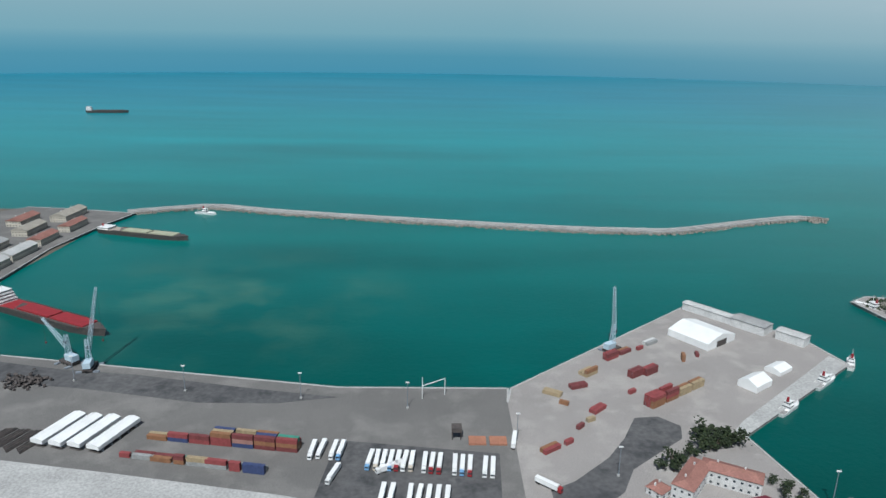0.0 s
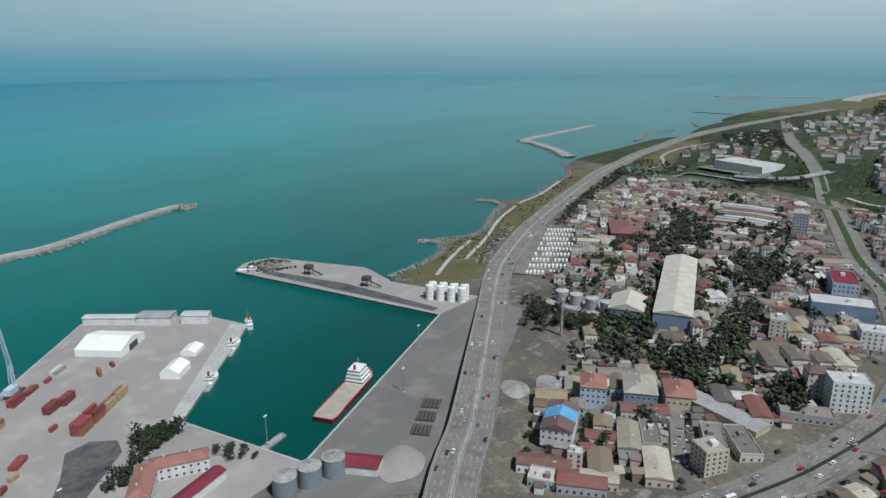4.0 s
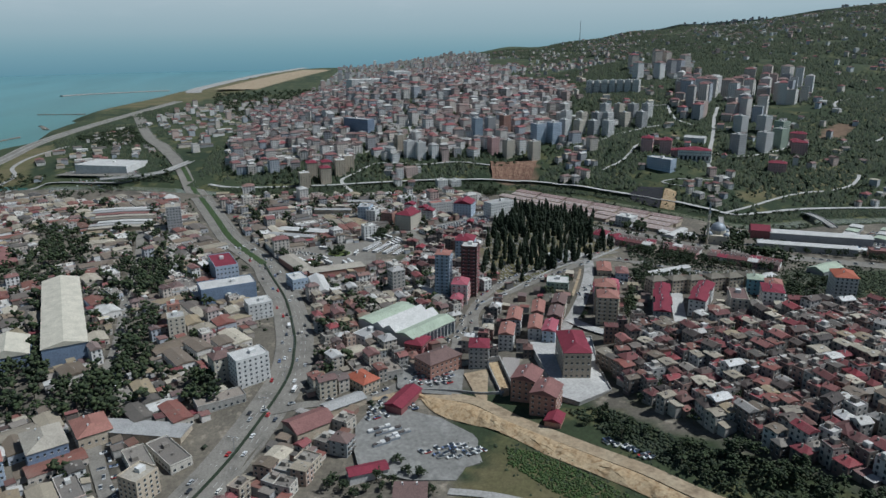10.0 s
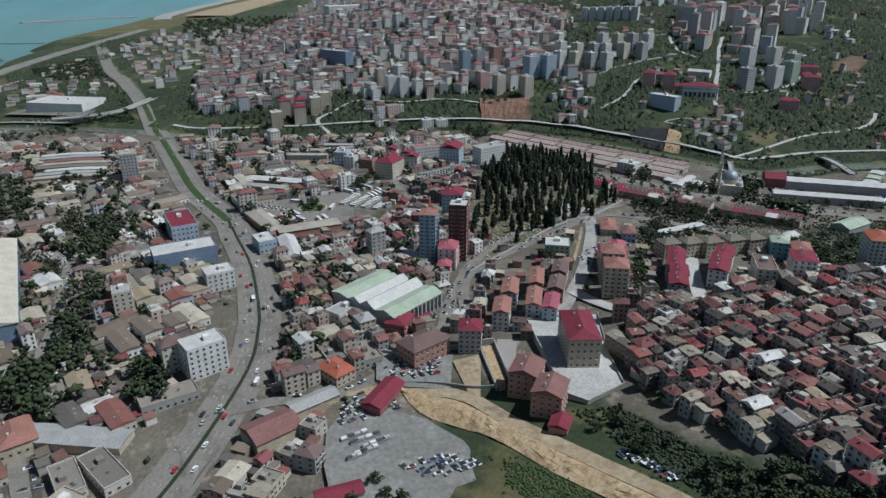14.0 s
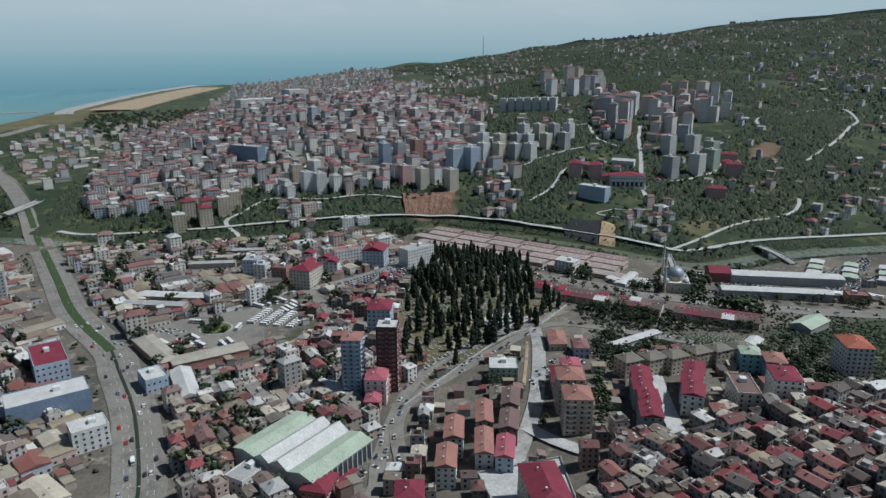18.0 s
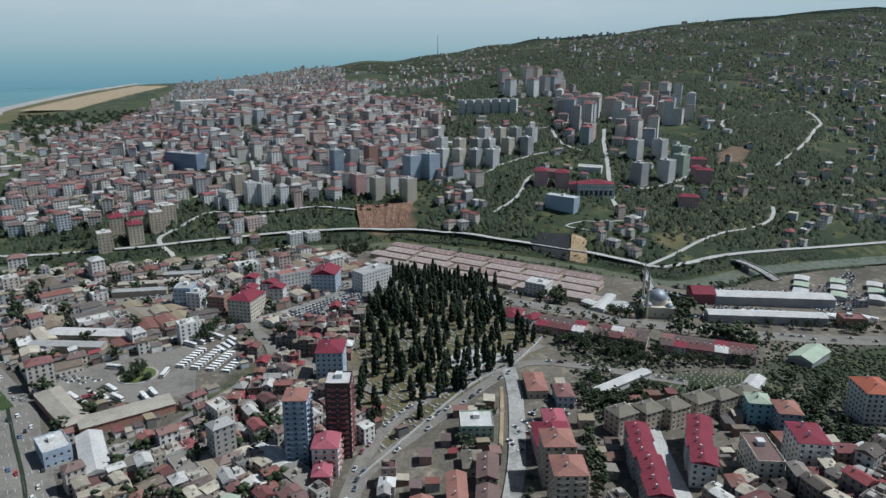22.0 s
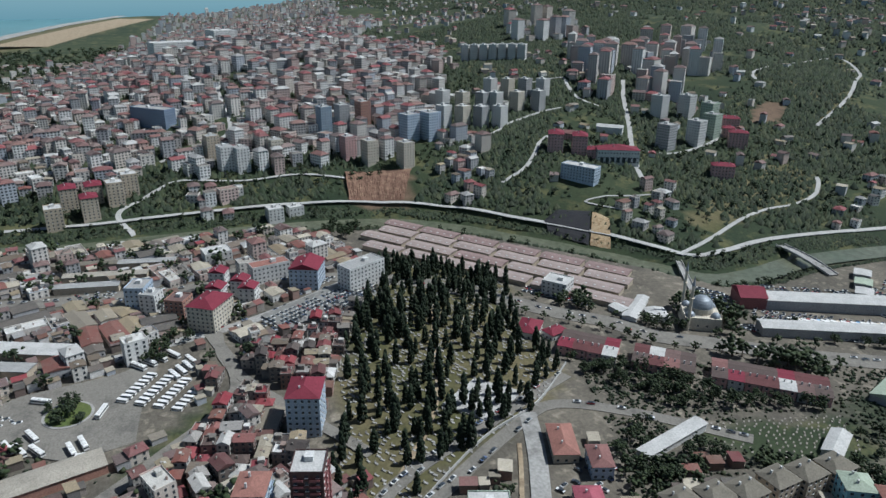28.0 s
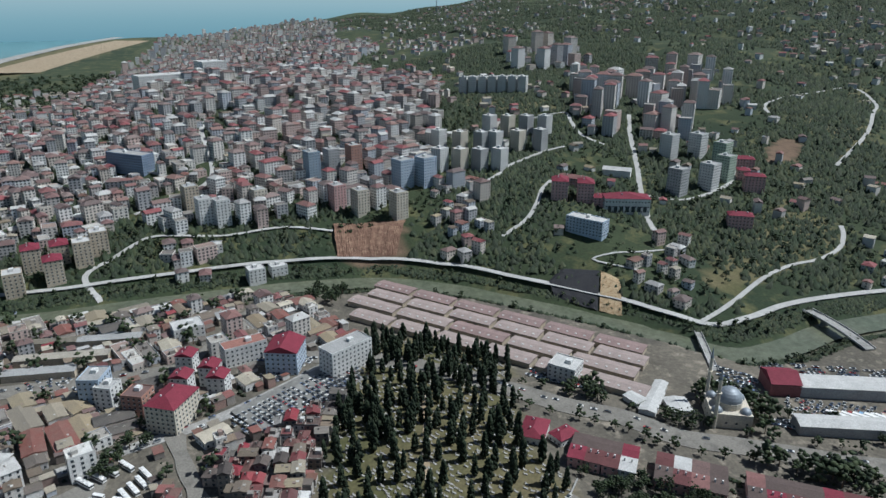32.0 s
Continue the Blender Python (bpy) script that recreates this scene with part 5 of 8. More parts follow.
# halls across the road
for x, y, w, d, top, h in ((655, -526, 100, 17, "pale", 8), (622, -486, 92, 13, "pale", 7)):
    block("depot_hall", "very long low depot hall with a white metal roof", "depot", x, y, w, d, 64, h, "grey", top, "gable", 1, "", rise=1.6)
block("depot_office", "crimson-roofed office at the end of a depot hall", "depot", 683, -474, 19, 22, 64, 9, "maroon", "crimson", "gable", 1, "")
block("brick_office", "red-brick office beside the bus loop", "office", 592, -545, 18, 13, 64, 8, "brick", "rust", "flat", 2)
for i in range(5):
    for j in range(3):
        block("canopy", "square pale canopy roof over parked lorries", "canopy", 690 - i * 19 - j * 14, -600 - i * 24 + j * 16, 14, 12, -52, 4.5, "grey", "mint" if (i + j) % 2 else "pale", "gable", 1, "", group="canopies", rise=0.6)
block("green_shed", "long shed with a pale greenish roof", "shed", 549, -452, 30, 16, -70, 5, "grey", "mint", "gable", 1, "")
block("long_canopy", "long narrow white canopy roof", "canopy", 552, -300, 46, 7, -75, 4, "white", "pale", "gable", 1, "", rise=0.5)
block("nursery_shed", "long narrow pale shed in a nursery garden", "shed", 520, -372, 22, 9, -60, 4, "white", "pale", "gable", 1, "")

# mosque with dome and two minarets
mx, my = 666, -414
mq = thing("mosque", Mesh().box(0, 0, -3, 24, 24, 13), PAINT["cream"], "pale stone domed building with two slim towers", "mosque", at=pose(mx, my, hz(mx, my), 0, 0, -30))


def dome(r, z, n=16, k=6):
    m = Mesh()
    for j in range(k):
        a, b = math.pi / 2 * j / k, math.pi / 2 * (j + 1) / k
        m.tube((0, 0, z + r * math.sin(a)), (0, 0, z + r * math.sin(b)), r * math.cos(a), max(r * math.cos(b), 0.02), n, cap=False)
    return m


part("drum", Mesh().tube((0, 0, 10), (0, 0, 14), 8, 8, 16), PAINT["cream"], mq)
part("dome", dome(7.8, 14), M_STEEL, mq, "grey lead dome", True)
for sx, sy in ((1, 1), (1, -1), (-1, 1), (-1, -1)):
    part("small_dome", dome(3.3, 0), M_STEEL, mq, "", True).matrix_local = pose(sx * 8.3, sy * 8.3, 10)
for sx in (-1, 1):
    mi = part("minaret", Mesh().tube((0, 0, -2), (0, 0, 34), 1.25, 0.95, 10), PAINT["cream"], mq)
    mi.matrix_local = pose(sx * 13, 10, 0)
    part("gallery", Mesh().tube((0, 0, 24), (0, 0, 25.2), 1.0, 1.9, 10), PAINT["cream"], mi)
    part("spire", Mesh().tube((0, 0, 34), (0, 0, 41), 1.1, 0.05, 10), M_STEEL, mi)
for i in range(4):
    for j in range(4):
        w_ = part("window", PANE_DATA, None, mq)
        w_.matrix_local = pose(0, 0, 0, 0, 0, j * 90) @ pose(-9 + i * 6, -12.06, 3.5)
take_box(mx, my, 34, 34, 0)
for x, y, w, d, a in ((693, -379, 26, 10, -50), (704, -392, 22, 8, -50), (684, -392, 16, 14, -20), (700, -372, 12, 10, 10)):
    block("market_tent", "low white fabric market roof", "tent", x, y, w, d, a, 3.6, "white", "pale", "gable", 1, "", group="white market roofs", rise=1.0)

# footbridge, road bridge and flyover


def bridge(name, a, b, z, w, label, arch=0.0, cat="bridge"):
    n = 14
    pts = [(a[0] + (b[0] - a[0]) * i / n, a[1] + (b[1] - a[1]) * i / n) for i in range(n + 1)]
    zf = lambda x, y: z + arch * (1 - (2 * np.hypot(np.asarray(x) - a[0], np.asarray(y) - a[1]) / math.hypot(b[0] - a[0], b[1] - a[1]) - 1) ** 2)
    ob = thing(name, strip(pts, w, 0, 1.0, 4, z=zf), M_CONC, label, cat, kind="structure")
    for sh in (-w / 2, w / 2):
        part("parapet", strip(pts, 0.4, 1.0, 1.0, 4, z=zf, shift=sh), M_CONC_L, ob)
    for k in (0.3, 0.7):
        part("pier", Mesh().box(a[0] + (b[0] - a[0]) * k, a[1] + (b[1] - a[1]) * k, z - 12, 2, w * 0.7, 11.3, math.atan2(b[1] - a[1], b[0] - a[0])), M_CONC, ob)
    return ob


bridge("foot_bridge", (768, -479), (716, -450), 16.5, 5, "narrow concrete bridge over the river")
bridge("road_bridge", (768, -592), (700, -580), 16.5, 9, "arched grey concrete road bridge", 2.0)
FLY = [(1120, 330), (1140, 262), (1172, 236), (1240, 218), (1330, 222), (1400, 200)]
fly = thing("flyover", strip(FLY, 12, 0, 1.2, 8, z=lambda x, y: 19 + 7 * np.exp(-((np.asarray(x) - 1205) / 90) ** 2)), M_CONC, "pale concrete flyover crossing the boulevard", "flyover", kind="structure")
for sh in (-6, 6):
    part("parapet", strip(FLY, 0.4, 0.9, 0.9, 8, z=lambda x, y: 19 + 7 * np.exp(-((np.asarray(x) - 1205) / 90) ** 2), shift=sh), M_CONC_L, fly)
for x, y in ((1150, 252), (1172, 236), (1240, 218), (1270, 218)):
    part("pier", Mesh().box(x, y, 2, 2.5, 2.5, 17 + 7 * math.exp(-((x - 1205) / 90) ** 2) - 1), M_CONC, fly)
ml = block("shopping_centre", "white and turquoise shopping centre with a flat roof", "shopping centre", 1224, 340, 58, 92, -20, 11, "white", "pale", "flat", 2, "")
part("facade_band", Mesh().box(-26.2, 0, 3, 0.4, 90, 6.5), PAINT["teal"], ml, "turquoise facade band")

# buildings on the far slope that stand out
for x, y in ((1098, -347), (1094, -372)):
    block("blue_tower", "light blue eleven-storey apartment tower", "apartment block", x, y, 17, 18, 20, 31, "pale_blue", "grey", "flat", 10, group="blue towers")
for i in range(7):
    k = i / 6
    block("white_slab", "white eight-storey slab in a row on a ridge", "apartment block", 1462 - 62 * k, -572 - 76 * k, 13, 16, 50, 26, "white", "pale", "flat", 8, group="row on the ridge")
ar_ = block("arcade_building", "white building with dark arches and a red attic", "building", 968, -548, 20, 46, -24, 15, "white", "crimson", "hip", 3)
for i in range(7):
    part("arch", Mesh().box(-10.15, -18 + i * 6, 1, 0.3, 3.6, 6), M_GLASS, ar_, "dark arched opening")
block("glazed_block", "blue glazed five-storey block on the slope", "building", 930, -478, 15, 38, -58, 15, "pale_blue", "pale", "flat", 5)
block("court_hall", "low hall with a white roof behind an arcaded building", "hall", 1058, -598, 32, 14, 48, 7, "white", "pale", "gable", 1, "")
for x, y in ((1008, -492), (999, -518)):
    block("twin_block", "pink six-storey block with a red roof", "apartment house", x, y, 20, 17, -30, 20, "pink", "crimson", "hip", 6, group="pink blocks")
block("pink_wing", "low pink wing with a red roof", "building", 1040, -528, 36, 14, 40, 9, "pink", "rust", "hip", 3)
block("pink_wing", "small pink house with a red roof", "building", 985, -526, 14, 12, -24, 9, "pink", "crimson", "hip", 3)
for x, y, wl in ((1092, -697, "white"), (1084, -735, "white"), (994, -634, "grey"), (998, -681, "white"), (1014, -718, "green"), (1050, -744, "green")):
    block("new_tower", "grey-blue nine-storey new block on a levelled terrace", "apartment block", x, y, 17, 17, 20, 29, wl, "grey", "flat", 9, group="new blocks")
for x, y, w_, h_ in ((908, -645, 24, 14), (978, -728, 22, 18), (1034, -764, 24, 13), (1010, -742, 14, 11)):
    block("hill_villa", "reddish apartment house with a crimson roof on a hillside", "apartment house", x, y, w_, 14, 55, h_, "pink", "crimson", "hip")
for x, y, w, h_ in ((1062, 14, 18, 21), (1037, -6, 17, 21), (1027, 24, 16, 20), (1069, -8, 18, 17), (1057, -28, 16, 22), (1072, -41, 16, 21), (994, -172, 13, 12), (1000, -193, 11, 8)):
    block("bank_block", "beige apartment house near the river with a red roof", "apartment house", x, y, w, 15, 10, h_, "sand" if w > 14 else "white", "crimson" if w > 16 else "pale", "hip" if w > 16 else "flat", group="blocks over the river")
block("blue_office", "wide dark blue glazed block among pale houses", "office", 1245, -68, 54, 18, 46, 21, "steel_blue", "grey", "flat", 7)
for x, y, wl, h_ in ((1147, -257, "blue", 33), (1156, -281, "grey", 30), (1152, -306, "brick", 32), (1042, -324, "cream", 27), (1066, -290, "cream", 25), (1085, -270, "pink", 24), (1089, -137, "white", 26), (1084, -153, "white", 25), (1122, -126, "sand", 24), (1104, -192, "cream", 20)):
    block("slope_tower", "slender apartment tower rising over the houses of the slope", "apartment block", x, y, 15, 14, 15, h_, wl, "grey", "flat", group="towers of the slope")
for (ax, ay), (bx, by), n_ in (((1252, -522), (1213, -586), 4), ((1210, -432), (1190, -482), 3), ((1186, -500), (1170, -556), 3), ((1128, -402), (1110, -470), 4)):
    for i in range(n_):
        k = i / (n_ - 1)
        block("pale_slab", "pale nine-storey apartment slab in a row on the slope", "apartment block", ax + (bx - ax) * k, ay + (by - ay) * k, 14, 15, 28, 26, ("white", "cream", "grey")[i % 3], "pale", "flat", 9, group="rows of slabs")
block("hospital", "long white hospital with flat roofs on the plateau", "hospital", 1700, -125, 34, 120, 20, 20, "white", "pale", "flat", 6)
block("hospital_wing", "square white hospital tower on the plateau", "hospital", 1760, -195, 40, 46, 20, 28, "white", "pale", "flat", 9)
# far mast on the ridge
mz = hz(3600, -1330)
mast = thing("radio_mast", Mesh().tube((3600, -1330, mz - 5), (3600, -1330, mz + 120), 2.2, 0.8, 6), M_STEEL, "thin lattice radio mast on the ridge", "mast")
# airport
for line, w, ma, lab in (([(2860, 480), (3118, 490), (4104, 320), (4700, 100)], 60, M_CONC, "pale airport runway along the shore"), ([(2900, 330), (3500, 210), (4300, 20)], 170, M_SAND, "pale bare ground beside the runway")):
    thing("runway", strip(line, w, 1.2, 0, 60), ma, lab, "runway", kind="structure")

# ---------------------------------------------------------------- ordinary buildings


def tower_walls(w, d, h, base=4.0):
    return Mesh().box(0, 0, -base, w, d, h + base)


def clutter(w, d, z, seed):
    """Stair head, tanks and small chimneys on a roof."""
    r = random.Random(seed)
    m = Mesh()
    m.box(r.uniform(-0.2, 0.2) * w, r.uniform(-0.2, 0.2) * d, z, 3.2, 2.8, 2.3)
    for _ in range(3):
        m.box(r.uniform(-0.35, 0.35) * w, r.uniform(-0.35, 0.35) * d, z, 0.8, 0.8, 1.5)
    return m


def house_kind(w, d, n, roof, seed, sh=3.0, wide=1.35):
    """One pattern of house: walls, roof, panes, frames, extra."""
    r = random.Random(seed)
    h = n * sh
    walls = tower_walls(w, d, h)
    top = Mesh()
    extra = Mesh()
    if roof == "hip":
        top.gable(0, 0, h, w + 0.9, d + 0.9, min(w, d) * 0.2 + 0.5, hip=min(w, d) * 0.38)
        extra.box(r.uniform(-0.2, 0.2) * w, d * 0.18, h + 0.4, 0.7, 0.7, 2.6)
    elif roof == "gable":
        top.gable(0, 0, h, w + 0.8, d + 0.8, d * 0.2 + 0.3)
        walls.add([(w / 2, -d / 2, h), (w / 2, d / 2, h), (w / 2, 0, h + d * 0.2), (-w / 2, -d / 2, h), (-w / 2, d / 2, h), (-w / 2, 0, h + d * 0.2)], [(0, 1, 2), (4, 3, 5)])
        extra.box(w * 0.22, d * 0.15, h + 0.3, 0.7, 0.7, 2.2)
    elif roof == "flat":
        top.box(0, 0, h, w, d, 0.25)
        for x, y, a, b in ((0, -d / 2 + 0.12, w, 0.24), (0, d / 2 - 0.12, w, 0.24), (-w / 2 + 0.12, 0, 0.24, d - 0.5), (w / 2 - 0.12, 0, 0.24, d - 0.5)):
            walls.box(x, y, h + 0.25, a, b, 0.75)
        extra = clutter(w, d, h + 0.25, seed)
    else:  # sheet roof, low pitch
        top.gable(0, 0, h, w + 0.6, d + 0.6, d * 0.09 + 0.2)
        walls.add([(w / 2, -d / 2, h), (w / 2, d / 2, h), (w / 2, 0, h + d * 0.09), (-w / 2, -d / 2, h), (-w / 2, d / 2, h), (-w / 2, 0, h + d * 0.09)], [(0, 1, 2), (4, 3, 5)])
        for i in range(2):
            extra.box(r.uniform(-0.3, 0.3) * w, r.uniform(-0.2, 0.2) * d, h + d * 0.04, 1.6, 1.2, 0.9)
    if n >= 3 and roof != "shed":
        for j in range(1, n):
            for u in (-0.25, 0.25):
                extra.box(u * w, -d / 2 - 0.55, j * sh - 0.15, w * 0.26, 1.1, 0.15)
                extra.box(u * w, -d / 2 - 1.05, j * sh, w * 0.26, 0.1, 0.9)
    pane, fr = facade(w, d, n, sh, glass_w=wide, glass_h=1.55)
    fit_ = Mesh().put(extra, 0, 0, 0, shift=0).put(fr, 0, 0, 0, shift=1)
    return dict(w=w, d=d, h=h, walls=walls, roof=top, pane=pane, fit=fit_, kind=roof)


KINDS = {"low": [], "mid": [], "tall": [], "shed": [], "row": []}
for k in range(10):
    r = random.Random(100 + k)
    KINDS["low"].append(house_kind(r.uniform(8.5, 13), r.uniform(7.5, 10.5), r.choice((2, 2, 3, 3, 4)), r.choice(("hip", "gable", "gable", "hip", "flat", "shed")), k))
    KINDS["mid"].append(house_kind(r.uniform(10.5, 15), r.uniform(10, 12.5), r.choice((4, 5, 5, 6, 7)), r.choice(("hip", "hip", "flat", "gable")), 20 + k))
    KINDS["shed"].append(house_kind(r.uniform(14, 30), r.uniform(10, 16), 1, r.choice(("shed", "shed", "shed", "flat", "gable")), 40 + k, sh=5.0 + r.uniform(-1, 1)))
KINDS["hill"] = []
for k in range(12):
    r = random.Random(300 + k)
    KINDS["hill"].append(house_kind(r.uniform(6.8, 10.0), r.uniform(6.0, 8.2), r.choice((2, 2, 3, 3, 4)), ("hip", "shed", "gable", "flat", "gable", "flat", "hip", "shed", "flat", "gable", "shed", "hip")[k], 120 + k))
for k in range(5):
    r = random.Random(200 + k)
    KINDS["tall"].append(house_kind(r.uniform(16, 22), r.uniform(14, 18), r.choice((9, 10, 11, 12, 13)), r.choice(("hip", "flat", "flat")), 60 + k, wide=0.95))
KINDS["apt"] = []
for k in range(10):
    r = random.Random(700 + k)
    KINDS["apt"].append(house_kind(r.uniform(12, 18), r.uniform(10.5, 13.5), r.choice((3, 4, 4, 5, 5, 6, 7)), ("hip", "flat", "hip", "gable", "hip", "flat", "hip", "flat", "hip", "gable")[k], 220 + k, wide=1.75))
DATA = {}


def kind_data(style, i, old=False):
    if (style, i, old) not in DATA:
        k = KINDS[style][i]
        roof_m = M_SHED if k["kind"] == "shed" else M_FLAT if k["kind"] == "flat" else M_ROOF
        if old and roof_m is not M_SHED:
            roof_m = M_ROOF_D
        DATA[style, i, old] = (k["walls"].data("walls", M_WALL_D if old else M_WALL), k["roof"].data("roof", roof_m), k["pane"].data("glazing", M_GLASS), k["fit"].data("facade_trim", [M_FLAT, M_FRAME]))
    return DATA[style, i, old]


NAMES = {"hill": ("hill_house", "house"), "low": ("town_house", "house"), "mid": ("apartment_house", "apartment house"), "tall": ("apartment_tower", "apartment block"), "shed": ("workshop", "workshop")}
LABELS = {
    "hip": "small rendered {} with a hipped red-brown tiled roof",
    "gable": "small rendered {} with a pitched tiled roof",
    "flat": "plain rendered {} with a flat concrete roof and parapet",
    "shed": "low rendered {} with a weathered sheet-metal roof",
}
count = collections.Counter()


def put_house(style, i, x, y, a, sx, sy, sz, old=False):
    walls, roof, pane, fit_ = kind_data(style, i, old)
    name, cat = NAMES[style]
    k = KINDS[style][i]
    ob = thing(name, walls, None, LABELS[k["kind"]].format(cat), cat, "houses of the town" if style != "shed" else "workshops of the valley")
    zs = [hz(x + u * k["w"] / 2, y + v * k["d"] / 2) for u, v in ((0, 0), (-0.7, -0.7), (0.7, 0.7))]
    ob.matrix_world = Matrix.Translation((x, y, (zs[0] + max(zs)) / 2)) @ Matrix.Rotation(a, 4, "Z") @ Matrix.Diagonal((sx, sy, sz, 1))
    part("roof", roof, None, ob)
    tagged(part("glazing", pane, None, ob), kind="stuff")
    tagged(part("facade_trim", fit_, None, ob), kind="stuff")
    count[style] += 1
    return ob


def fill(poly, step, angle, styles, seed, jitter=0.25, skip=0.06, joined=None, near=None, fine=True, least=0.86, turn=0.06, street=0, old=False, panes=True):
    """Lay houses in rows over a piece of land, where nothing else stands. joined: gather them in one mesh instead."""
    r = random.Random(seed)
    xs, ys = [p[0] for p in poly], [p[1] for p in poly]
    mx, my = (min(xs) + max(xs)) / 2, (min(ys) + max(ys)) / 2
    reach = math.hypot(max(xs) - min(xs), max(ys) - min(ys)) / 2
    c, s = math.cos(angle), math.sin(angle)
    n = int(reach / step) + 1
    spots = []
    for i in range(-n, n + 1):
        for j in range(-n, n + 1):
            if street and (i % street == 0):
                continue
            u, v = i * step + r.uniform(-jitter, jitter) * step, j * step + r.uniform(-jitter, jitter) * step
            spots.append((mx + u * c - v * s, my + u * s + v * c))
    sx_, sy_ = np.array([p[0] for p in spots]), np.array([p[1] for p in spots])
    ok = inside(poly, sx_, sy_)
    for (x, y), good in zip(spots, ok):
        st = r.choices([q[0] for q in styles], [q[1] for q in styles])[0]
        i, a = r.randrange(len(KINDS[st])), angle + r.choice((0, 0, math.pi / 2)) + r.gauss(0, turn)
        sx, sy, sz, gone = r.uniform(0.85, 1.15), r.uniform(0.85, 1.15), r.uniform(0.95, 1.05), r.random() < skip
        k = KINDS[st][i]
        if not good or gone or not is_free(x, y, k["w"] * sx, k["d"] * sy, a, least):
            continue
        take_box(x, y, k["w"] * sx * 0.9, k["d"] * sy * 0.9, a)
        if near and inside(near, x, y):
            put_house(st, i, x, y, a, sx, sy, sz, old)
        else:
            z = hz(x, y)
            joined.put(k["walls"], x, y, z, a, sx, sy, sz, 5 if old else 0)
            joined.put(k["roof"], x, y, z, a, sx, sy, sz, 3 if k["kind"] == "shed" else 6 if old else 4 if k["kind"] == "flat" else 1)
            if panes:
                joined.put(k["pane"], x, y, z, a, sx, sy, sz, 2)
            if fine:
                joined.put(k["fit"], x, y, z, a, sx, sy, sz, 4)
            count["joined"] += 1


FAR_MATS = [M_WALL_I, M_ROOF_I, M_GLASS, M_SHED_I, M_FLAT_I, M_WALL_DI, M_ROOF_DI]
A1 = math.atan2(60, 130)
NEAR = [(225, 125), (330, 110), (430, 130), (470, 60), (560, 40), (600, -60), (560, -120), (470, -110), (420, -60), (390, -30), (300, -50), (200, 20)]
NEAR_2 = [(345, -170), (410, -180), (415, -235), (350, -275), (250, -262), (270, -205)]
mass = Mesh()
# workshops between the two roads
fill([(255, 150), (330, 95), (420, 60), (500, 50), (640, 75), (760, 120), (900, 165), (1010, 205), (1010, 330), (900, 400), (760, 360), (660, 300), (560, 270), (440, 220), (330, 195)], 15, A1 + 0.1, (("shed", 6), ("low", 0.5), ("hill", 0.5)), 1, joined=mass, near=NEAR, street=7, least=0.72)
# front rows by the boulevard
fill([(235, 100), (330, 35), (390, 15), (395, -20), (345, -10), (310, 20), (235, -30), (150, 40)], 9.6, -0.55, (("hill", 3), ("low", 2.5), ("mid", 0.3), ("shed", 0.8)), 2, joined=mass, near=NEAR)
# between the boulevard and the burial ground
fill([(405, 5), (520, 5), (620, 20), (600, -120), (560, -150), (470, -100), (420, -60)], 9.6, 0.35, (("hill", 5), ("low", 2), ("shed", 1.0), ("mid", 0.2)), 3, joined=mass, near=NEAR, least=0.74)
CLUSTER = [(721, -92), (730, -119), (733, -146), (745, -180), (764, -196), (740, -186), (700, -168), (670, -156), (645, -146), (666, -88)]
fill([(600, -125), (660, -150), (700, -160), (760, -190), (790, -235), (740, -150), (690, -112), (620, -60)], 9.0, -0.35, (("hill", 8), ("shed", 0.5)), 33, joined=mass, least=0.72, old=True)
fill(CLUSTER, 8.8, -0.4, (("hill", 8),), 34, joined=mass, least=0.72, skip=0.04, old=True, turn=0.12)

fill([(620, 30), (760, 80), (1000, 160), (990, 0), (975, -170), (890, -225), (800, -220), (690, -150), (600, -120)], 14, 0.3, (("low", 1.5), ("hill", 1.5), ("shed", 5), ("mid", 0.6)), 4, joined=mass, street=7, least=0.74)
# sheds and yards towards the coast road
fill([(560, 275), (660, 305), (760, 365), (900, 405), (1010, 335), (1075, 400), (1080, 480), (900, 462), (717, 415), (600, 372), (545, 340)], 16, A1 + 0.05, (("shed", 6), ("low", 1.5)), 101, joined=mass, skip=0.22, street=6, least=0.74)
fill([(425, -85), (470, -105), (530, -128), (522, -140), (452, -128), (440, -185), (455, -225), (445, -240), (428, -240), (425, -190), (425, -140)], 9.5, -0.35, (("hill", 6), ("shed", 0.4)), 102, joined=mass, skip=0.1, least=0.86, old=True)
fill([(428, -262), (436, -300), (424, -335), (415, -300)], 9, -0.35, (("hill", 6),), 105, joined=mass, skip=0.05, least=0.8, old=True)
fill([(600, 25), (640, -60), (600, -130), (540, -125), (500, -95), (520, 0)], 9.6, 0.3, (("hill", 6),), 103, joined=mass, skip=0.1, least=0.8, old=True)
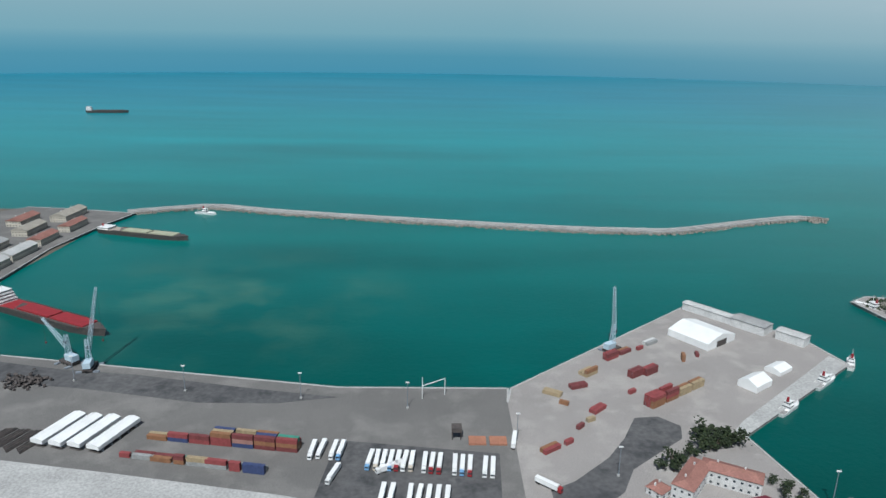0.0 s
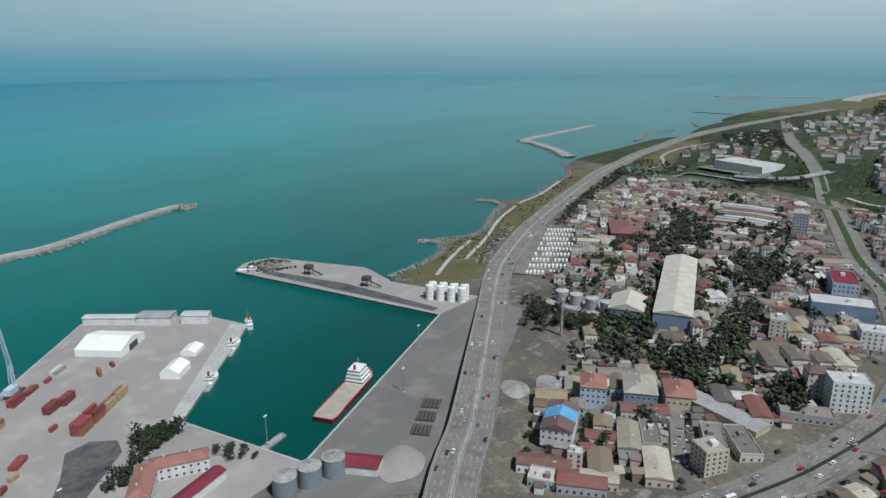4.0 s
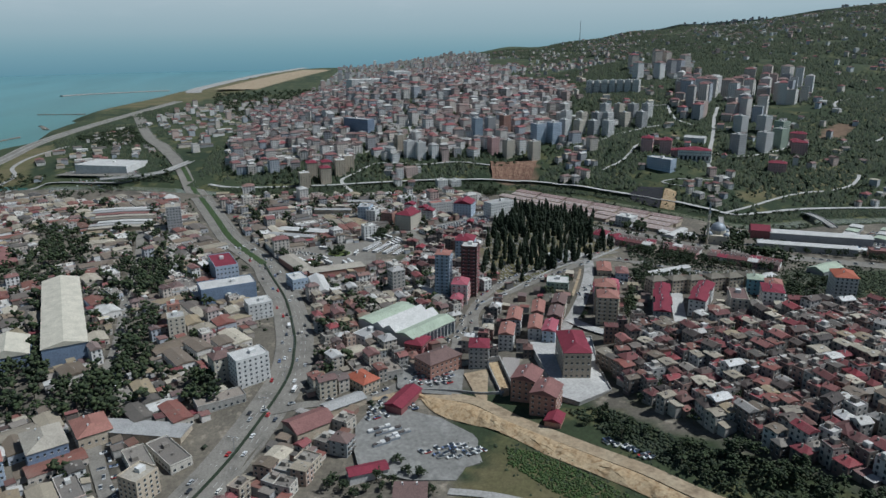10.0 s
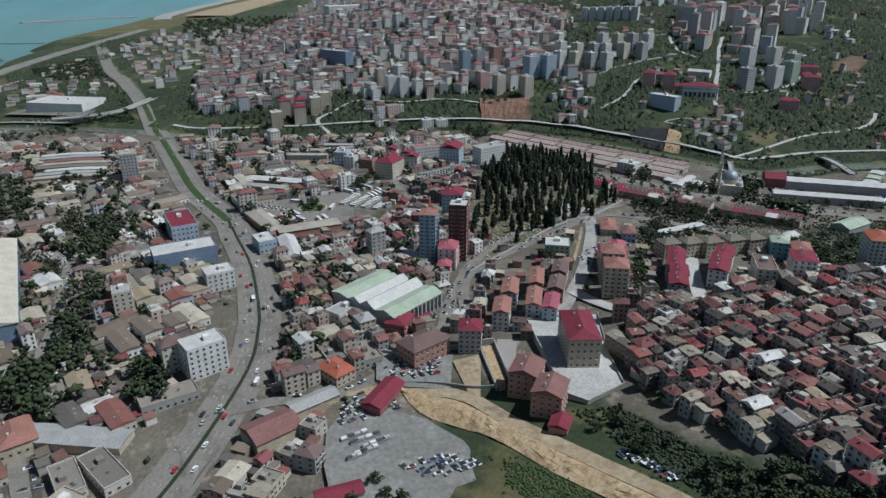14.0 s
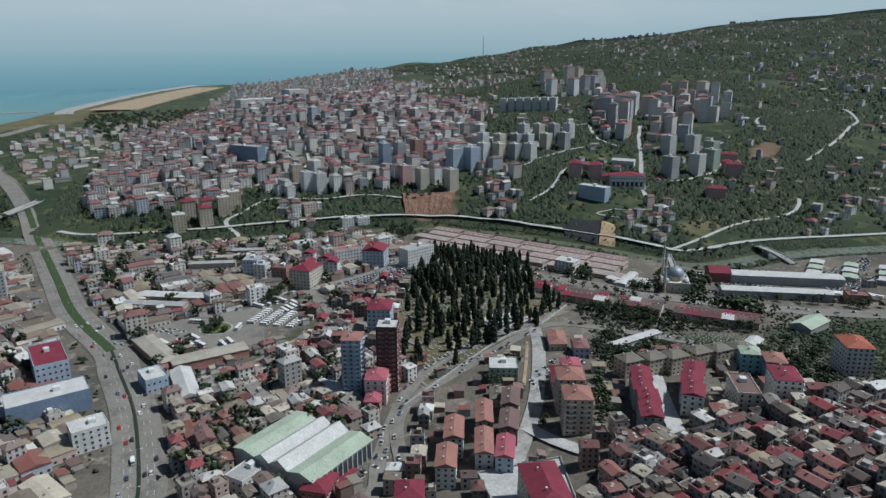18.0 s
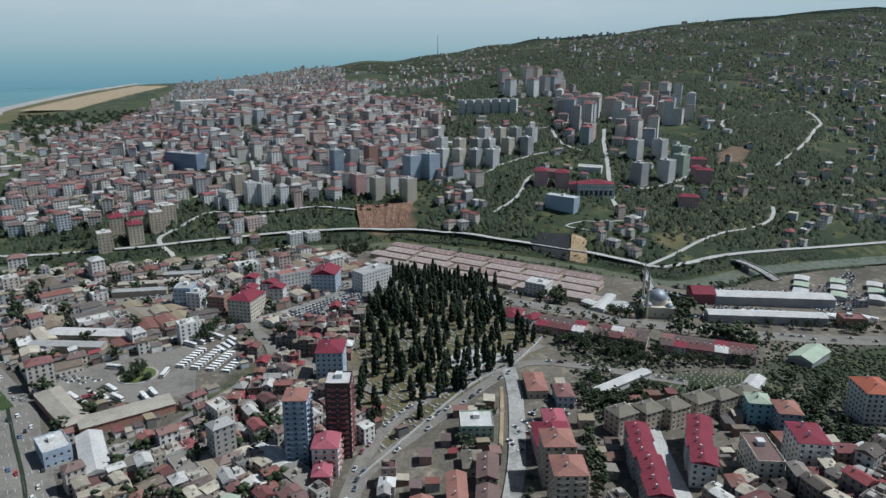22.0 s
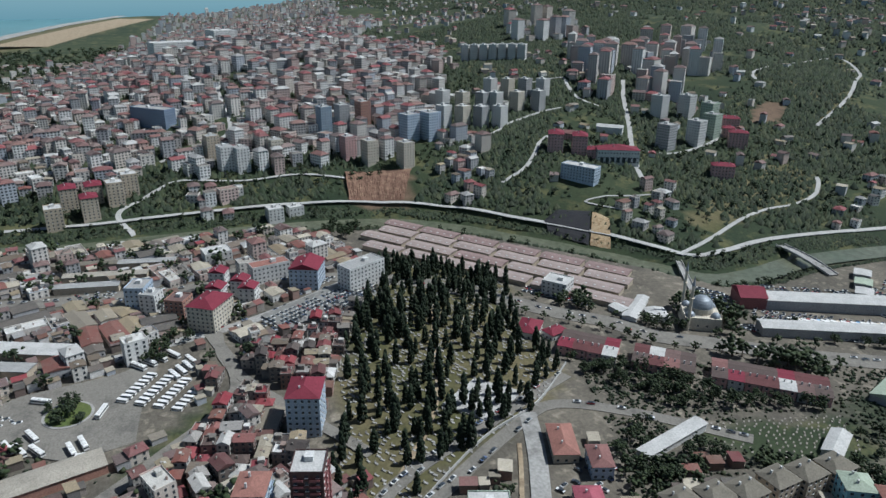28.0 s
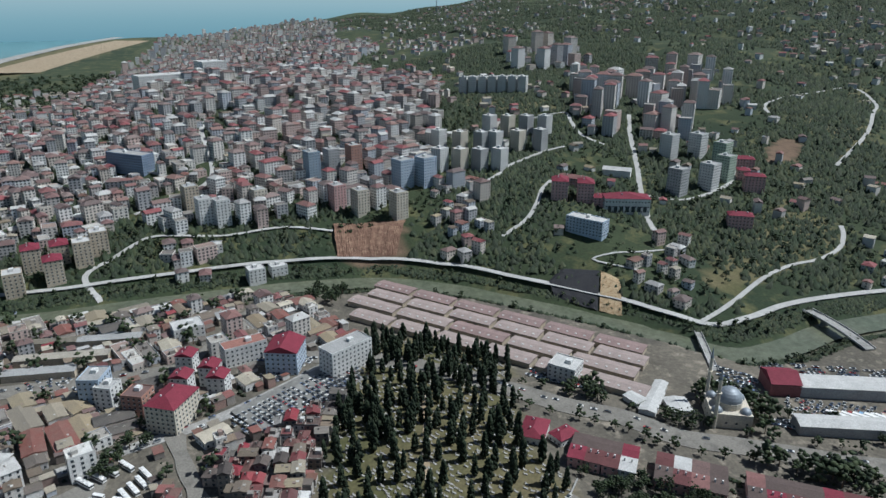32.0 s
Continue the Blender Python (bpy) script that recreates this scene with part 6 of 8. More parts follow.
# red-roofed slope
fill([(400, -178), (440, -235), (430, -330), (420, -450), (300, -520), (60, -480), (60, -340), (170, -265), (300, -195), (345, -178)], 8.6, 0.2, (("hill", 9), ("low", 0.35)), 5, joined=mass, near=NEAR_2, skip=0.02, least=0.74, old=True, jitter=0.32, turn=0.12)
fill([(560, -560), (640, -600), (640, -900), (460, -800), (440, -460)], 17, -0.3, (("low", 4), ("mid", 2)), 6, joined=mass, skip=0.4)
fill([(800, -30), (980, 30), (1000, 160), (880, 140)], 20, 0.1, (("shed", 6),), 66, joined=mass, skip=0.2)
hut_kinds = []
for k in range(12):
    rh = random.Random(500 + k)
    w_, d_, h_, p_ = rh.uniform(4.5, 9), rh.uniform(3.6, 6.5), rh.uniform(2.6, 5.5), rh.uniform(0.1, 1.0)
    hut = Mesh().box(0, 0, -3, w_, d_, h_ + 3)
    top_ = Mesh()
    top_.add([(-w_ / 2 - 0.3, -d_ / 2 - 0.3, h_), (w_ / 2 + 0.3, -d_ / 2 - 0.3, h_), (w_ / 2 + 0.3, d_ / 2 + 0.3, h_ + p_), (-w_ / 2 - 0.3, d_ / 2 + 0.3, h_ + p_), (-w_ / 2 - 0.3, -d_ / 2 - 0.3, h_ + 0.2), (w_ / 2 + 0.3, -d_ / 2 - 0.3, h_ + 0.2), (w_ / 2 + 0.3, d_ / 2 + 0.3, h_ + p_ + 0.2), (-w_ / 2 - 0.3, d_ / 2 + 0.3, h_ + p_ + 0.2)], [(0, 1, 5, 4), (1, 2, 6, 5), (2, 3, 7, 6), (3, 0, 4, 7), (4, 5, 6, 7), (0, 3, 2, 1)])
    hut_kinds.append((w_, d_, hut, top_))


def huts(poly, n_, angle, seed, old=False):
    """Lean-tos, sheds and outbuildings in the gaps that are left."""
    rh = random.Random(seed)
    xs, ys = [p[0] for p in poly], [p[1] for p in poly]
    px = np.array([rh.uniform(min(xs), max(xs)) for _ in range(n_)])
    py = np.array([rh.uniform(min(ys), max(ys)) for _ in range(n_)])
    for x, y, ok in zip(px, py, inside(poly, px, py)):
        w_, d_, hut, top_ = rh.choice(hut_kinds)
        a = angle + rh.choice((0, 1.571, 3.142, 4.712)) + rh.gauss(0, 0.05)
        if not ok or not is_free(x, y, w_, d_, a, 0.88):
            continue
        take_box(x, y, w_ + 0.4, d_ + 0.4, a)
        z, k_ = hz(x, y), rh.uniform(0.8, 1.3)
        mass.put(hut, x, y, z, a, 1, 1, k_, 5 if old or rh.random() < 0.4 else 0)
        mass.put(top_, x, y, z, a, 1, 1, k_, rh.choice((3, 3, 3, 6, 1)))
        count["huts"] += 1


huts([(255, 150), (330, 95), (420, 60), (500, 50), (640, 75), (760, 120), (900, 165), (1010, 205), (1010, 330), (900, 400), (760, 360), (660, 300), (560, 270), (440, 220), (330, 195)], 9000, A1 + 0.1, 301)
huts([(235, 110), (330, 40), (390, 20), (398, -20), (345, -10), (310, 20), (235, -30), (130, 40)], 2600, -0.55, 302)
huts([(405, 8), (520, 8), (620, 22), (600, -130), (570, -170), (470, -105), (420, -60)], 3400, 0.35, 303, True)
huts([(425, -110), (530, -130), (590, -200), (590, -240), (540, -300), (500, -350), (430, -340)], 260, -0.35, 304, True)
huts([(600, -125), (660, -150), (700, -160), (760, -190), (790, -235), (740, -150), (690, -112), (620, -60)], 1400, -0.35, 305, True)
huts(CLUSTER, 2600, -0.4, 311, True)
huts([(620, 30), (760, 80), (1000, 160), (990, 0), (975, -170), (890, -225), (800, -220), (690, -150), (600, -120)], 4500, 0.3, 306)
huts([(400, -178), (440, -235), (430, -330), (420, -450), (300, -520), (60, -480), (60, -340), (170, -265), (300, -195), (345, -178)], 6500, 0.2, 307, True)
huts([(560, 275), (660, 305), (760, 365), (900, 405), (1010, 335), (1075, 400), (1080, 480), (900, 462), (717, 415), (600, 372), (545, 340)], 2200, A1, 308)
thing("town_houses", mass, FAR_MATS, "crowded town houses and workshops with red-brown and grey roofs", "houses", kind="stuff")
# the town on the far slope
far = Mesh()
for poly, step, ang, styles, seed, skip_ in (
    ([(1560, 150), (1640, -40), (1600, -200), (1068, -200), (1068, -101), (1120, -75), (1080, -3), (1090, 45), (1110, 140), (1350, 170)], 14.5, 0.3, (("low", 4), ("apt", 3)), 7, 0.1),
    ([(1600, -200), (1661, -409), (1700, -600), (1367, -498), (1150, -400), (1066, -325), (1078, -255), (1068, -200)], 17, 0.4, (("apt", 6), ("low", 1)), 71, 0.12),
    ([(1920, 180), (1809, -17), (1861, -213), (1661, -409), (1600, -200), (1640, -40), (1560, 150)], 19, 0.3, (("apt", 2), ("low", 4)), 72, 0.3),
    ([(1466, -777), (1417, -837), (1155, -666), (1166, -608)], 27, 0.75, (("tall", 3), ("apt", 1)), 82, 0.1),
    ([(1451, -884), (1471, -971), (1395, -1059), (1204, -901), (1263, -763)], 33, 0.75, (("tall", 5), ("apt", 1)), 83, 0.1),
    ([(1234, -757), (1215, -823), (1118, -760), (1146, -700)], 25, 0.75, (("tall", 2), ("apt", 2)), 84, 0.1),
    ([(1600, -722), (1547, -861), (1711, -963), (1768, -803)], 34, 0.3, (("tall", 2), ("apt", 3)), 85, 0.2),
    ([(1093, -385), (1090, -435), (959, -391), (922, -369), (952, -338), (1020, -345)], 15, 0.3, (("low", 5), ("hill", 3), ("apt", 1)), 86, 0.3),
    ([(1065, -96), (1050, -144), (998, -138), (1007, -89)], 12.5, 0.1, (("low", 5), ("apt", 1)), 77, 0.1),
    ([(914, -514), (892, -577), (800, -496), (800, -466), (847, -468)], 15.5, 0.3, (("hill", 5), ("low", 3)), 78, 0.3),
    ([(780, -581), (795, -621), (815, -730), (870, -804), (840, -830), (775, -700)], 19, 0.2, (("low", 5), ("hill", 3)), 79, 0.3),
    ([(790, -800), (850, -830), (840, -1000), (760, -1000)], 20, 0.1, (("low", 4), ("apt", 1)), 80, 0.35),
):
    fill(poly, step, ang, styles, seed, joined=far, fine=False, skip=skip_, least=0.72, turn=0.15, jitter=0.3)
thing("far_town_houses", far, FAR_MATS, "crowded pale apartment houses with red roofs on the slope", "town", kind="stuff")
far = Mesh()
fill([(1650, 120), (1800, -60), (1700, -420), (2400, -700), (3000, -700), (3100, -120), (2300, 60)], 20, 0.2, (("apt", 4), ("low", 4)), 8, joined=far, fine=False, skip=0.3, panes=False)
fill([(1240, 250), (1450, 320), (1900, 440), (2300, 380), (2300, 80), (1650, 140), (1400, 190)], 34, 0.3, (("shed", 3), ("mid", 1)), 88, joined=far, fine=False, skip=0.3, panes=False)
fill([(1100, 300), (1180, 440), (1330, 500), (1560, 520), (1800, 470), (1500, 350), (1250, 270)], 30, 0.3, (("shed", 4), ("low", 1)), 89, joined=far, fine=False, skip=0.45, panes=False)
fill([(2300, 60), (3100, -120), (3000, -700), (3900, -900), (4550, -1000), (4550, -120), (3500, -60)], 36, 0.1, (("mid", 4), ("low", 3), ("tall", 0.3)), 9, joined=far, fine=False, skip=0.3, panes=False)
fill([(1500, -640), (2400, -720), (4300, -1100), (3700, -2300), (2200, -2900), (1300, -2000), (1250, -1100)], 105, 0.4, (("low", 4), ("hill", 2)), 10, joined=far, fine=False, skip=0.35, jitter=0.5, panes=False)
fill([(800, -700), (1150, -700), (1250, -1100), (1300, -2000), (900, -1800)], 62, 0.4, (("low", 4), ("hill", 2)), 11, joined=far, fine=False, skip=0.5, jitter=0.5, panes=False)
rd = random.Random(77)
for _ in range(5200):
    x, y = rd.uniform(800, 4300), rd.uniform(-3000, -250)
    lump = math.sin(x / 170 + 2 * math.sin(y / 230)) + math.sin(y / 140 + 1.5 * math.sin(x / 310)) + rd.gauss(0, 0.7)
    if lump < 0.35 or x < interp(RIVER, np.array([y]), 1, 0)[0] + 60 or not is_free(x, y, 12, 12, 0, 0.9):
        continue
    z, a, w_, d_, h_ = hz(x, y), rd.uniform(0, 3.1), rd.uniform(8, 13), rd.uniform(7, 10), rd.choice((4, 6, 6, 9, 12))
    far.put(Mesh().box(0, 0, -3, w_, d_, h_ + 3), x, y, z, a, 1, 1, 1, 0)
    far.put(Mesh().gable(0, 0, h_, w_ + 1, d_ + 1, 2.0), x, y, z, a, 1, 1, 1, rd.choice((1, 1, 3)))
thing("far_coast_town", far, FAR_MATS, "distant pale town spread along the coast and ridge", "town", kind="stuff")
print("houses", dict(count))

# ---------------------------------------------------------------- trees and scrub


def clumps(name, pts, size, ma, parent=None, label="", category="", flat=0.75, seed=0, low=False):
    """Many small irregular leafy clumps as one mesh."""
    g = np.random.default_rng(seed)
    n = len(pts)
    o = np.array([(1, 0, 0), (0, 1, 0), (-1, 0, 0), (0, -1, 0), (0, 0, 1), (0, 0, -1)], float)
    v = o[None] * g.uniform(0.55, 1.25, (n, 6, 1)) + g.normal(0, 0.16, (n, 6, 3))
    a = g.uniform(0, 6.28, n)
    c, s = np.cos(a)[:, None], np.sin(a)[:, None]
    v = np.stack([v[..., 0] * c - v[..., 1] * s, v[..., 0] * s + v[..., 1] * c, v[..., 2] * flat], -1) * np.asarray(size)[:, None, None] + np.asarray(pts)[:, None]
    f = np.array([(0, 1, 4), (1, 2, 4), (2, 3, 4), (3, 0, 4), (1, 0, 5), (2, 1, 5), (3, 2, 5), (0, 3, 5)])
    if low:  # far off: only the upper faces
        f = f[:4]
        v[:, :4, 2] -= 0.45 * np.asarray(size)[:, None]
    fi = (f[None] + 6 * np.arange(n)[:, None, None]).reshape(-1)
    me = bpy.data.meshes.new(name)
    me.vertices.add(6 * n)
    me.vertices.foreach_set("co", v.ravel())
    me.loops.add(len(fi))
    me.loops.foreach_set("vertex_index", fi.astype(np.int32))
    me.polygons.add(len(f) * n)
    me.polygons.foreach_set("loop_start", np.arange(0, 3 * len(f) * n, 3, dtype=np.int32))
    me.update(calc_edges=True)
    me.materials.append(ma)
    return me


def tree_kinds():
    out = {"leafy": [], "cypress": []}
    for k in range(5):
        g = np.random.default_rng(50 + k)
        h = g.uniform(8, 12)
        trunk = Mesh().tube((0, 0, -1), (0.2, 0.1, h * 0.5), 0.32, 0.2, 7)
        for _ in range(4):
            a = g.uniform(0, 6.28)
            trunk.tube((0.1, 0.05, h * g.uniform(0.25, 0.4)), (math.cos(a) * h * 0.25, math.sin(a) * h * 0.25, h * g.uniform(0.55, 0.75)), 0.16, 0.06, 5)
        lobes = g.normal(0, 1, (5, 3)) * (h * 0.16, h * 0.16, h * 0.1) + (0, 0, h * 0.62)
        p = np.concatenate([l + g.normal(0, 1, (25, 3)) * (h * 0.12, h * 0.12, h * 0.1) for l in lobes])
        out["leafy"].append((trunk.data("trunk", M_BARK), clumps("crown", p, g.uniform(0.5, 1.1, len(p)), M_LEAF, seed=k)))
    for k in range(5):
        g = np.random.default_rng(80 + k)
        h = g.uniform(11, 16)
        trunk = Mesh().tube((0, 0, -1), (0, 0, h * 0.6), 0.25, 0.1, 6)
        z = g.uniform(0.06, 1, 110)
        r = h * 0.165 * np.sqrt(np.clip((1 - z) * 1.25, 0.02, 1)) * np.minimum(1, 0.45 + z * 3)
        a = g.uniform(0, 6.28, 110)
        q = np.sqrt(g.uniform(0.1, 1, 110))
        p = np.stack([np.cos(a) * r * q, np.sin(a) * r * q, z * h], -1)
        out["cypress"].append((trunk.data("trunk", M_BARK), clumps("crown", p, g.uniform(0.65, 1.1, 110), M_CYPRESS, flat=1.9, seed=20 + k)))
    return out


TREES = tree_kinds()
LABEL_T = {"leafy": ("broadleaf_tree", "dark green broadleaf tree with a loose rounded crown", "tree"), "cypress": ("cypress", "tall dark narrow cypress tree", "cypress")}


def tree(style, x, y, s, r, group="trees"):
    trunk, crown = TREES[style][r.randrange(5)]
    n, lab, cat = LABEL_T[style]
    ob = thing(n, trunk, None, lab, cat, group)
    zg = max(hz(x, y), 2.5) if y > 240 and x < 480 else hz(x, y)
    ob.matrix_world = Matrix.Translation((x, y, zg)) @ Matrix.Rotation(r.uniform(0, 6.28), 4, "Z") @ Matrix.Diagonal((s * r.uniform(0.85, 1.15), s, s * r.uniform(0.85, 1.2), 1))
    part("crown", crown, None, ob)


def scatter(poly, n, r, gap, free=True):
    xs, ys = [p[0] for p in poly], [p[1] for p in poly]
    gg = np.random.default_rng(r.randrange(1 << 30))
    cx, cy = gg.uniform(min(xs), max(xs), n * 120), gg.uniform(min(ys), max(ys), n * 120)
    k = inside(poly, cx, cy)
    out = []
    grid = {}
    for x, y in zip(cx[k].tolist(), cy[k].tolist()):
        p, q = int(x // gap), int(y // gap)
        if any((x - a) ** 2 + (y - b) ** 2 < gap * gap for i in (-1, 0, 1) for j in (-1, 0, 1) for a, b in grid.get((p + i, q + j), ())):
            continue
        if free and not is_free(x, y, 3, 3, 0):
            continue
        out.append((x, y))
        grid.setdefault((p, q), []).append((x, y))
        if len(out) >= n:
            break
    return out


r = random.Random(11)
CEMETERY = [(842, -238), (832, -272), (774, -318), (684, -280), (640, -290), (604, -256), (588, -216), (545, -142), (600, -138), (640, -158), (676, -160), (770, -200)]
for x, y in scatter(CEMETERY, 235, r, 5.0, False):
    dense = 1.0 if x > 660 else 0.9
    tree("cypress", x, y, dense * r.uniform(0.75, 1.2), r, "cypresses of the burial ground")
take_poly(CEMETERY)
more, wide = [], []
gg_ = np.random.default_rng(44)
for x, y in scatter([(842, -238), (832, -272), (774, -318), (684, -280), (700, -262), (690, -190), (700, -172), (770, -200)], 64, r, 5.2, False):
    hh = gg_.uniform(9, 15)
    zz = gg_.uniform(0.06, 1, 46)
    rr_ = hh * 0.15 * np.sqrt(np.clip((1 - zz) * 1.25, 0.02, 1)) * gg_.uniform(0.4, 1, 46)
    aa = gg_.uniform(0, 6.28, 46)
    more.append(np.stack([x + np.cos(aa) * rr_, y + np.sin(aa) * rr_, hz(x, y) + zz * hh], -1))
    wide.append(gg_.uniform(0.8, 1.4, 46))
tagged(new("cypress_thicket", clumps("cypress_thicket", np.concatenate(more), np.concatenate(wide), M_CYPRESS, flat=1.8, seed=45)), "close-set dark cypresses crowding the burial ground", "cypresses", kind="stuff")
graves = Mesh()
for x, y in scatter(CEMETERY, 1300, r, 2.2, False):
    a = 0.6 + r.gauss(0, 0.15)
    z = hz(x, y)
    graves.box(x, y, z - 0.3, 2.2, 1.1, 0.75, a)
    graves.box(x + 1.0 * math.cos(a), y + 1.0 * math.sin(a), z - 0.3, 0.2, 0.9, 1.6, a)
thing("gravestones", graves, M_CONC, "pale stone graves crowded among the cypresses", "graves", kind="stuff")
thing("burial_ground", strip([(560, -150), (620, -200), (700, -230), (790, -260)], 3.2, 0.25, 0.3, 6), M_SAND, "earth path through the burial ground", "path", kind="structure")
wall_line = [(525, -122), (560, -172), (588, -214), (606, -254), (640, -292)]
thing("burial_wall", strip(wall_line, 0.5, 1.6, 2.6, 6), M_CONC_L, "low pale stone boundary wall", "wall", kind="structure")
sq = thing("stone_square", Mesh().prism([(600, -222), (622, -205), (640, -232), (618, -252)], 15, hz(618, -228) + 0.5), M_CONC_L, "pale paved memorial square", "square", kind="structure")
CEM_2 = [(575, -309), (561, -324), (544, -404), (513, -384), (522, -335)]
g2 = Mesh()
for x, y in scatter(CEM_2, 170, r, 3.0):
    g2.box(x, y, hz(x, y) - 0.3, 1.8, 0.8, 0.7, -0.9 + r.gauss(0, 0.1))
thing("gravestones", g2, M_ROCK, "grey graves in rows on a grassy slope", "graves", kind="stuff")
take_poly(CEM_2)
LEAFY = [
    ([(655, -300), (560, -412), (548, -402), (580, -318), (632, -292)], 44, 4.5, 0.85),
    ([(575, -300), (530, -320), (505, -300), (540, -262), (560, -270)], 22, 5, 0.8),
    ([(480, -150), (520, -205), (505, -240), (470, -190)], 10, 6, 0.6),
    ([(476, 345), (440, 262), (470, 246), (500, 300)], 20, 6, 0.9),
    ([(465, 262), (450, 205), (480, 190), (500, 232)], 20, 5.5, 0.9),
    ([(560, 300), (690, 330), (700, 300), (560, 265)], 20, 7, 1.0),
    ([(520, 158), (640, 190), (645, 172), (525, 148)], 12, 6, 0.85),
    ([(160, 352), (124, 326), (130, 320), (150, 340), (178, 348), (178, 352), (168, 366), (153, 362)], 30, 3.6, 0.8),
    ([(172, 318), (192, 286), (198, 290), (182, 322)], 7, 4, 0.6),
    ([(300, -190), (170, -262), (140, -250), (240, -190), (300, -165)], 20, 5, 0.9),
    ([(335, -140), (345, -155), (310, -172), (300, -160)], 10, 5, 0.6),
    ([(320, 0), (300, -20), (270, -30), (300, -60), (330, -40)], 16, 6, 0.7),
    ([(712, -6), (690, -6), (688, -30), (710, -28)], 8, 5, 0.8),
    ([(760, -85), (735, -60), (745, -50), (770, -75)], 6, 6, 1.0),
    ([(690, -330), (640, -400), (652, -410), (704, -345)], 14, 7, 0.9),
    ([(640, -440), (560, -560), (570, -570), (655, -450)], 16, 8, 0.85),
    ([(540, -420), (480, -420), (440, -350), (510, -345)], 16, 6, 0.9),
    ([(930, -205), (915, -225), (935, -240), (950, -225)], 9, 5, 1.0),
    ([(620, 50), (700, 150), (560, 150), (480, 110)], 18, 12, 0.7),
    ([(800, 250), (980, 330), (900, 390), (780, 300)], 16, 12, 0.8),
    ([(655, 75), (860, 120), (840, 40), (660, 10)], 18, 16, 0.7),
    ([(560, 395), (900, 510), (890, 535), (550, 415)], 12, 14, 0.35),
    ([(395, 130), (300, 190), (280, 170), (370, 110)], 10, 10, 0.7),
]
for poly, n, gap, s in LEAFY:
    for x, y in scatter(poly, n, r, gap, poly[0] not in ((160, 352), (172, 318), (712, -6), (760, -85), (335, -132))):
        tree("leafy", x, y, s * r.uniform(0.75, 1.2), r)

g = np.random.default_rng(5)


def cover(name, poly, n, lo, hi, seed, thin=0.0, lift=0.35):
    xs, ys = [p[0] for p in poly], [p[1] for p in poly]
    gg = np.random.default_rng(seed)
    x, y = gg.uniform(min(xs), max(xs), n), gg.uniform(min(ys), max(ys), n)
    if name == "river_scrub":  # a narrow band: spread along it
        k = gg.uniform(-700, 190, n)
        off_ = np.where(gg.uniform(0, 1, n) < 0.4, gg.uniform(-60, -46, n), gg.uniform(-18, 5, n))
        x, y = interp(RIVER, k, 1, 0) + off_, k
    k = inside(poly, x, y)
    patch = np.sin(x / 47 + 2 * np.sin(y / 61)) + np.sin(y / 39 + 1.7 * np.sin(x / 83)) + gg.normal(0, 0.5, n)
    k &= patch > thin
    p, q = np.round((x - X0) / CELL).astype(int), np.round((y - Y0) / CELL).astype(int)
    on = (p >= 0) & (p < NX) & (q >= 0) & (q < NY)
    k &= ~(on & taken[np.clip(p, 0, NX - 1), np.clip(q, 0, NY - 1)])
    for s_ in SOIL_PATCHES:
        k &= ~inside(s_, x, y)
    x, y = x[k], y[k]
    size = gg.uniform(lo, hi, len(x))
    z = height(x, y)
    ok = z > 2
    return np.stack([x, y, z + size * lift], -1)[ok], size[ok]


for name, args, lab in (
    ("slope_scrub", ([(x + 17, y) for x, y in RIVER[2:18]] + [(1300, -1200), (1900, -1000), (1800, 150), (1300, 190)], 110000, 1.6, 4.4, 1, -0.7), "dense green bushes and hazel on the far slope"),
    ("river_scrub", ([(x + 5, y) for x, y in RIVER[2:17]] + [(x - 58, y) for x, y in RIVER[2:17][::-1]], 15000, 0.9, 2.5, 2, -1.3), "green bushes along the river bank"),
    ("bank_scrub", ([(345, -70), (300, -62), (100, -140), (60, -300), (180, -240), (250, -195), (300, -152)], 24000, 0.4, 1.3, 3, -0.2), "rough grass and bushes on the earth bank"),
    ("ridge_woods", ([(1250, -1000), (1900, -900), (4500, -900), (4200, -2200), (2600, -3600), (800, -3600), (700, -900), (800, -740)], 190000, 2.6, 6.0, 4, -0.8), "dark green woods on the distant hills"),
    ("coast_woods", ([(1700, 150), (2300, 100), (3100, -100), (2400, -700), (1700, -500)], 26000, 2.5, 5, 6, -0.2), "dark green trees between distant houses"),
    ("plain_scrub", ([(1130, 200), (1260, 420), (1600, 560), (2200, 500), (2300, 400), (1500, 320)], 16000, 1.5, 4.5, 7, -0.3), "trees and bushes on the flat land by the sea"),
    ("park_shrubs", ([(480, 440), (600, 480), (930, 555), (1100, 590), (900, 518), (700, 460), (520, 385)], 5000, 0.5, 1.8, 8, 0.2), "small bushes on the dry shore park"),
    ("town_bushes", ([(300, 180), (700, 330), (1000, 300), (1000, -150), (800, -200), (560, -140), (300, -40)], 9000, 0.8, 2.4, 9, 0.7), "scattered trees between the workshops"),
    ("yard_bushes", ([(430, -230), (640, -300), (560, -560), (420, -460)], 15000, 0.5, 1.7, 10, -0.4), "bushes between the housing blocks"),
    ("hill_bushes", ([(420, -190), (430, -440), (60, -480), (60, -330), (300, -195)], 16000, 0.6, 1.9, 12, -0.8), "bushes between red-roofed houses"),
):
    p, size = cover(name, *args)
    ob = new(name, clumps(name, p, size, M_SCRUB, seed=len(p), flat=1.15 if name in ("slope_scrub", "ridge_woods", "coast_woods") else 0.75, low=name in ("ridge_woods", "coast_woods", "slope_scrub", "plain_scrub", "bank_scrub", "hill_bushes", "river_scrub")))
    tagged(ob, lab, "bushes", kind="stuff")


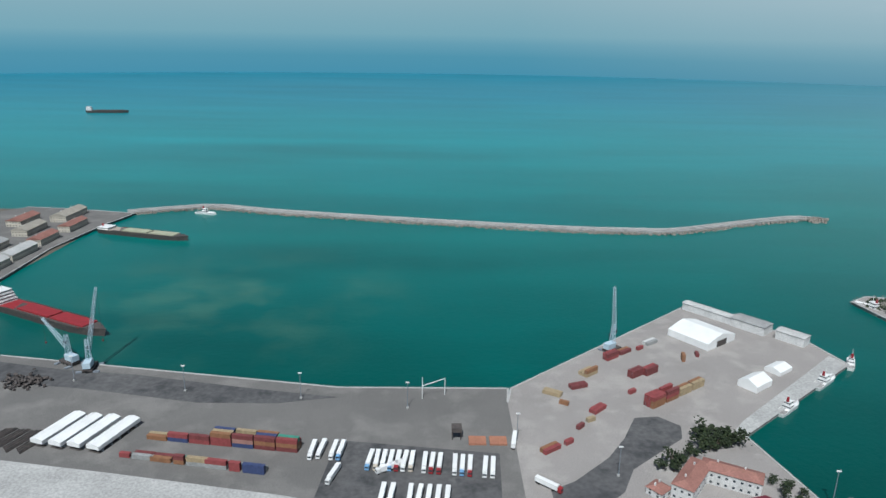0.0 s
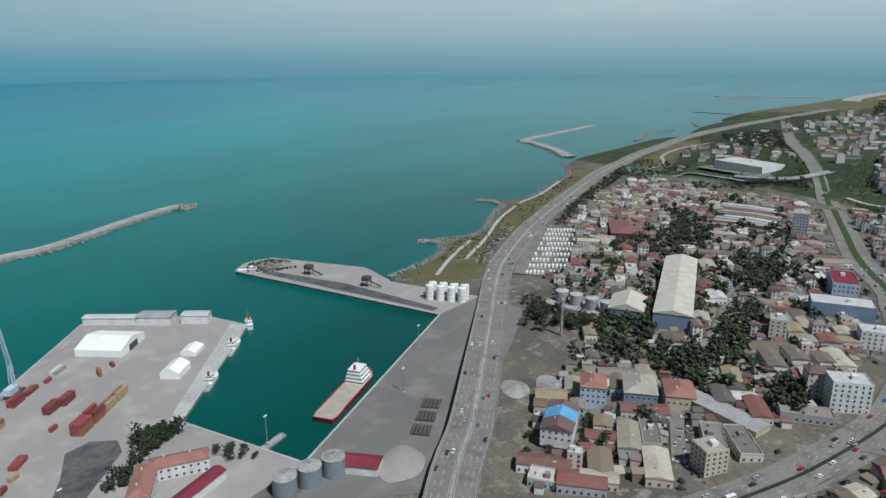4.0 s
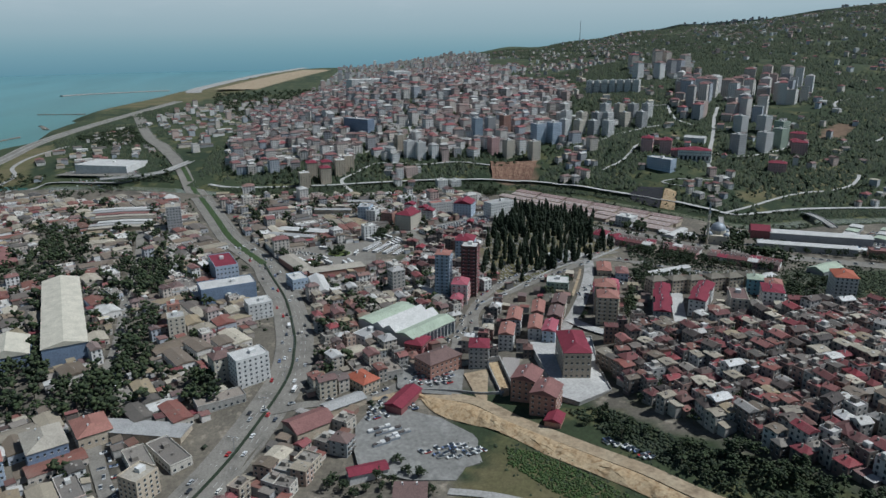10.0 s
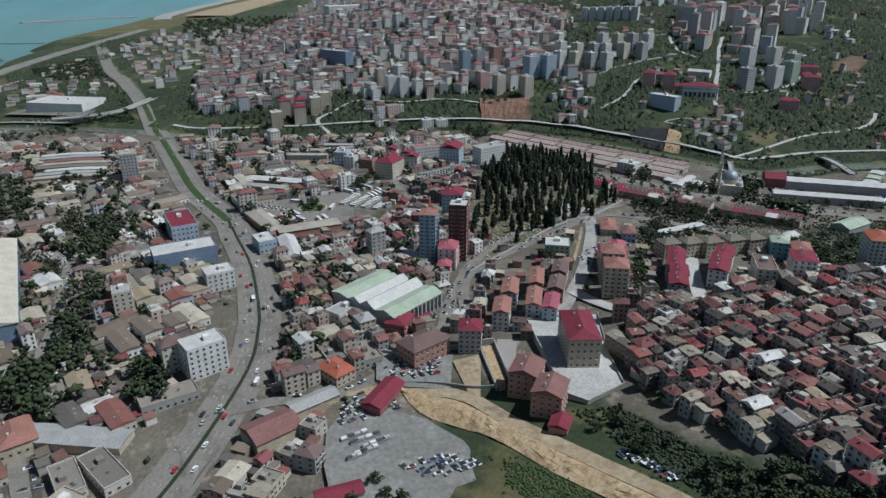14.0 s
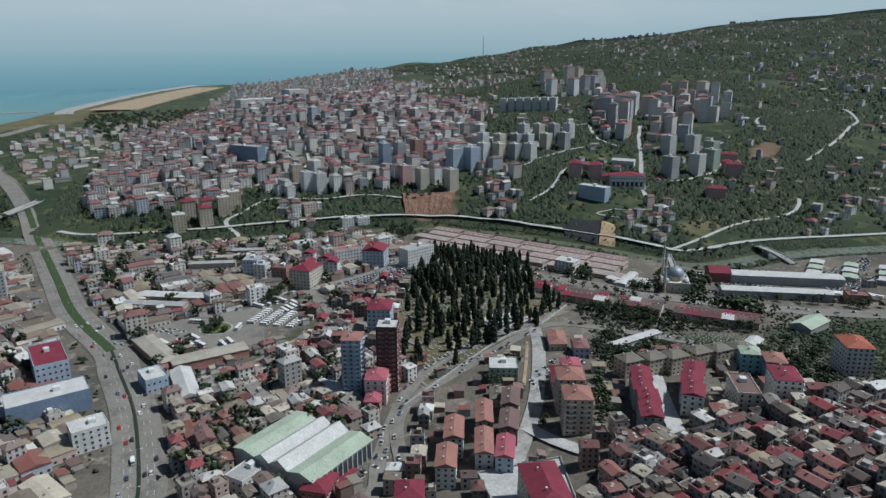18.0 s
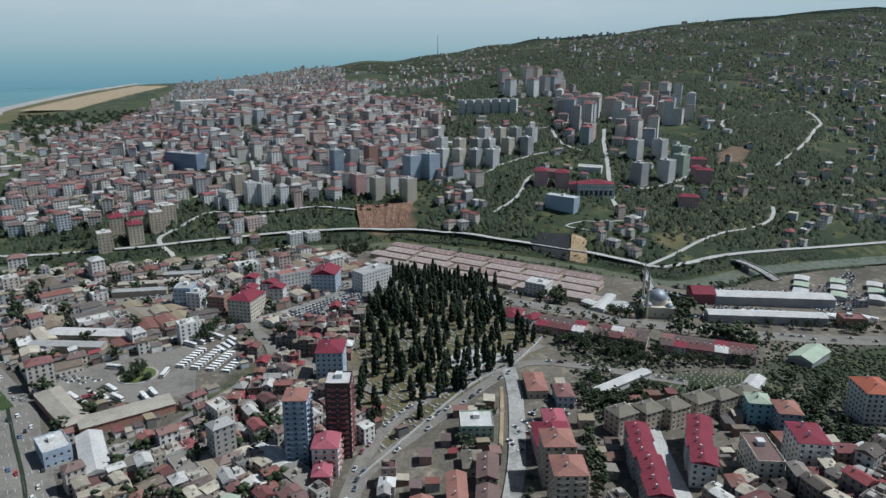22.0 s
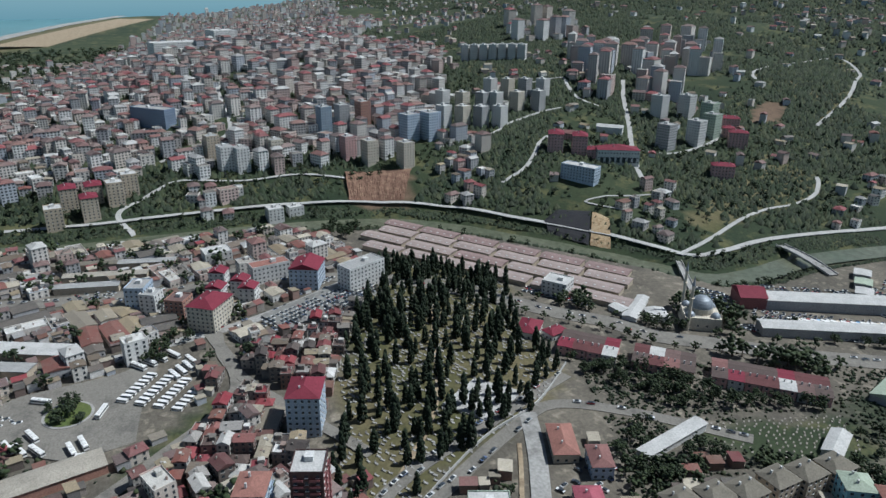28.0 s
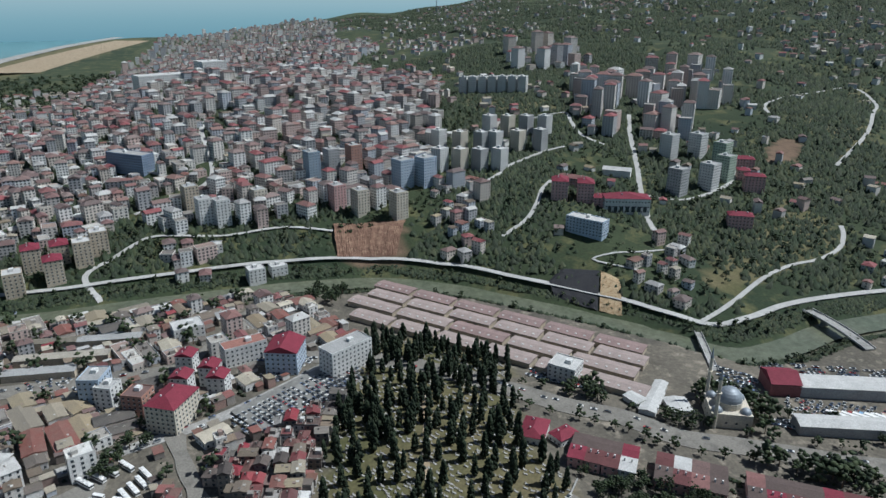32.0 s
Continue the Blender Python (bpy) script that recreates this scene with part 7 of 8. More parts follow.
def grove(name, polys, label, size=(0.8, 1.3), free=True, seed=0, ma=M_LEAF):
    """Trees too many to count, gathered: each a trunk and a crown of loose clumps."""
    gg = np.random.default_rng(seed)
    rr_ = random.Random(seed)
    pts, rad = [], []
    trunks = Mesh()
    for poly, n, gap in polys:
        for x, y in scatter(poly, n, rr_, gap, free):
            k = gg.uniform(*size)
            z = hz(x, y)
            trunks.tube((x, y, z - 0.5), (x, y, z + 4 * k), 0.28 * k, 0.16 * k, 4, cap=False)
            q = gg.normal(0, 1, (18, 3)) * (1.55 * k, 1.55 * k, 1.25 * k) + (x, y, z + 5.2 * k)
            pts.append(q)
            rad.append(gg.uniform(0.85, 1.6, 18) * k)
    ob = new(name, clumps(name, np.concatenate(pts), np.concatenate(rad), ma, seed=seed + 1))
    tagged(ob, label, "trees", kind="stuff")
    tagged(part("trunks", trunks, M_BARK, ob), kind="stuff")


def along(line, a, b):
    p = curve(line, 20)
    t = np.gradient(p[:, :2], axis=0)
    t /= np.linalg.norm(t, axis=1, keepdims=True)
    nn = np.stack([-t[:, 1], t[:, 0]], -1)
    return [tuple(v) for v in p[:, :2] + nn * a] + [tuple(v) for v in (p[:, :2] + nn * b)[::-1]]


grove("highway_trees", [(along(HIGHWAY[6:11], -24, -42), 90, 7), ([(1130, 330), (1110, 230), (1140, 250), (1165, 330)], 30, 7), ([(1450, 345), (1740, 430), (1620, 520), (1465, 420)], 260, 9), ([(1060, 455), (1130, 455), (1210, 430), (1260, 540), (1120, 540)], 60, 9), (along(ROAD_2[12:16], 17, 30), 26, 8), ([(1100, 300), (1060, 380), (1020, 400), (1040, 320), (1080, 260)], 24, 8)], "dark green trees beside the coast road", seed=3)
grove("valley_trees", [(along(STREETS[6][1][4:13], -11, -16), 46, 7), (along(STREETS[6][1][4:13], 11, 15), 26, 9), ([(480, 200), (500, 290), (560, 320), (640, 330), (520, 240)], 22, 8), ([(440, 190), (400, 150), (360, 190), (430, 230)], 16, 8)], "dark green trees beside streets", (0.7, 1.1), seed=14)
grove("workshop_trees", [([(330, 130), (480, 190), (600, 260), (760, 300), (980, 320), (980, 220), (760, 140), (640, 90), (440, 90)], 95, 9), ([(420, 0), (600, 0), (600, -110), (480, -90)], 30, 12), ([(640, -420), (690, -400), (700, -420), (660, -445)], 16, 4.5), ([(600, -440), (655, -395), (640, -385), (575, -430)], 26, 6), ([(700, -345), (730, -330), (720, -360)], 7, 5), ([(620, 20), (980, 120), (980, -160), (700, -120)], 60, 13)], "dark green trees between workshops and streets", (1.2, 1.9), seed=4)
grove("river_trees", [([(x + 4, y) for x, y in RIVER[3:15]] + [(x - 12, y) for x, y in RIVER[3:15][::-1]], 90, 6), ([(x - 48, y) for x, y in RIVER[3:15]] + [(x - 60, y) for x, y in RIVER[3:15][::-1]], 70, 7)], "leafy green trees along the river", (0.5, 0.9), seed=5)
grove("hill_trees", [([(290, -170), (289, -187), (270, -194), (262, -207), (170, -262), (140, -250), (200, -215), (236, -185), (262, -166)], 110, 4), ([(330, -175), (420, -190), (425, -440), (100, -470), (100, -330)], 90, 11)], "dense dark trees on the slope below the houses", (0.6, 1.0), seed=6)
grove("housing_trees", [([(520, -255), (548, -266), (532, -300), (512, -298)], 20, 5), ([(500, -238), (506, -246), (466, -230), (460, -222)], 10, 4.5), ([(520, -190), (528, -180), (560, -222), (552, -230)], 12, 5), ([(482, -345), (500, -352), (486, -372), (462, -362)], 16, 5), ([(498, -360), (530, -330), (512, -320), (490, -340)], 14, 5), ([(455, -332), (470, -352), (440, -372), (420, -350)], 18, 5), ([(498, -276), (500, -284), (450, -256), (452, -250)], 8, 5)], "dark leafy trees in the yards between housing blocks", (0.7, 1.2), seed=29)
grove("shed_trees", [(poly, n_, 4.6) for poly, n_ in TREE_BEDS], "dark leafy trees standing close among the sheds", (1.1, 1.7), free=False, seed=23)
grove("plateau_trees", [([(1840, 200), (2300, 330), (2700, 380), (2600, -60), (2100, -330), (1850, -260), (1800, -20)], 520, 13), ([(1900, -300), (2600, -60), (2800, -500), (2100, -640)], 260, 16)], "dark green trees on the far plateau", (1.2, 2.0), seed=17)
grove("slope_trees", [([(1090, 150), (1050, 40), (1045, -120), (1090, -420), (1300, -540), (1700, -420), (1750, 0), (1650, 120), (1350, 170)], 560, 9), ([(1040, 100), (1100, 60), (1110, -430), (1040, -380), (1030, -240)], 150, 9), ([(800, -500), (960, -400), (1040, -440), (1160, -640), (900, -900), (800, -740)], 220, 12)], "trees on the green slope across the river", (0.6, 1.1), seed=7)


# ---------------------------------------------------------------- bare ground, lots and cuttings
LOT = [(343, -16), (367, -18), (395, -34), (390, -50), (378, -52), (368, -67), (348, -82), (323, -89), (318, -72), (308, -65), (312, -43), (325, -18)]
thing("vehicle_lot", Mesh().prism(LOT, 6, 17.0), M_LOT, "smooth grey gravel yard strewn with parked machines", "yard", kind="structure")


def bank(top_line, foot_line, label, rows_=7, ma=M_CUT, rib_=0.9):
    """An eroded earth face between two lines."""
    a, b = curve(top_line, 3)[:, :2], curve(foot_line, 3)[:, :2]
    n_ = 60
    a = np.stack([np.interp(np.linspace(0, 1, n_), np.linspace(0, 1, len(a)), a[:, k]) for k in (0, 1)], -1)
    b = np.stack([np.interp(np.linspace(0, 1, n_), np.linspace(0, 1, len(b)), b[:, k]) for k in (0, 1)], -1)
    gg = np.random.default_rng(4)
    rib = np.convolve(gg.normal(0, 1, n_ + 4), np.ones(3) / 3, "same")[2:-2]
    v = []
    for k in range(rows_ + 1):
        u = k / rows_
        for i_ in range(n_):
            x, y = a[i_] * (1 - u) + b[i_] * u + gg.normal(0, 0.35, 2) * (0 < k < rows_)
            zt, zf = hz(*a[i_]) + 1.5, hz(*b[i_]) + 0.25
            v.append((x, y, max(zt + (zf - zt) * u ** 1.6 + rib[i_] * rib_ * math.sin(math.pi * u) + 0.7 * math.sin(math.pi * u), hz(x, y) + 0.3 + 0.5 * rib_ * gg.uniform(0, 1))))
    f = [(k * n_ + i_, (k + 1) * n_ + i_, (k + 1) * n_ + i_ + 1, k * n_ + i_ + 1) for k in range(rows_) for i_ in range(n_ - 1)]
    return thing("earth_bank", Mesh().add(v, f), ma, label, "earth bank", kind="structure")


bank([(396, -57), (384, -72), (373, -87), (350, -102), (328, -117), (300, -136), (279, -150), (248, -167), (198, -201)], [(392, -58), (372, -66), (352, -88), (334, -101), (311, -115), (286, -133), (266, -146), (238, -160), (190, -194)], "freshly cut sandy earth bank below a track")
M_REDSOIL = mat("red_soil", mottled((0.21, 0.125, 0.085), (0.15, 0.085, 0.06), 0.06, 0.5, (0.27, 0.17, 0.115)), 0.95)
M_SHEET = mat("black_sheeting", mottled((0.022, 0.022, 0.026), (0.035, 0.034, 0.036), 0.08, 0.6), 0.6)
bank([(1054, -258), (1046, -285), (1032, -328)], [(1002, -250), (998, -280), (988, -304)], "excavated red-brown earth cutting above the river road", rows_=12, ma=M_REDSOIL, rib_=0.6)


def drape(name, top_line, foot_line, ma, label, lift):
    """A sheet that follows the slope between two lines."""
    a, b = np.array(top_line, float), np.array(foot_line, float)
    v, n_ = [], 24
    for k in range(13):
        for i_ in range(n_):
            u = i_ / (n_ - 1) * (len(a) - 1)
            q = min(int(u), len(a) - 2)
            pt, pf = a[q] + (a[q + 1] - a[q]) * (u - q), b[q] + (b[q + 1] - b[q]) * (u - q)
            x, y = pt + (pf - pt) * k / 12
            v.append((x, y, hz(x, y) + lift * min(1.0, 0.3 + k / 3, 0.3 + (12 - k) / 3)))
    f = [(k * n_ + i_, (k + 1) * n_ + i_, (k + 1) * n_ + i_ + 1, k * n_ + i_ + 1) for k in range(12) for i_ in range(n_ - 1)]
    return thing(name, Mesh().add(v, f), ma, label, "slope", kind="structure")


drape("sheeted_slope", [(884, -412), (892, -430), (872, -456)], [(867, -408), (848, -419), (832, -430)], M_SHEET, "steep cut slope covered with black sheeting", 2.4)
drape("cut_slope", [(871, -457), (862, -461), (852, -464)], [(831, -431), (824, -436), (816, -443)], M_CUT, "bare tan earth slope beside black sheeting", 2.4)
site = [(414, -90), (418, -107), (379, -106), (378, -92)]
thing("building_site", Mesh().prism(site, 6, hz(402, -95) + 0.6), M_SAND, "bare sandy building site", "building site", kind="structure")
for k, (x, y, w_, d_) in enumerate(((361, -31, 14, 2.2), (358, -36, 16, 2.2), (354, -41, 15, 2.2), (349, -36, 12, 2.2), (346, -31, 10, 2.2))):
    rack = thing("scrap_rack", Mesh().box(0, 0, 0, w_, d_, 1.1), M_STEEL, "low row of stacked machine parts in a yard", "stack", "stacks in the yard", at=pose(x, y, 17.0, 0, 0, -70))
    for q in range(4):
        part("bundle", Mesh().box(-w_ / 2 + (q + 0.5) * w_ / 4, 0, 1.1, w_ / 5, d_ * 0.8, 0.5 + 0.3 * (q % 2)), (M_FRAME, M_RUST, M_CONC_L)[(q + k) % 3], rack)
for name, poly, n_, lo, hi, sd, th, ma, lab in (
    ("green_thicket", [(326, -96), (317, -110), (294, -126), (268, -140), (240, -152), (235, -140), (263, -124), (284, -108), (312, -93)], 9000, 0.35, 1.0, 61, -3, M_BUSH, "fresh green bushes at the foot of an earth bank"),
    ("garden_bushes", [(351, -137), (347, -158), (335, -165), (300, -178), (262, -207), (236, -189), (288, -162), (316, -150)], 5200, 0.7, 1.8, 62, -1.2, M_SCRUB, "overgrown gardens and bushes under the houses"),
    ("pier_scrub", [(384, 574), (400, 596), (428, 590), (440, 560), (425, 548), (400, 556)], 900, 0.7, 1.9, 63, -0.3, M_SCRUB, "dry scrub on rubble at the tip of the spit"),
):
    xs_, ys_ = [p[0] for p in poly], [p[1] for p in poly]
    gg = np.random.default_rng(sd)
    x, y = gg.uniform(min(xs_), max(xs_), n_), gg.uniform(min(ys_), max(ys_), n_)
    k = inside(poly, x, y) & (np.sin(x / 9 + 2 * np.sin(y / 11)) + np.sin(y / 7) + gg.normal(0, 0.5, n_) > th)
    x, y = x[k], y[k]
    size = gg.uniform(lo, hi, len(x))
    z = np.maximum(height(x, y), 2.55) + size * 0.3
    tagged(new(name, clumps(name, np.stack([x, y, z], -1), size, ma, seed=sd)), lab, "bushes", kind="stuff")
hump = Mesh()
gg = np.random.default_rng(9)
for _ in range(260):
    x, y = gg.normal(0, 1) * 11, gg.normal(0, 1) * 11
    h_ = 2.2 * math.exp(-(x * x + y * y) / 220)
    q_ = gg.uniform(0.5, 1.4)
    hump.box(410 + x, 574 + y, 2.4, q_ * 1.3, q_, h_ + q_ * 0.4, gg.uniform(0, 3), top=0.7, bottom=False)
thing("rubble_heap", hump, M_ROCK, "heaped rubble at the tip of the spit", "rubble", kind="stuff")

# ---------------------------------------------------------------- vehicles
CAR_COLS = [(0.75, 0.75, 0.74), (0.70, 0.70, 0.70), (0.35, 0.36, 0.37), (0.03, 0.03, 0.035), (0.06, 0.07, 0.09), (0.40, 0.03, 0.03), (0.12, 0.17, 0.30), (0.62, 0.60, 0.55), (0.70, 0.52, 0.08)]
M_CAR = [mat("car_paint", c, 0.35, 0.0, 0.5) for c in CAR_COLS]
M_CARS_I = mat("car_paint_mixed", palette(CAR_COLS[:3] + CAR_COLS[:3] + CAR_COLS[:2] + CAR_COLS[3:8], True, 0.0), 0.35, 0.0, 0.5)
body = Mesh().box(0, 0, 0.35, 4.3, 1.75, 0.55, top=0.97).box(0, 0, 0.9, 4.2, 1.7, 0.05)
cabin = Mesh().box(-0.2, 0, 0.95, 2.4, 1.6, 0.5, top=0.78)
wheel = Mesh().tube((0, -0.1, 0), (0, 0.1, 0), 0.33, 0.33, 10).data("wheel", M_TYRE)
CARS = []
for ma in M_CAR:
    c = thing("car", body, ma, "small car on the road", "car", "cars on the roads", at=pose(0, 0, -60))
    part("windows", cabin, M_GLASS, c)
    part("car_roof", Mesh().box(-0.2, 0, 1.46, 1.85, 1.24, 0.06), ma, c)
    for x in (-1.35, 1.35):
        for y in (-0.8, 0.8):
            part("wheel", wheel, None, c).matrix_local = pose(x, y, 0.33)
    CARS.append(c)
CAR_WORD = ["white", "pale grey", "grey", "black", "dark blue-grey", "red", "blue", "beige", "yellow"]
bus = thing("bus", Mesh().box(0, 0, 0.5, 11.6, 2.5, 2.5, top=0.985), M_WHITE, "long white city bus", "bus", "buses", at=pose(0, 0, -60))
part("window_band", Mesh().box(0, 0, 1.5, 11.65, 2.53, 0.85), M_GLASS, bus)
for x in (-3, 0.5, 3.5):
    part("roof_unit", Mesh().box(x, 0, 3.0, 1.8, 1.4, 0.3), M_FRAME, bus)
for x in (-3.6, 3.6):
    for y in (-1.1, 1.1):
        part("wheel", wheel, None, bus).matrix_local = pose(x, y, 0.45) @ Matrix.Scale(1.4, 4)
van = thing("minibus", Mesh().box(0, 0, 0.4, 6.2, 2.1, 1.9, top=0.97), M_WHITE, "white minibus with dark windows", "minibus", "minibuses", at=pose(0, 0, -60))
part("window_band", Mesh().box(0, 0, 1.3, 6.1, 2.12, 0.6), M_GLASS, van)
for x in (-2, 2):
    part("axle", Mesh().tube((x, -1.0, 0.36), (x, 1.0, 0.36), 0.36, 0.36, 10), M_TYRE, van)
TRUCK_COLS = [M_WHITE, plain((0.60, 0.52, 0.42)), M_RED, M_BLUE]
TRUCKS = []
for ma in TRUCK_COLS:
    tr_ = thing("lorry", Mesh().box(0, 0, 1.2, 13.4, 2.5, 2.7), M_TENT, "articulated lorry with a pale box trailer", "lorry", "lorries", at=pose(0, 0, -60))
    part("cab", Mesh().box(8.1, 0, 0.7, 2.2, 2.4, 2.6, top=0.95), ma, tr_)
    part("chassis", Mesh().box(0.5, 0, 0.75, 15, 1.2, 0.4), M_RUST, tr_)
    part("windscreen", Mesh().box(9.05, 0, 1.9, 0.3, 2.1, 0.9), M_GLASS, tr_)
    for x in (-5.5, -4.2, 3.9, 8.2):
        part("axle", Mesh().tube((x, -1.2, 0.5), (x, 1.2, 0.5), 0.5, 0.5, 10), M_TYRE, tr_)
    TRUCKS.append(tr_)


def on_road(line, z, offs, every, seed, share=(0, 0, 0, 1, 1, 2, 2, 3, 3, 4, 5, 6, 7), buses=0.05, limit=None):
    rr = random.Random(seed)
    p = curve(line, 2.0)
    t = np.gradient(p, axis=0)
    for off in offs:
        i = rr.uniform(0, every)
        while i < len(p) - 2:
            k = int(i)
            d = t[k] / np.hypot(*t[k])
            x, y = p[k, 0] - d[1] * off, p[k, 1] + d[0] * off
            a = math.degrees(math.atan2(d[1], d[0])) + (180 if off > 0 else 0)
            if limit is None or limit(x, y):
                zz = float(np.atleast_1d(z(x, y))[0])
                if rr.random() < buses:
                    copy_thing(rr.choice((bus, van, van)), pose(x, y, zz, 0, 0, a))
                else:
                    q = rr.choice(share)
                    c = copy_thing(CARS[q], pose(x, y, zz, 0, 0, a))
                    c["label"] = CAR_WORD[q] + " car on the road"
            i += rr.uniform(0.4, 1.6) * every


on_road(HIGHWAY, deck_z, (-10.5, -7.5, -4.4, 4.4, 7.5, 10.5), 42, 1, limit=lambda x, y: 230 < x < 900)
on_road(ROAD_2, r2z, (-9, -5.8, -2.8, 2.8, 5.8, 9), 25, 2, limit=lambda x, y: 240 < x < 760)
parked = Mesh()
car_mesh = Mesh().put(body, 0, 0, 0, shift=0).put(cabin, 0, 0, 0, shift=1)


def park(poly, n, seed, gap=3.4, a=None, z=None):
    rr = random.Random(seed)
    for x, y in scatter(poly, n, rr, gap, False):
        parked.put(car_mesh, x, y, (hz(x, y) if z is None else z) + 0.1, (a if a is not None else rr.choice((0.4, 1.9))) + rr.gauss(0, 0.12))


for k in range(9):  # rows along the road
    ox, oy = -4.6 * k - 7, -2.6 * k - 3
    rr = random.Random(900 + k)
    for i in range(26):
        u = i / 25
        x, y = 774 + 42 * u + ox, -125 - 82 * u + oy
        if inside(lot_2, np.array(x), np.array(y)) and rr.random() < 0.85:
            parked.put(car_mesh, x, y, hz(x, y) + 0.9, 0.45 + rr.gauss(0, 0.08))
park([(805, -160), (826, -192), (838, -180), (815, -150)], 60, 1, 3.2, 0.6)
park([(314, -144), (288, -160), (290, -163), (316, -147)], 18, 2, 2.8)
park([(397, -31), (392, -51), (380, -56), (370, -24)], 22, 3, 3.8, z=17.0)
park([(335, -50), (325, -66), (330, -86), (340, -70)], 24, 33, 3.4, z=17.0)
park([(430, -60), (420, -84), (404, -80), (404, -54)], 34, 34, 3.2, z=18.6)
park([(700, 20), (760, 75), (740, 60), (700, 5)], 30, 4)
park([(660, -455), (600, -545), (610, -560), (672, -470)], 90, 5, 3.2, -1.1)
park([(585, -535), (640, -610), (700, -680), (660, -560)], 120, 6, 3.4)
for k in range(9):
    park([(700 - k * 12, -480 - k * 21), (716 - k * 12, -487 - k * 21), (709 - k * 12, -502 - k * 21), (693 - k * 12, -495 - k * 21)], 16, 70 + k, 3.0, 1.1)
park([(690, -430), (720, -455), (700, -470), (672, -445)], 60, 81, 3.2, 0.5)
park([(655, -440), (612, -505), (606, -500), (648, -436)], 70, 82, 3.0, 0.5)
park([(720, -365), (760, -330), (752, -322), (714, -356)], 40, 83, 3.2, 0.7)
park([(800, -120), (770, -92), (860, 0), (880, -20)], 120, 84, 3.6, 0.6)
park([(870, -60), (960, -100), (960, -10), (890, 10)], 130, 85, 3.6, 0.2)
park([(940, 60), (1000, 100), (1000, 20), (960, 0)], 60, 86, 3.6, 0.2)
park([(1247, 421), (1197, 292), (1172, 292), (1219, 413)], 160, 87, 3.2, 0.3)
park([(560, 400), (640, 440), (700, 462), (700, 470), (620, 445), (550, 412)], 60, 88, 3.2, 0.4)
park([(520, -200), (560, -250), (545, -262), (505, -215)], 26, 7, 3.4)
park([(640, 90), (760, 160), (755, 180), (630, 140)], 40, 8, 4)
park([(880, 40), (960, 70), (960, 20), (880, 0)], 50, 9, 4)
park([(1120, 300), (1180, 290), (1180, 390), (1100, 400)], 110, 10, 3.4, 0.2)
park([(410, 10), (470, -95), (480, -105), (420, 0)], 20, 11, 4)
park([(330, 100), (640, 168), (640, 176), (330, 112)], 60, 12, 5)
for line in (STREETS[2][1], STREETS[4][1], STREETS[6][1], STREETS[7][1]):
    c_ = curve(line, 7.0)
    rr = random.Random(len(c_))
    for i in range(1, len(c_) - 1):
        if rr.random() < 0.6:
            d = c_[i + 1] - c_[i - 1]
            d /= np.hypot(*d)
            sd = rr.choice((-2.8, 2.8, 1.4))
            x, y = c_[i, 0] - d[1] * sd, c_[i, 1] + d[0] * sd
            parked.put(car_mesh, x, y, hz(x, y) + 0.75, math.atan2(d[1], d[0]))
van_shape = Mesh().box(0, 0, 0.4, 6.4, 2.2, 2.2, top=0.97).box(2.3, 0, 1.5, 1.4, 2.26, 0.7, m=1)
vans = Mesh()
rr = random.Random(61)
for j in range(9):  # rows of vans and lorries beside the coast road
    for i in range(10):
        x, y = 560 + j * 19 + i * 1.9, 352 + j * 8.5 - i * 3.4
        if rr.random() < 0.88:
            vans.put(van_shape, x, y, hz(x, y) + 0.35, 0.5 + rr.gauss(0, 0.05), rr.uniform(0.9, 1.4), 1, rr.uniform(0.9, 1.25))
thing("parked_vans", vans, [M_WHITE, M_GLASS], "white vans and small lorries parked in rows", "parked vans", kind="stuff")
thing("parked_cars", parked, [M_CARS_I, M_GLASS], "cars in mixed colours parked in rows", "parked cars", kind="stuff")
rr = random.Random(8)
for k in range(4):
    for i in range(8):
        x, y = 702 + i * 3.3 - k * 6.5, -44 - i * 2.2 - k * 9.5
        if k < 3 or i < 7:
            copy_thing(van, pose(x, y, 16.42, 0, 0, 56 + rr.gauss(0, 2)))
for i, (x, y, a) in enumerate(((672, 30, 30), (679, 20, 30), (666, 12, 30), (671, 2, 30), (668, -6, 35), (694, -34, -20), (716, -2, 60), (655, -30, 80), (738, -52, 40), (741, -58, 40), (744, -64, 40), (746, -72, 35), (676, 8, 30), (682, -2, 30), (663, -22, 20), (667, -27, 20), (728, -80, 25), (724, -76, 25), (720, -72, 25), (735, -82, 25))):
    copy_thing(bus, pose(x, y, 16.42, 0, 0, a))
for i in range(16):
    copy_thing(TRUCKS[i % 4], pose(640 - i * 3.1, -472 - i * 5.8 - 8, hz(640, -480) + 0.3, 0, 0, 28))

# ---------------------------------------------------------------- port


def container_mesh(ln):
    """A box whose long sides are folded sheet."""
    n_ = int(ln / 0.6)
    side = []
    for i in range(n_):
        x = -ln / 2 + i * ln / n_
        st = ln / n_
        side += [(x, -1.15), (x + st * 0.25, -1.22), (x + st * 0.75, -1.22)]
    side.append((ln / 2, -1.15))
    return Mesh().prism(side + [(-x, -y) for x, y in side], 0, 2.59)


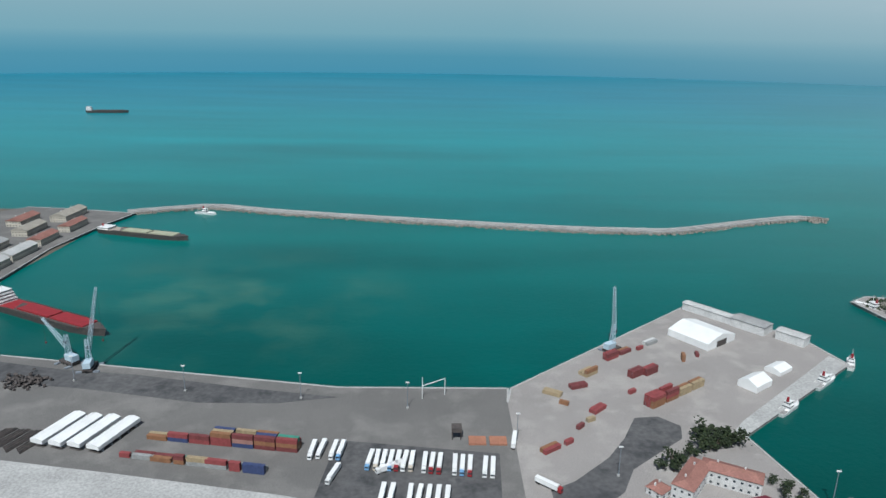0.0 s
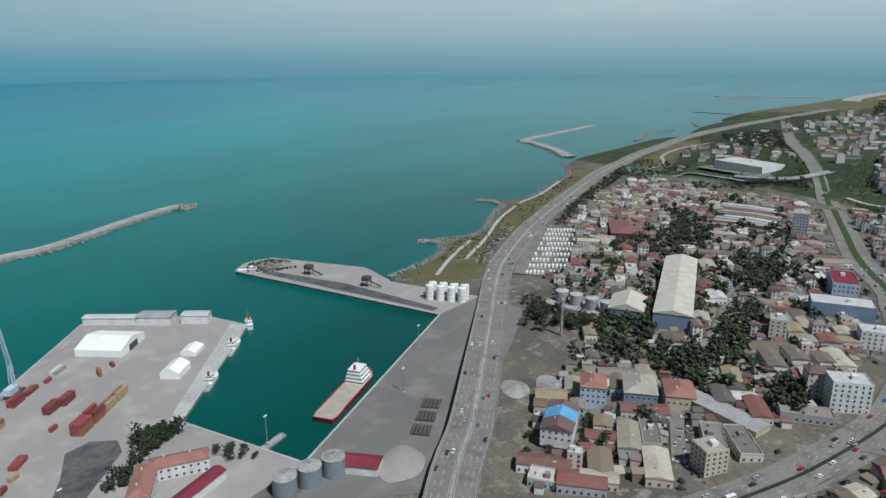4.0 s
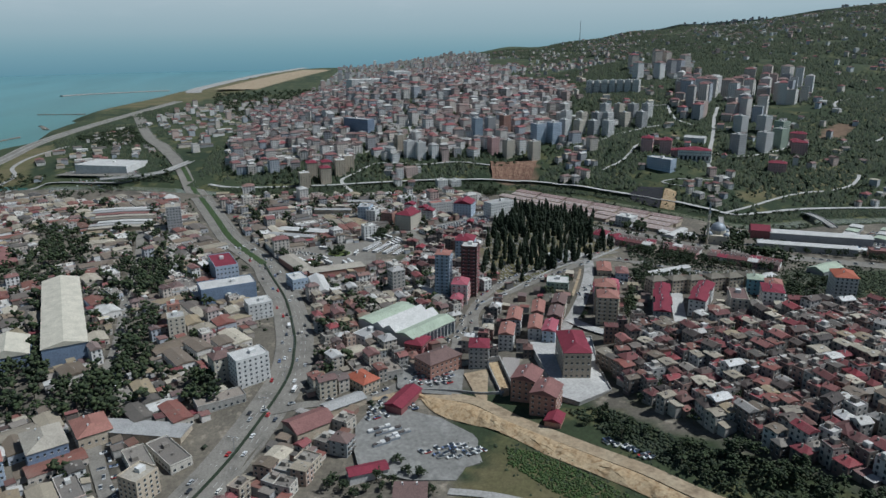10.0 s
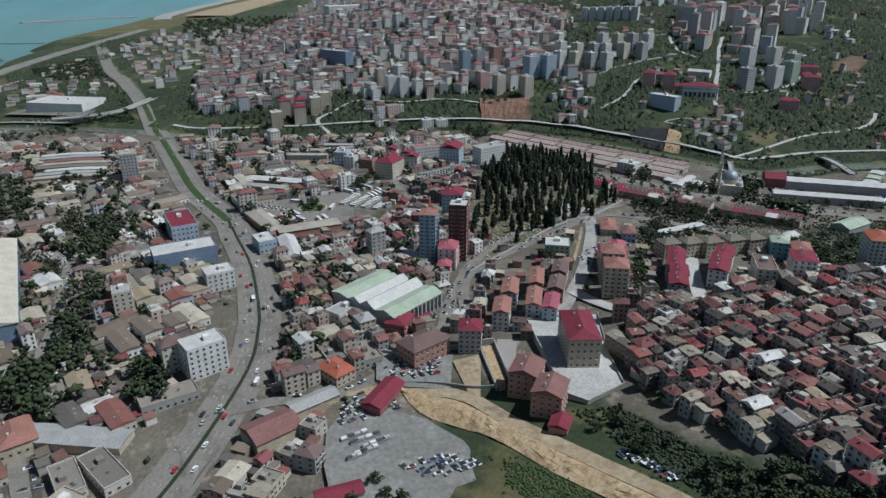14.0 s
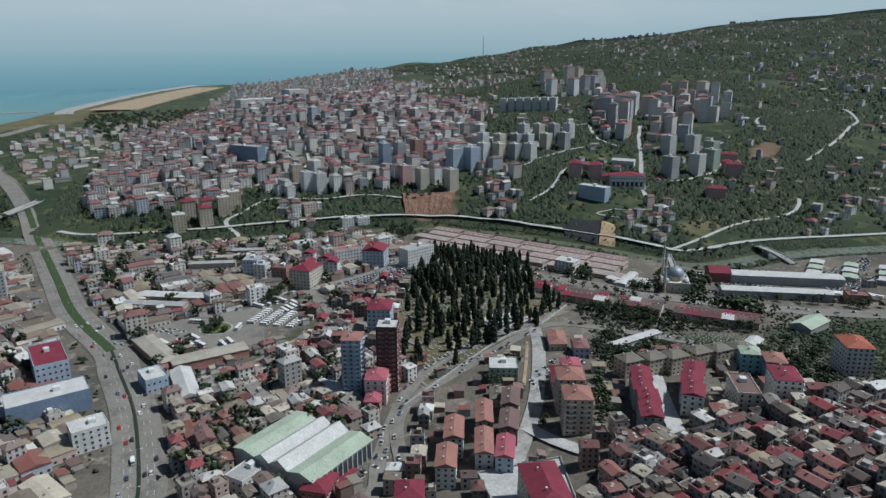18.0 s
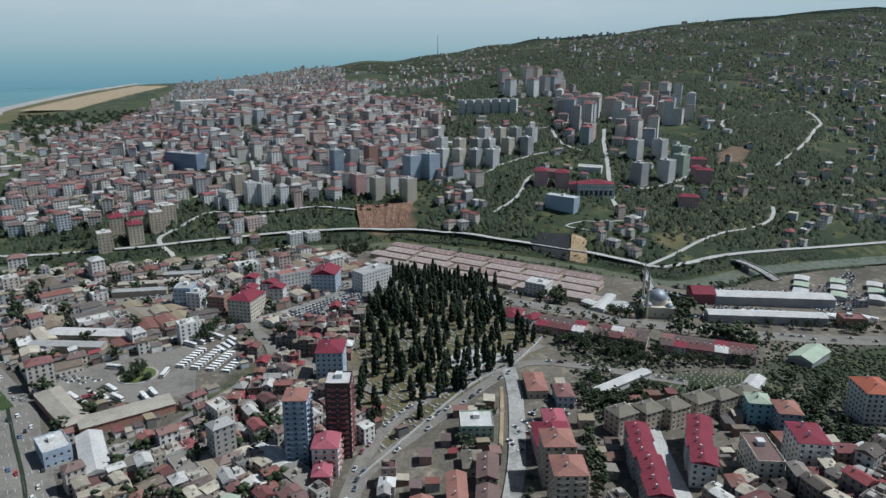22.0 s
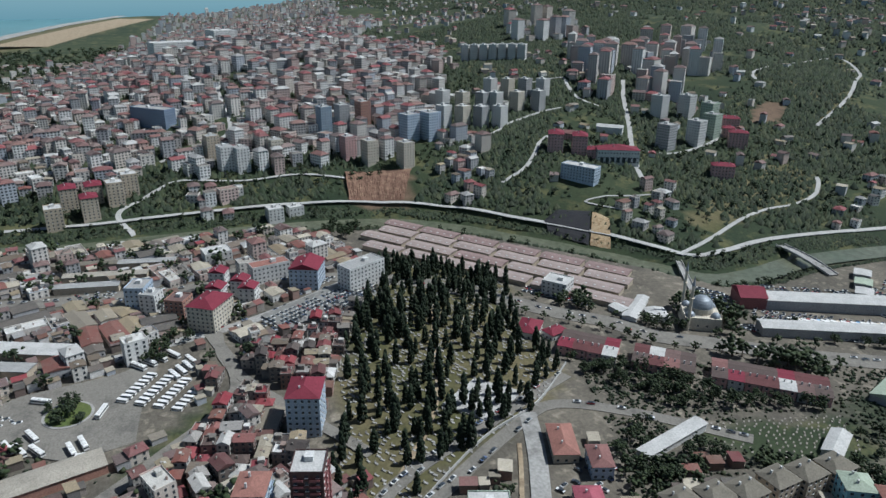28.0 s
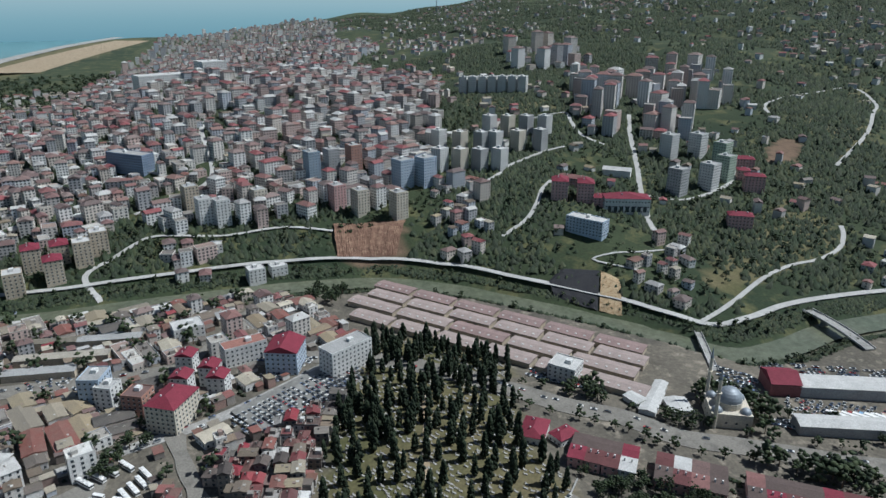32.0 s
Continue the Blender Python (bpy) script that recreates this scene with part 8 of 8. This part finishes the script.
BOX_COLS = {"red": (0.30, 0.075, 0.075), "maroon": (0.20, 0.06, 0.06), "salmon": (0.40, 0.22, 0.18), "orange-brown": (0.30, 0.15, 0.08), "tan": (0.40, 0.31, 0.19), "green": (0.07, 0.28, 0.20), "blue": (0.06, 0.08, 0.18), "grey": (0.35, 0.35, 0.34), "white": (0.70, 0.69, 0.66)}
BOXES = {}
for k, c in BOX_COLS.items():
    ma = mat("container_paint", mottled(c, tuple(v * 0.7 for v in c), 0.4, 2.0), 0.6)
    for ln in (12.19, 6.06):
        b = thing("shipping_container", container_mesh(ln), ma, k + " corrugated steel shipping container", "container", "containers in the port", at=pose(0, 0, -70))
        part("door", Mesh().box(ln / 2 + 0.03, 0, 0.15, 0.08, 2.25, 2.3), ma, b)
        part("lock_bar", Mesh().box(ln / 2 + 0.1, 0.3, 0.2, 0.07, 0.07, 2.2), M_STEEL, b)
        BOXES[k, ln] = b
rr = random.Random(21)


def stack(x, y, a, levels, ln=12.19, cols=None, side=1):
    for j in range(side):
        for i in range(levels if j == 0 else max(1, levels - rr.randrange(2))):
            ox, oy = -math.sin(math.radians(a)) * 2.6 * j, math.cos(math.radians(a)) * 2.6 * j
            c = rr.choice(cols or ["red", "maroon", "orange-brown", "tan", "red", "salmon", "maroon", "green", "blue", "grey"])
            copy_thing(BOXES[c, ln], pose(x + ox, y + oy, 2.56 + 2.6 * i, 0, 0, a + rr.gauss(0, 0.5) + rr.choice((0, 180))))


for i in range(7):
    stack(-158 + i * 11.4 * 1.12, 351 - i * 1.75, -9, (1, 2, 2, 3, 3, 3, 3)[i], side=(2, 2, 2, 3, 3, 3, 3)[i])
for i in range(8):
    stack(-169 + i * 10.6, 333.5 - i * 1.95, -9, (1, 1, 1, 2, 2, 2, 2, 2)[i], 12.19 if i % 3 else 6.06, side=(1, 2, 2, 2, 1, 2, 2, 2)[i])
for i in range(4):
    stack(144 + i * 11.5, 395 + i * 8.4, 36, 3 if i < 2 else 2, side=3 if i < 3 else 2, cols=["red", "maroon", "orange-brown", "red"] if i < 2 else ["tan", "orange-brown", "tan"])
for x, y, a, n_, s_, cols in ((131, 463, 36, 2, 2, ["red", "maroon"]), (143, 473, 36, 1, 2, ["orange-brown", "maroon"]), (156, 480, 36, 1, 1, ["red"]), (168, 490, 36, 1, 2, ["white", "grey"]), (142, 436, 36, 2, 2, ["maroon", "blue"]), (153, 440, 36, 2, 2, ["red", "maroon"]), (110, 437, 40, 2, 3, ["tan", "orange-brown"]), (78, 408, -30, 1, 2, ["tan", "white", "green"]), (84, 396, -30, 1, 1, ["orange-brown"]), (98, 418, 20, 1, 2, ["maroon", "white"]), (68, 343, 36, 1, 2, ["orange-brown", "red"]), (79, 351, 36, 1, 1, ["red"]), (89, 368, 44, 1, 1, ["maroon"]), (97, 376, 30, 1, 1, ["tan"]), (105, 388, 44, 1, 2, ["red", "maroon"]), (132, 412, 36, 1, 1, ["red"]), (183, 462, 80, 2, 1, ["orange-brown"]), (196, 470, 80, 1, 1, ["maroon"])):
    stack(x, y, a, n_, 12.19 if s_ > 1 else 6.06, cols, s_)
for x0, y0, x1, y1, n_, miss in ((-67, 340, -62, 341, 2, ()), (-55, 340, -51, 340, 2, ()), (-34, 331, -11, 330, 7, ()), (-4, 329, 33, 325, 10, (3, 7)), (-25, 301, 8, 299, 8, (2,))):
    for i in range(n_):
        if i not in miss:
            k = i / max(1, n_ - 1)
            copy_thing(TRUCKS[rr.choice((0, 0, 1, 2, 3))], pose(x0 + (x1 - x0) * k, y0 + (y1 - y0) * k, 2.5, 0, 0, -95 + rr.gauss(0, 1)))
copy_thing(TRUCKS[0], pose(-52, 318, 2.5, 0, 0, -105))
copy_thing(TRUCKS[0], pose(-22, 324, 2.5, 0, 0, -150))
copy_thing(TRUCKS[0], pose(47, 350, 2.56, 0, 0, 80))
copy_thing(TRUCKS[2], pose(60, 310, 2.56, 0, 0, -40))


def tarp_stack(x, y, ln, w, a, h=3.2):
    ob = thing("covered_stack", Mesh().gable(0, 0, 2.4, ln, w, 1.0, thick=2.3), M_TENT, "long cargo stack under a white tarpaulin", "cargo", "covered stacks", at=pose(x, y, 2.5, 0, 0, a))
    for k in range(5):
        part("strap", Mesh().box(-ln / 2 + (k + 0.5) * ln / 5, 0, 0.1, 0.25, w + 0.12, 2.35), M_STEEL, ob)
    part("sleeper_bed", Mesh().box(0, 0, -0.02, ln * 0.96, w * 0.9, 0.14), M_RUST, ob)


for i, (x, y) in enumerate(((-217, 357), (-206, 355), (-195, 354), (-183, 352))):
    tarp_stack(x, y, 32 if i < 3 else 33, 8.6, 72)
for i in range(4):
    ob = thing("steel_stack", None, None, "rows of dark steel sections laid on the quay", "steel stack", "steel stacks", at=pose(-246 + i * 8 - 4, 350 - i * 1.0, 2.5, 0, 0, 70))
    for k in range(6):
        part("beam", Mesh().box(0, -2.6 + k, 0, 24 - k, 0.6, 0.8 + 0.3 * (k % 2)), M_RUST, ob)
tyr = Mesh()
for _ in range(110):
    x, y, z = rr.gauss(-270, 8), rr.gauss(417, 5), 2.5 + abs(rr.gauss(0, 1.4))
    tyr.tube((x, y, z), (x + rr.gauss(0, 0.5), y + rr.gauss(0, 0.5), z + 1.0), 1.0, 1.0, 8)
thing("coil_heap", tyr, M_RUST, "heap of dark steel coils on the quay", "coils", kind="stuff")


def tent(x, y, w, d, a, h, bays, label):
    ob = thing("storage_tent", None, None, label, "storage tent", "storage tents", at=pose(x, y, 2.55, 0, 0, a))
    for b in range(bays):
        m = Mesh()
        wb = w / bays
        x0 = -w / 2 + (b + 0.5) * wb
        pr = [(-wb / 2, 0), (-wb / 2, h * 0.55), (-wb * 0.25, h * 0.8), (0, h), (wb * 0.25, h * 0.8), (wb / 2, h * 0.55), (wb / 2, 0)]
        n_ = len(pr)
        v = [(x0 + p, -d / 2, q) for p, q in pr] + [(x0 + p, d / 2, q) for p, q in pr]
        m.add(v, [(i + 1, i, n_ + i, n_ + i + 1) for i in range(n_ - 1)] + [tuple(range(n_)), tuple(range(2 * n_ - 1, n_ - 1, -1))])
        part("canopy", m, M_TENT, ob)
        part("door", Mesh().box(x0, -d / 2 - 0.06, 0, wb * 0.35, 0.1, h * 0.5), M_RUST, ob)
    return ob


tent(211, 503, 36, 36, 36, 10, 1, "large pitched white fabric storage hall on the pier")
tent(219, 424, 14, 19, 126, 8, 1, "small white fabric storage hall on the pier")
tent(246, 447, 12, 16, 126, 5, 1, "low white shelter at the pier edge")
for x, y, w, d, h, top in ((234, 549, 44, 9, 6, "pale"), (259, 522, 28, 15, 7, "grey"), (281, 498, 22, 11, 7, "pale")):
    block("pier_shed", "long pale shed along the pier edge", "shed", x, y, w, d, -50, h, "white", top, "gable", 1, "", group="pier sheds", z=2.5, rise=0.9)
# harbour office
for x, y, w, d, a, h, top in ((136, 311, 30, 11, 52, 8, "terra"), (158, 314, 30, 11, -28, 8, "terra"), (117, 305, 9, 9, 40, 4, "terra")):
    block("harbour_office", "white two-storey harbour office with a terracotta roof", "office", x, y, w, d, a, h, "white", top, "hip", 2, "each", z=2.5)
block("harbour_shed", "white shed with a raspberry-red roof", "shed", 150, 288, 40, 8, 15, 5, "white", "crimson", "gable", 1, "", z=2.5)
block("gate_shed", "small shed with a raspberry-red roof", "shed", 222, 240, 22, 12, -60, 5, "white", "crimson", "gable", 1, "", z=2.5)
block("gate_house", "tiny gatehouse with a flat roof", "gatehouse", 108, 285, 6, 4, 40, 3, "white", "pale", "flat", 1, "", z=2.5)
for i in range(3):
    ob = thing("grey_stack", None, None, "rows of dark slabs stacked under the highway", "steel stack", "steel stacks", at=pose(272 + i * 14, 240 + i * 8, 2.5, 0, 0, 30))
    for k in range(5):
        part("slab", Mesh().box(0, -5 + k * 2.4, 0, 11, 1.9, 1.2), M_RUST, ob)
sand = Mesh()
n_ = 24
sand.add([(0, 0, 6.5)] + [(18 * math.cos(a) * (1 + 0.1 * math.sin(3 * a)), 13 * math.sin(a), 0) for a in np.linspace(0, 6.283, n_, endpoint=False)], [(0, 1 + i, 1 + (i + 1) % n_) for i in range(n_)])
thing("sand_heap", sand, M_PAVE, "broad pale heap of sand behind the sheds", "sand heap", at=pose(240, 226, 2.4, 0, 0, 30), smooth_faces=True)
for x, y, s_ in ((370, 205, 1.0), (352, 225, 0.8)):
    thing("gravel_heap", sand, M_CONC, "low grey gravel heap beside the highway", "gravel heap", at=pose(x, y, hz(x, y) - 0.3, 0, 0, 50) @ Matrix.Diagonal((s_, s_, 0.5, 1)))


def lattice(m, a, b, w, n_, r0=0.12):
    a, b = Vector(a), Vector(b)
    q = (b - a).to_track_quat("Z", "Y").to_matrix()
    for i in range(n_):
        k0, k1 = i / n_, (i + 1) / n_
        c0 = [a.lerp(b, k0) + q @ Vector((sx * w / 2 * (1 - 0.5 * k0), sy * w / 2 * (1 - 0.5 * k0), 0)) for sx, sy in ((-1, -1), (1, -1), (1, 1), (-1, 1))]
        c1 = [a.lerp(b, k1) + q @ Vector((sx * w / 2 * (1 - 0.5 * k1), sy * w / 2 * (1 - 0.5 * k1), 0)) for sx, sy in ((-1, -1), (1, -1), (1, 1), (-1, 1))]
        for j in range(4):
            m.tube(c0[j], c1[j], r0, r0, 4, cap=False)
            m.tube(c0[j], c1[(j + 1) % 4], r0 * 0.6, r0 * 0.6, 3, cap=False)
    return m


def harbour_crane(x, y, a, label, boom=(6, 0, 46), ma=M_CRANE):
    ob = thing("harbour_crane", None, None, label, "crane", "harbour cranes", at=pose(x, y, 2.55, 0, 0, a))
    part("undercarriage", Mesh().box(0, 0, 0.8, 14, 7, 1.6), M_RUST, ob)
    for sx in (-5.5, -2, 2, 5.5):
        for sy in (-3.3, 3.3):
            part("bogie", Mesh().tube((sx, sy - 0.4, 0.8), (sx, sy + 0.4, 0.8), 0.8, 0.8, 10), M_TYRE, ob)
    for sx in (-1, 1):
        for sy in (-1, 1):
            part("outrigger", Mesh().box(sx * 6, sy * 5.5, 0, 2.2, 4, 0.9), M_STEEL, ob)
    part("machine_house", Mesh().box(-3, 0, 3.2, 9, 5, 4.2), ma, ob)
    part("tower", lattice(Mesh(), (0, 0, 2.4), (0, 0, 22), 3.4, 6, 0.22), ma, ob)
    part("cab", Mesh().box(2.4, 0, 14, 2, 2.2, 2.4), M_GLASS, ob)
    part("boom", lattice(Mesh(), (1.5, 0, 13), boom, 2.4, 14, 0.16), ma, ob)
    part("stay", Mesh().tube((0, 0, 22), boom, 0.08, 0.08, 4), M_RUST, ob)
    part("hook_line", Mesh().tube(boom, (boom[0], boom[1], 12), 0.06, 0.06, 4), M_RUST, ob)
    part("hook", Mesh().box(boom[0], boom[1], 10.6, 0.8, 0.6, 1.4), M_RED, ob)
    return ob


harbour_crane(134, 477, 40, "tall grey-blue mobile harbour crane with a lattice boom", (1, 3, 50))
harbour_crane(-238, 438, 100, "mobile harbour crane with a raised lattice boom beside a ship", (22, -4, 52))
harbour_crane(-256, 446, 150, "older slewing quay crane with a lowered jib", (22, 2, 30))
for x, y in ((420, 520), (432, 450)):
    ob = thing("loading_hopper", None, None, "dark loading hopper on the spit quay", "hopper", "hoppers", at=pose(x, y, 2.6, 0, 0, -75))
    for sx in (-3, 3):
        for sy in (-3, 3):
            part("leg", Mesh().box(sx, sy, 0, 0.5, 0.5, 7), M_RUST, ob)
    part("bin", Mesh().box(0, 0, 6, 7, 7, 4), M_RUST, ob)
    part("conveyor", Mesh().tube((3, 0, 6), (16, 0, 1.5), 0.8, 0.8, 6), M_RUST, ob)
ob = thing("hopper_frame", None, None, "black steel hopper frame on the quay", "hopper", at=pose(14, 356, 2.5))
for sx in (-2.5, 2.5):
    for sy in (-2.5, 2.5):
        part("leg", Mesh().box(sx, sy, 0, 0.5, 0.5, 6), M_RUST, ob)
part("bin", Mesh().box(0, 0, 5, 6, 6, 2.6), M_RUST, ob)
for x in (26, 38):
    part("tray", Mesh().box(x - 14, -4, 0, 10, 8, 1.2), plain((0.42, 0.19, 0.12)), ob, "rust-orange cargo tray")
gan = thing("quay_gantry", None, None, "thin white gantry frame at the quay edge", "gantry", at=pose(0, 402, 2.5, 0, 0, 5))
for x, y in ((-7, 0), (8, 4)):
    part("post", Mesh().tube((x, y, 0), (x, y, 15 if x < 0 else 12), 0.3, 0.2, 6), M_WHITE, gan)
part("beam", Mesh().tube((-7, 0, 9), (8, 4, 11.8), 0.25, 0.25, 6), M_WHITE, gan)
lamp_pole = thing("flood_light", Mesh().tube((0, 0, 0), (0, 0, 18), 0.3, 0.16, 8), M_STEEL, "tall steel floodlight mast on the quay", "floodlight", "floodlights", at=pose(-162, 408, 2.5))
part("lamp_head", Mesh().box(0, 0, 17.6, 2.4, 0.6, 0.7), M_WHITE, lamp_pole)
part("footing", Mesh().box(0, 0, -0.05, 1.4, 1.4, 1.0), M_CONC_L, lamp_pole)
for x, y in ((-85, 400), (-16, 389), (49, 353), (-240, 420), (100, 320), (205, 300), (300, 280), (360, 320)):
    copy_thing(lamp_pole, pose(x, y, 2.5))
street_lamp = thing("street_lamp", Mesh().tube((0, 0, 0), (0, 0, 10), 0.14, 0.09, 6), M_STEEL, "double-armed street lamp on the highway median", "street lamp", "street lamps", at=pose(0, 0, -60))
part("arm", Mesh().box(0, 0, 9.9, 0.12, 5, 0.12), M_STEEL, street_lamp)
for y in (-2.5, 2.5):
    part("lamp_head", Mesh().box(0, y, 9.8, 0.35, 0.9, 0.18), M_WHITE, street_lamp)
for line, z in ((HIGHWAY, deck_z), (ROAD_2, r2z)):
    p = curve(line, 38)
    for i in range(2, len(p) - 1):
        if 230 < p[i, 0] < 1100:
            d = p[i + 1] - p[i - 1]
            copy_thing(street_lamp, pose(p[i, 0], p[i, 1], float(np.atleast_1d(z(p[i, 0], p[i, 1]))[0]) + 0.3, 0, 0, math.degrees(math.atan2(d[1], d[0]))))


def hull(ln, w, h, m=None, bow=0.22, sheer=1.0):
    m = m or Mesh()
    prof = [(-ln / 2, w * 0.42), (-ln * 0.42, w * 0.5), (ln * (0.5 - bow), w * 0.5), (ln * (0.5 - bow * 0.45), w * 0.33), (ln / 2, 0.05)]
    ring = [(x, -y) for x, y in prof] + [(x, y) for x, y in reversed(prof)]
    n_ = len(ring)
    lo = [(x * 0.96, y * 0.82, -1.5) for x, y in ring]
    up = [(x, y, h + sheer * max(0, (x / ln) * 2 - 0.3)) for x, y in ring]
    return m.add(lo + up, [(i, (i + 1) % n_, n_ + (i + 1) % n_, n_ + i) for i in range(n_)] + [tuple(range(n_, 2 * n_))])


def ship(x, y, a, ln, w, h, ma, deck, label, hatches, house, house_x=-0.36, name="cargo_ship", hatch_m=None, sheer=1.0):
    ob = thing(name, hull(ln, w, h, sheer=sheer), ma, label, "ship", at=pose(x, y, 0, 0, 0, a))
    part("deck", Mesh().box(ln * -0.02, 0, h, ln * 0.74, w * 0.86, 0.12), deck, ob)
    ring = [(-0.49, 0.39), (-0.42, 0.465), (0.28, 0.465), (0.39, 0.31), (0.46, 0.04)]
    part("deck_plate", Mesh().prism([(ln * u, -w * k) for u, k in ring] + [(ln * u, w * k) for u, k in reversed(ring)], h - 0.2, h + 0.06), deck, ob)
    part("bulwark", Mesh().box(0, w * 0.485, h, ln * 0.6, 0.2, 0.9).box(0, -w * 0.485, h, ln * 0.6, 0.2, 0.9), ma, ob)
    for i in range(hatches):
        part("hatch_cover", Mesh().box(ln * (-0.22 + 0.6 * (i + 0.5) / hatches), 0, h + 0.1, ln * 0.56 / hatches, w * 0.72, 1.3), hatch_m or deck, ob)
    for k in range(house):
        part("deckhouse", Mesh().box(ln * house_x - k * 0.3, 0, h + k * 2.6, w * 0.9 - k * 0.9, w * 0.82 - k * 1.4, 2.6), M_WHITE, ob)
        part("window_band", Mesh().box(ln * house_x - k * 0.3, 0, h + k * 2.6 + 1.3, w * 0.9 - k * 0.9 + 0.08, w * 0.82 - k * 1.4 + 0.08, 0.7), M_GLASS, ob)
    part("funnel", Mesh().tube((ln * house_x - w * 0.3, 0, h + house * 2.6), (ln * house_x - w * 0.3, 0, h + house * 2.6 + 3), 1.0, 0.8, 8), M_RED, ob)
    part("mast", Mesh().tube((ln * house_x + 1, 0, h + house * 2.6), (ln * house_x + 1, 0, h + house * 2.6 + 6), 0.2, 0.1, 6), M_WHITE, ob)
    return ob


M_DECK = plain((0.42, 0.36, 0.30))
ship(277, 309, 22, 74, 16, 3.6, M_RED, M_DECK, "red-hulled supply ship with a white superstructure moored at the quay", 0, 4, 0.22, "supply_ship", sheer=0.0)
ship(-315, 528, -27, 138, 19, 6, M_RUST, M_RED, "long cargo ship with dark red hatch covers", 2, 4, -0.42, hatch_m=M_RED)
ship(-338, 778, -16, 120, 17, 5, M_RUST, M_DECK, "low grey-green coaster moored at the far wharf", 2, 1, -0.42, hatch_m=plain((0.42, 0.42, 0.30)))
ship(-960, 2062, 8, 118, 18, 7, M_RUST, M_RUST, "dark bulk carrier lying far out at sea", 3, 4, -0.42)
for x, y, a, ln in ((229, 396, 40, 26), (272, 433, 40, 30), (307, 462, 60, 22), (390, 575, 115, 34), (-300, 885, -15, 30)):
    ship(x, y, a, ln, ln * 0.24, 2.2, M_WHITE, M_CONC, "white patrol boat moored at the quay", 0, 2, -0.05, "patrol_boat")
jet = thing("jetty", Mesh().box(209, 301, -4, 20, 4, 5.5, 0.2), M_CONC, "short concrete jetty in the basin", "jetty", kind="structure")
for k, line in enumerate(([(560, 430), (640, 462), (720, 500), (800, 528)], [(500, 420), (560, 448), (620, 470)], [(820, 535), (900, 545), (1000, 575)])):
    thing("park_path", strip(line, 4, 0.4, 0.3, 6), M_CONC_L, "pale winding path through the shore park", "path", kind="structure")
# low warehouses on the far wharf
for i, (x, y, w, d, top) in enumerate(((-432, 640, 44, 16, "pale"), (-432, 690, 44, 16, "pale"), (-434, 742, 36, 16, "terra"), (-470, 640, 50, 16, "pale"), (-470, 700, 50, 16, "grey"), (-430, 800, 40, 14, "terra"), (-470, 780, 40, 18, "beige"), (-460, 850, 50, 20, "beige"), (-500, 820, 40, 18, "terra"), (-520, 740, 50, 18, "pale"))):
    block("wharf_warehouse", "low warehouse on the far wharf with a pitched roof", "warehouse", x, y, w, d, 88, 7, "cream", top, "gable", 2, "panes", group="wharf warehouses", z=2.5)
for o in (*CARS, bus, van, *TRUCKS, street_lamp, *BOXES.values()):
    for c in (*o.children_recursive, o):
        bpy.data.objects.remove(c)
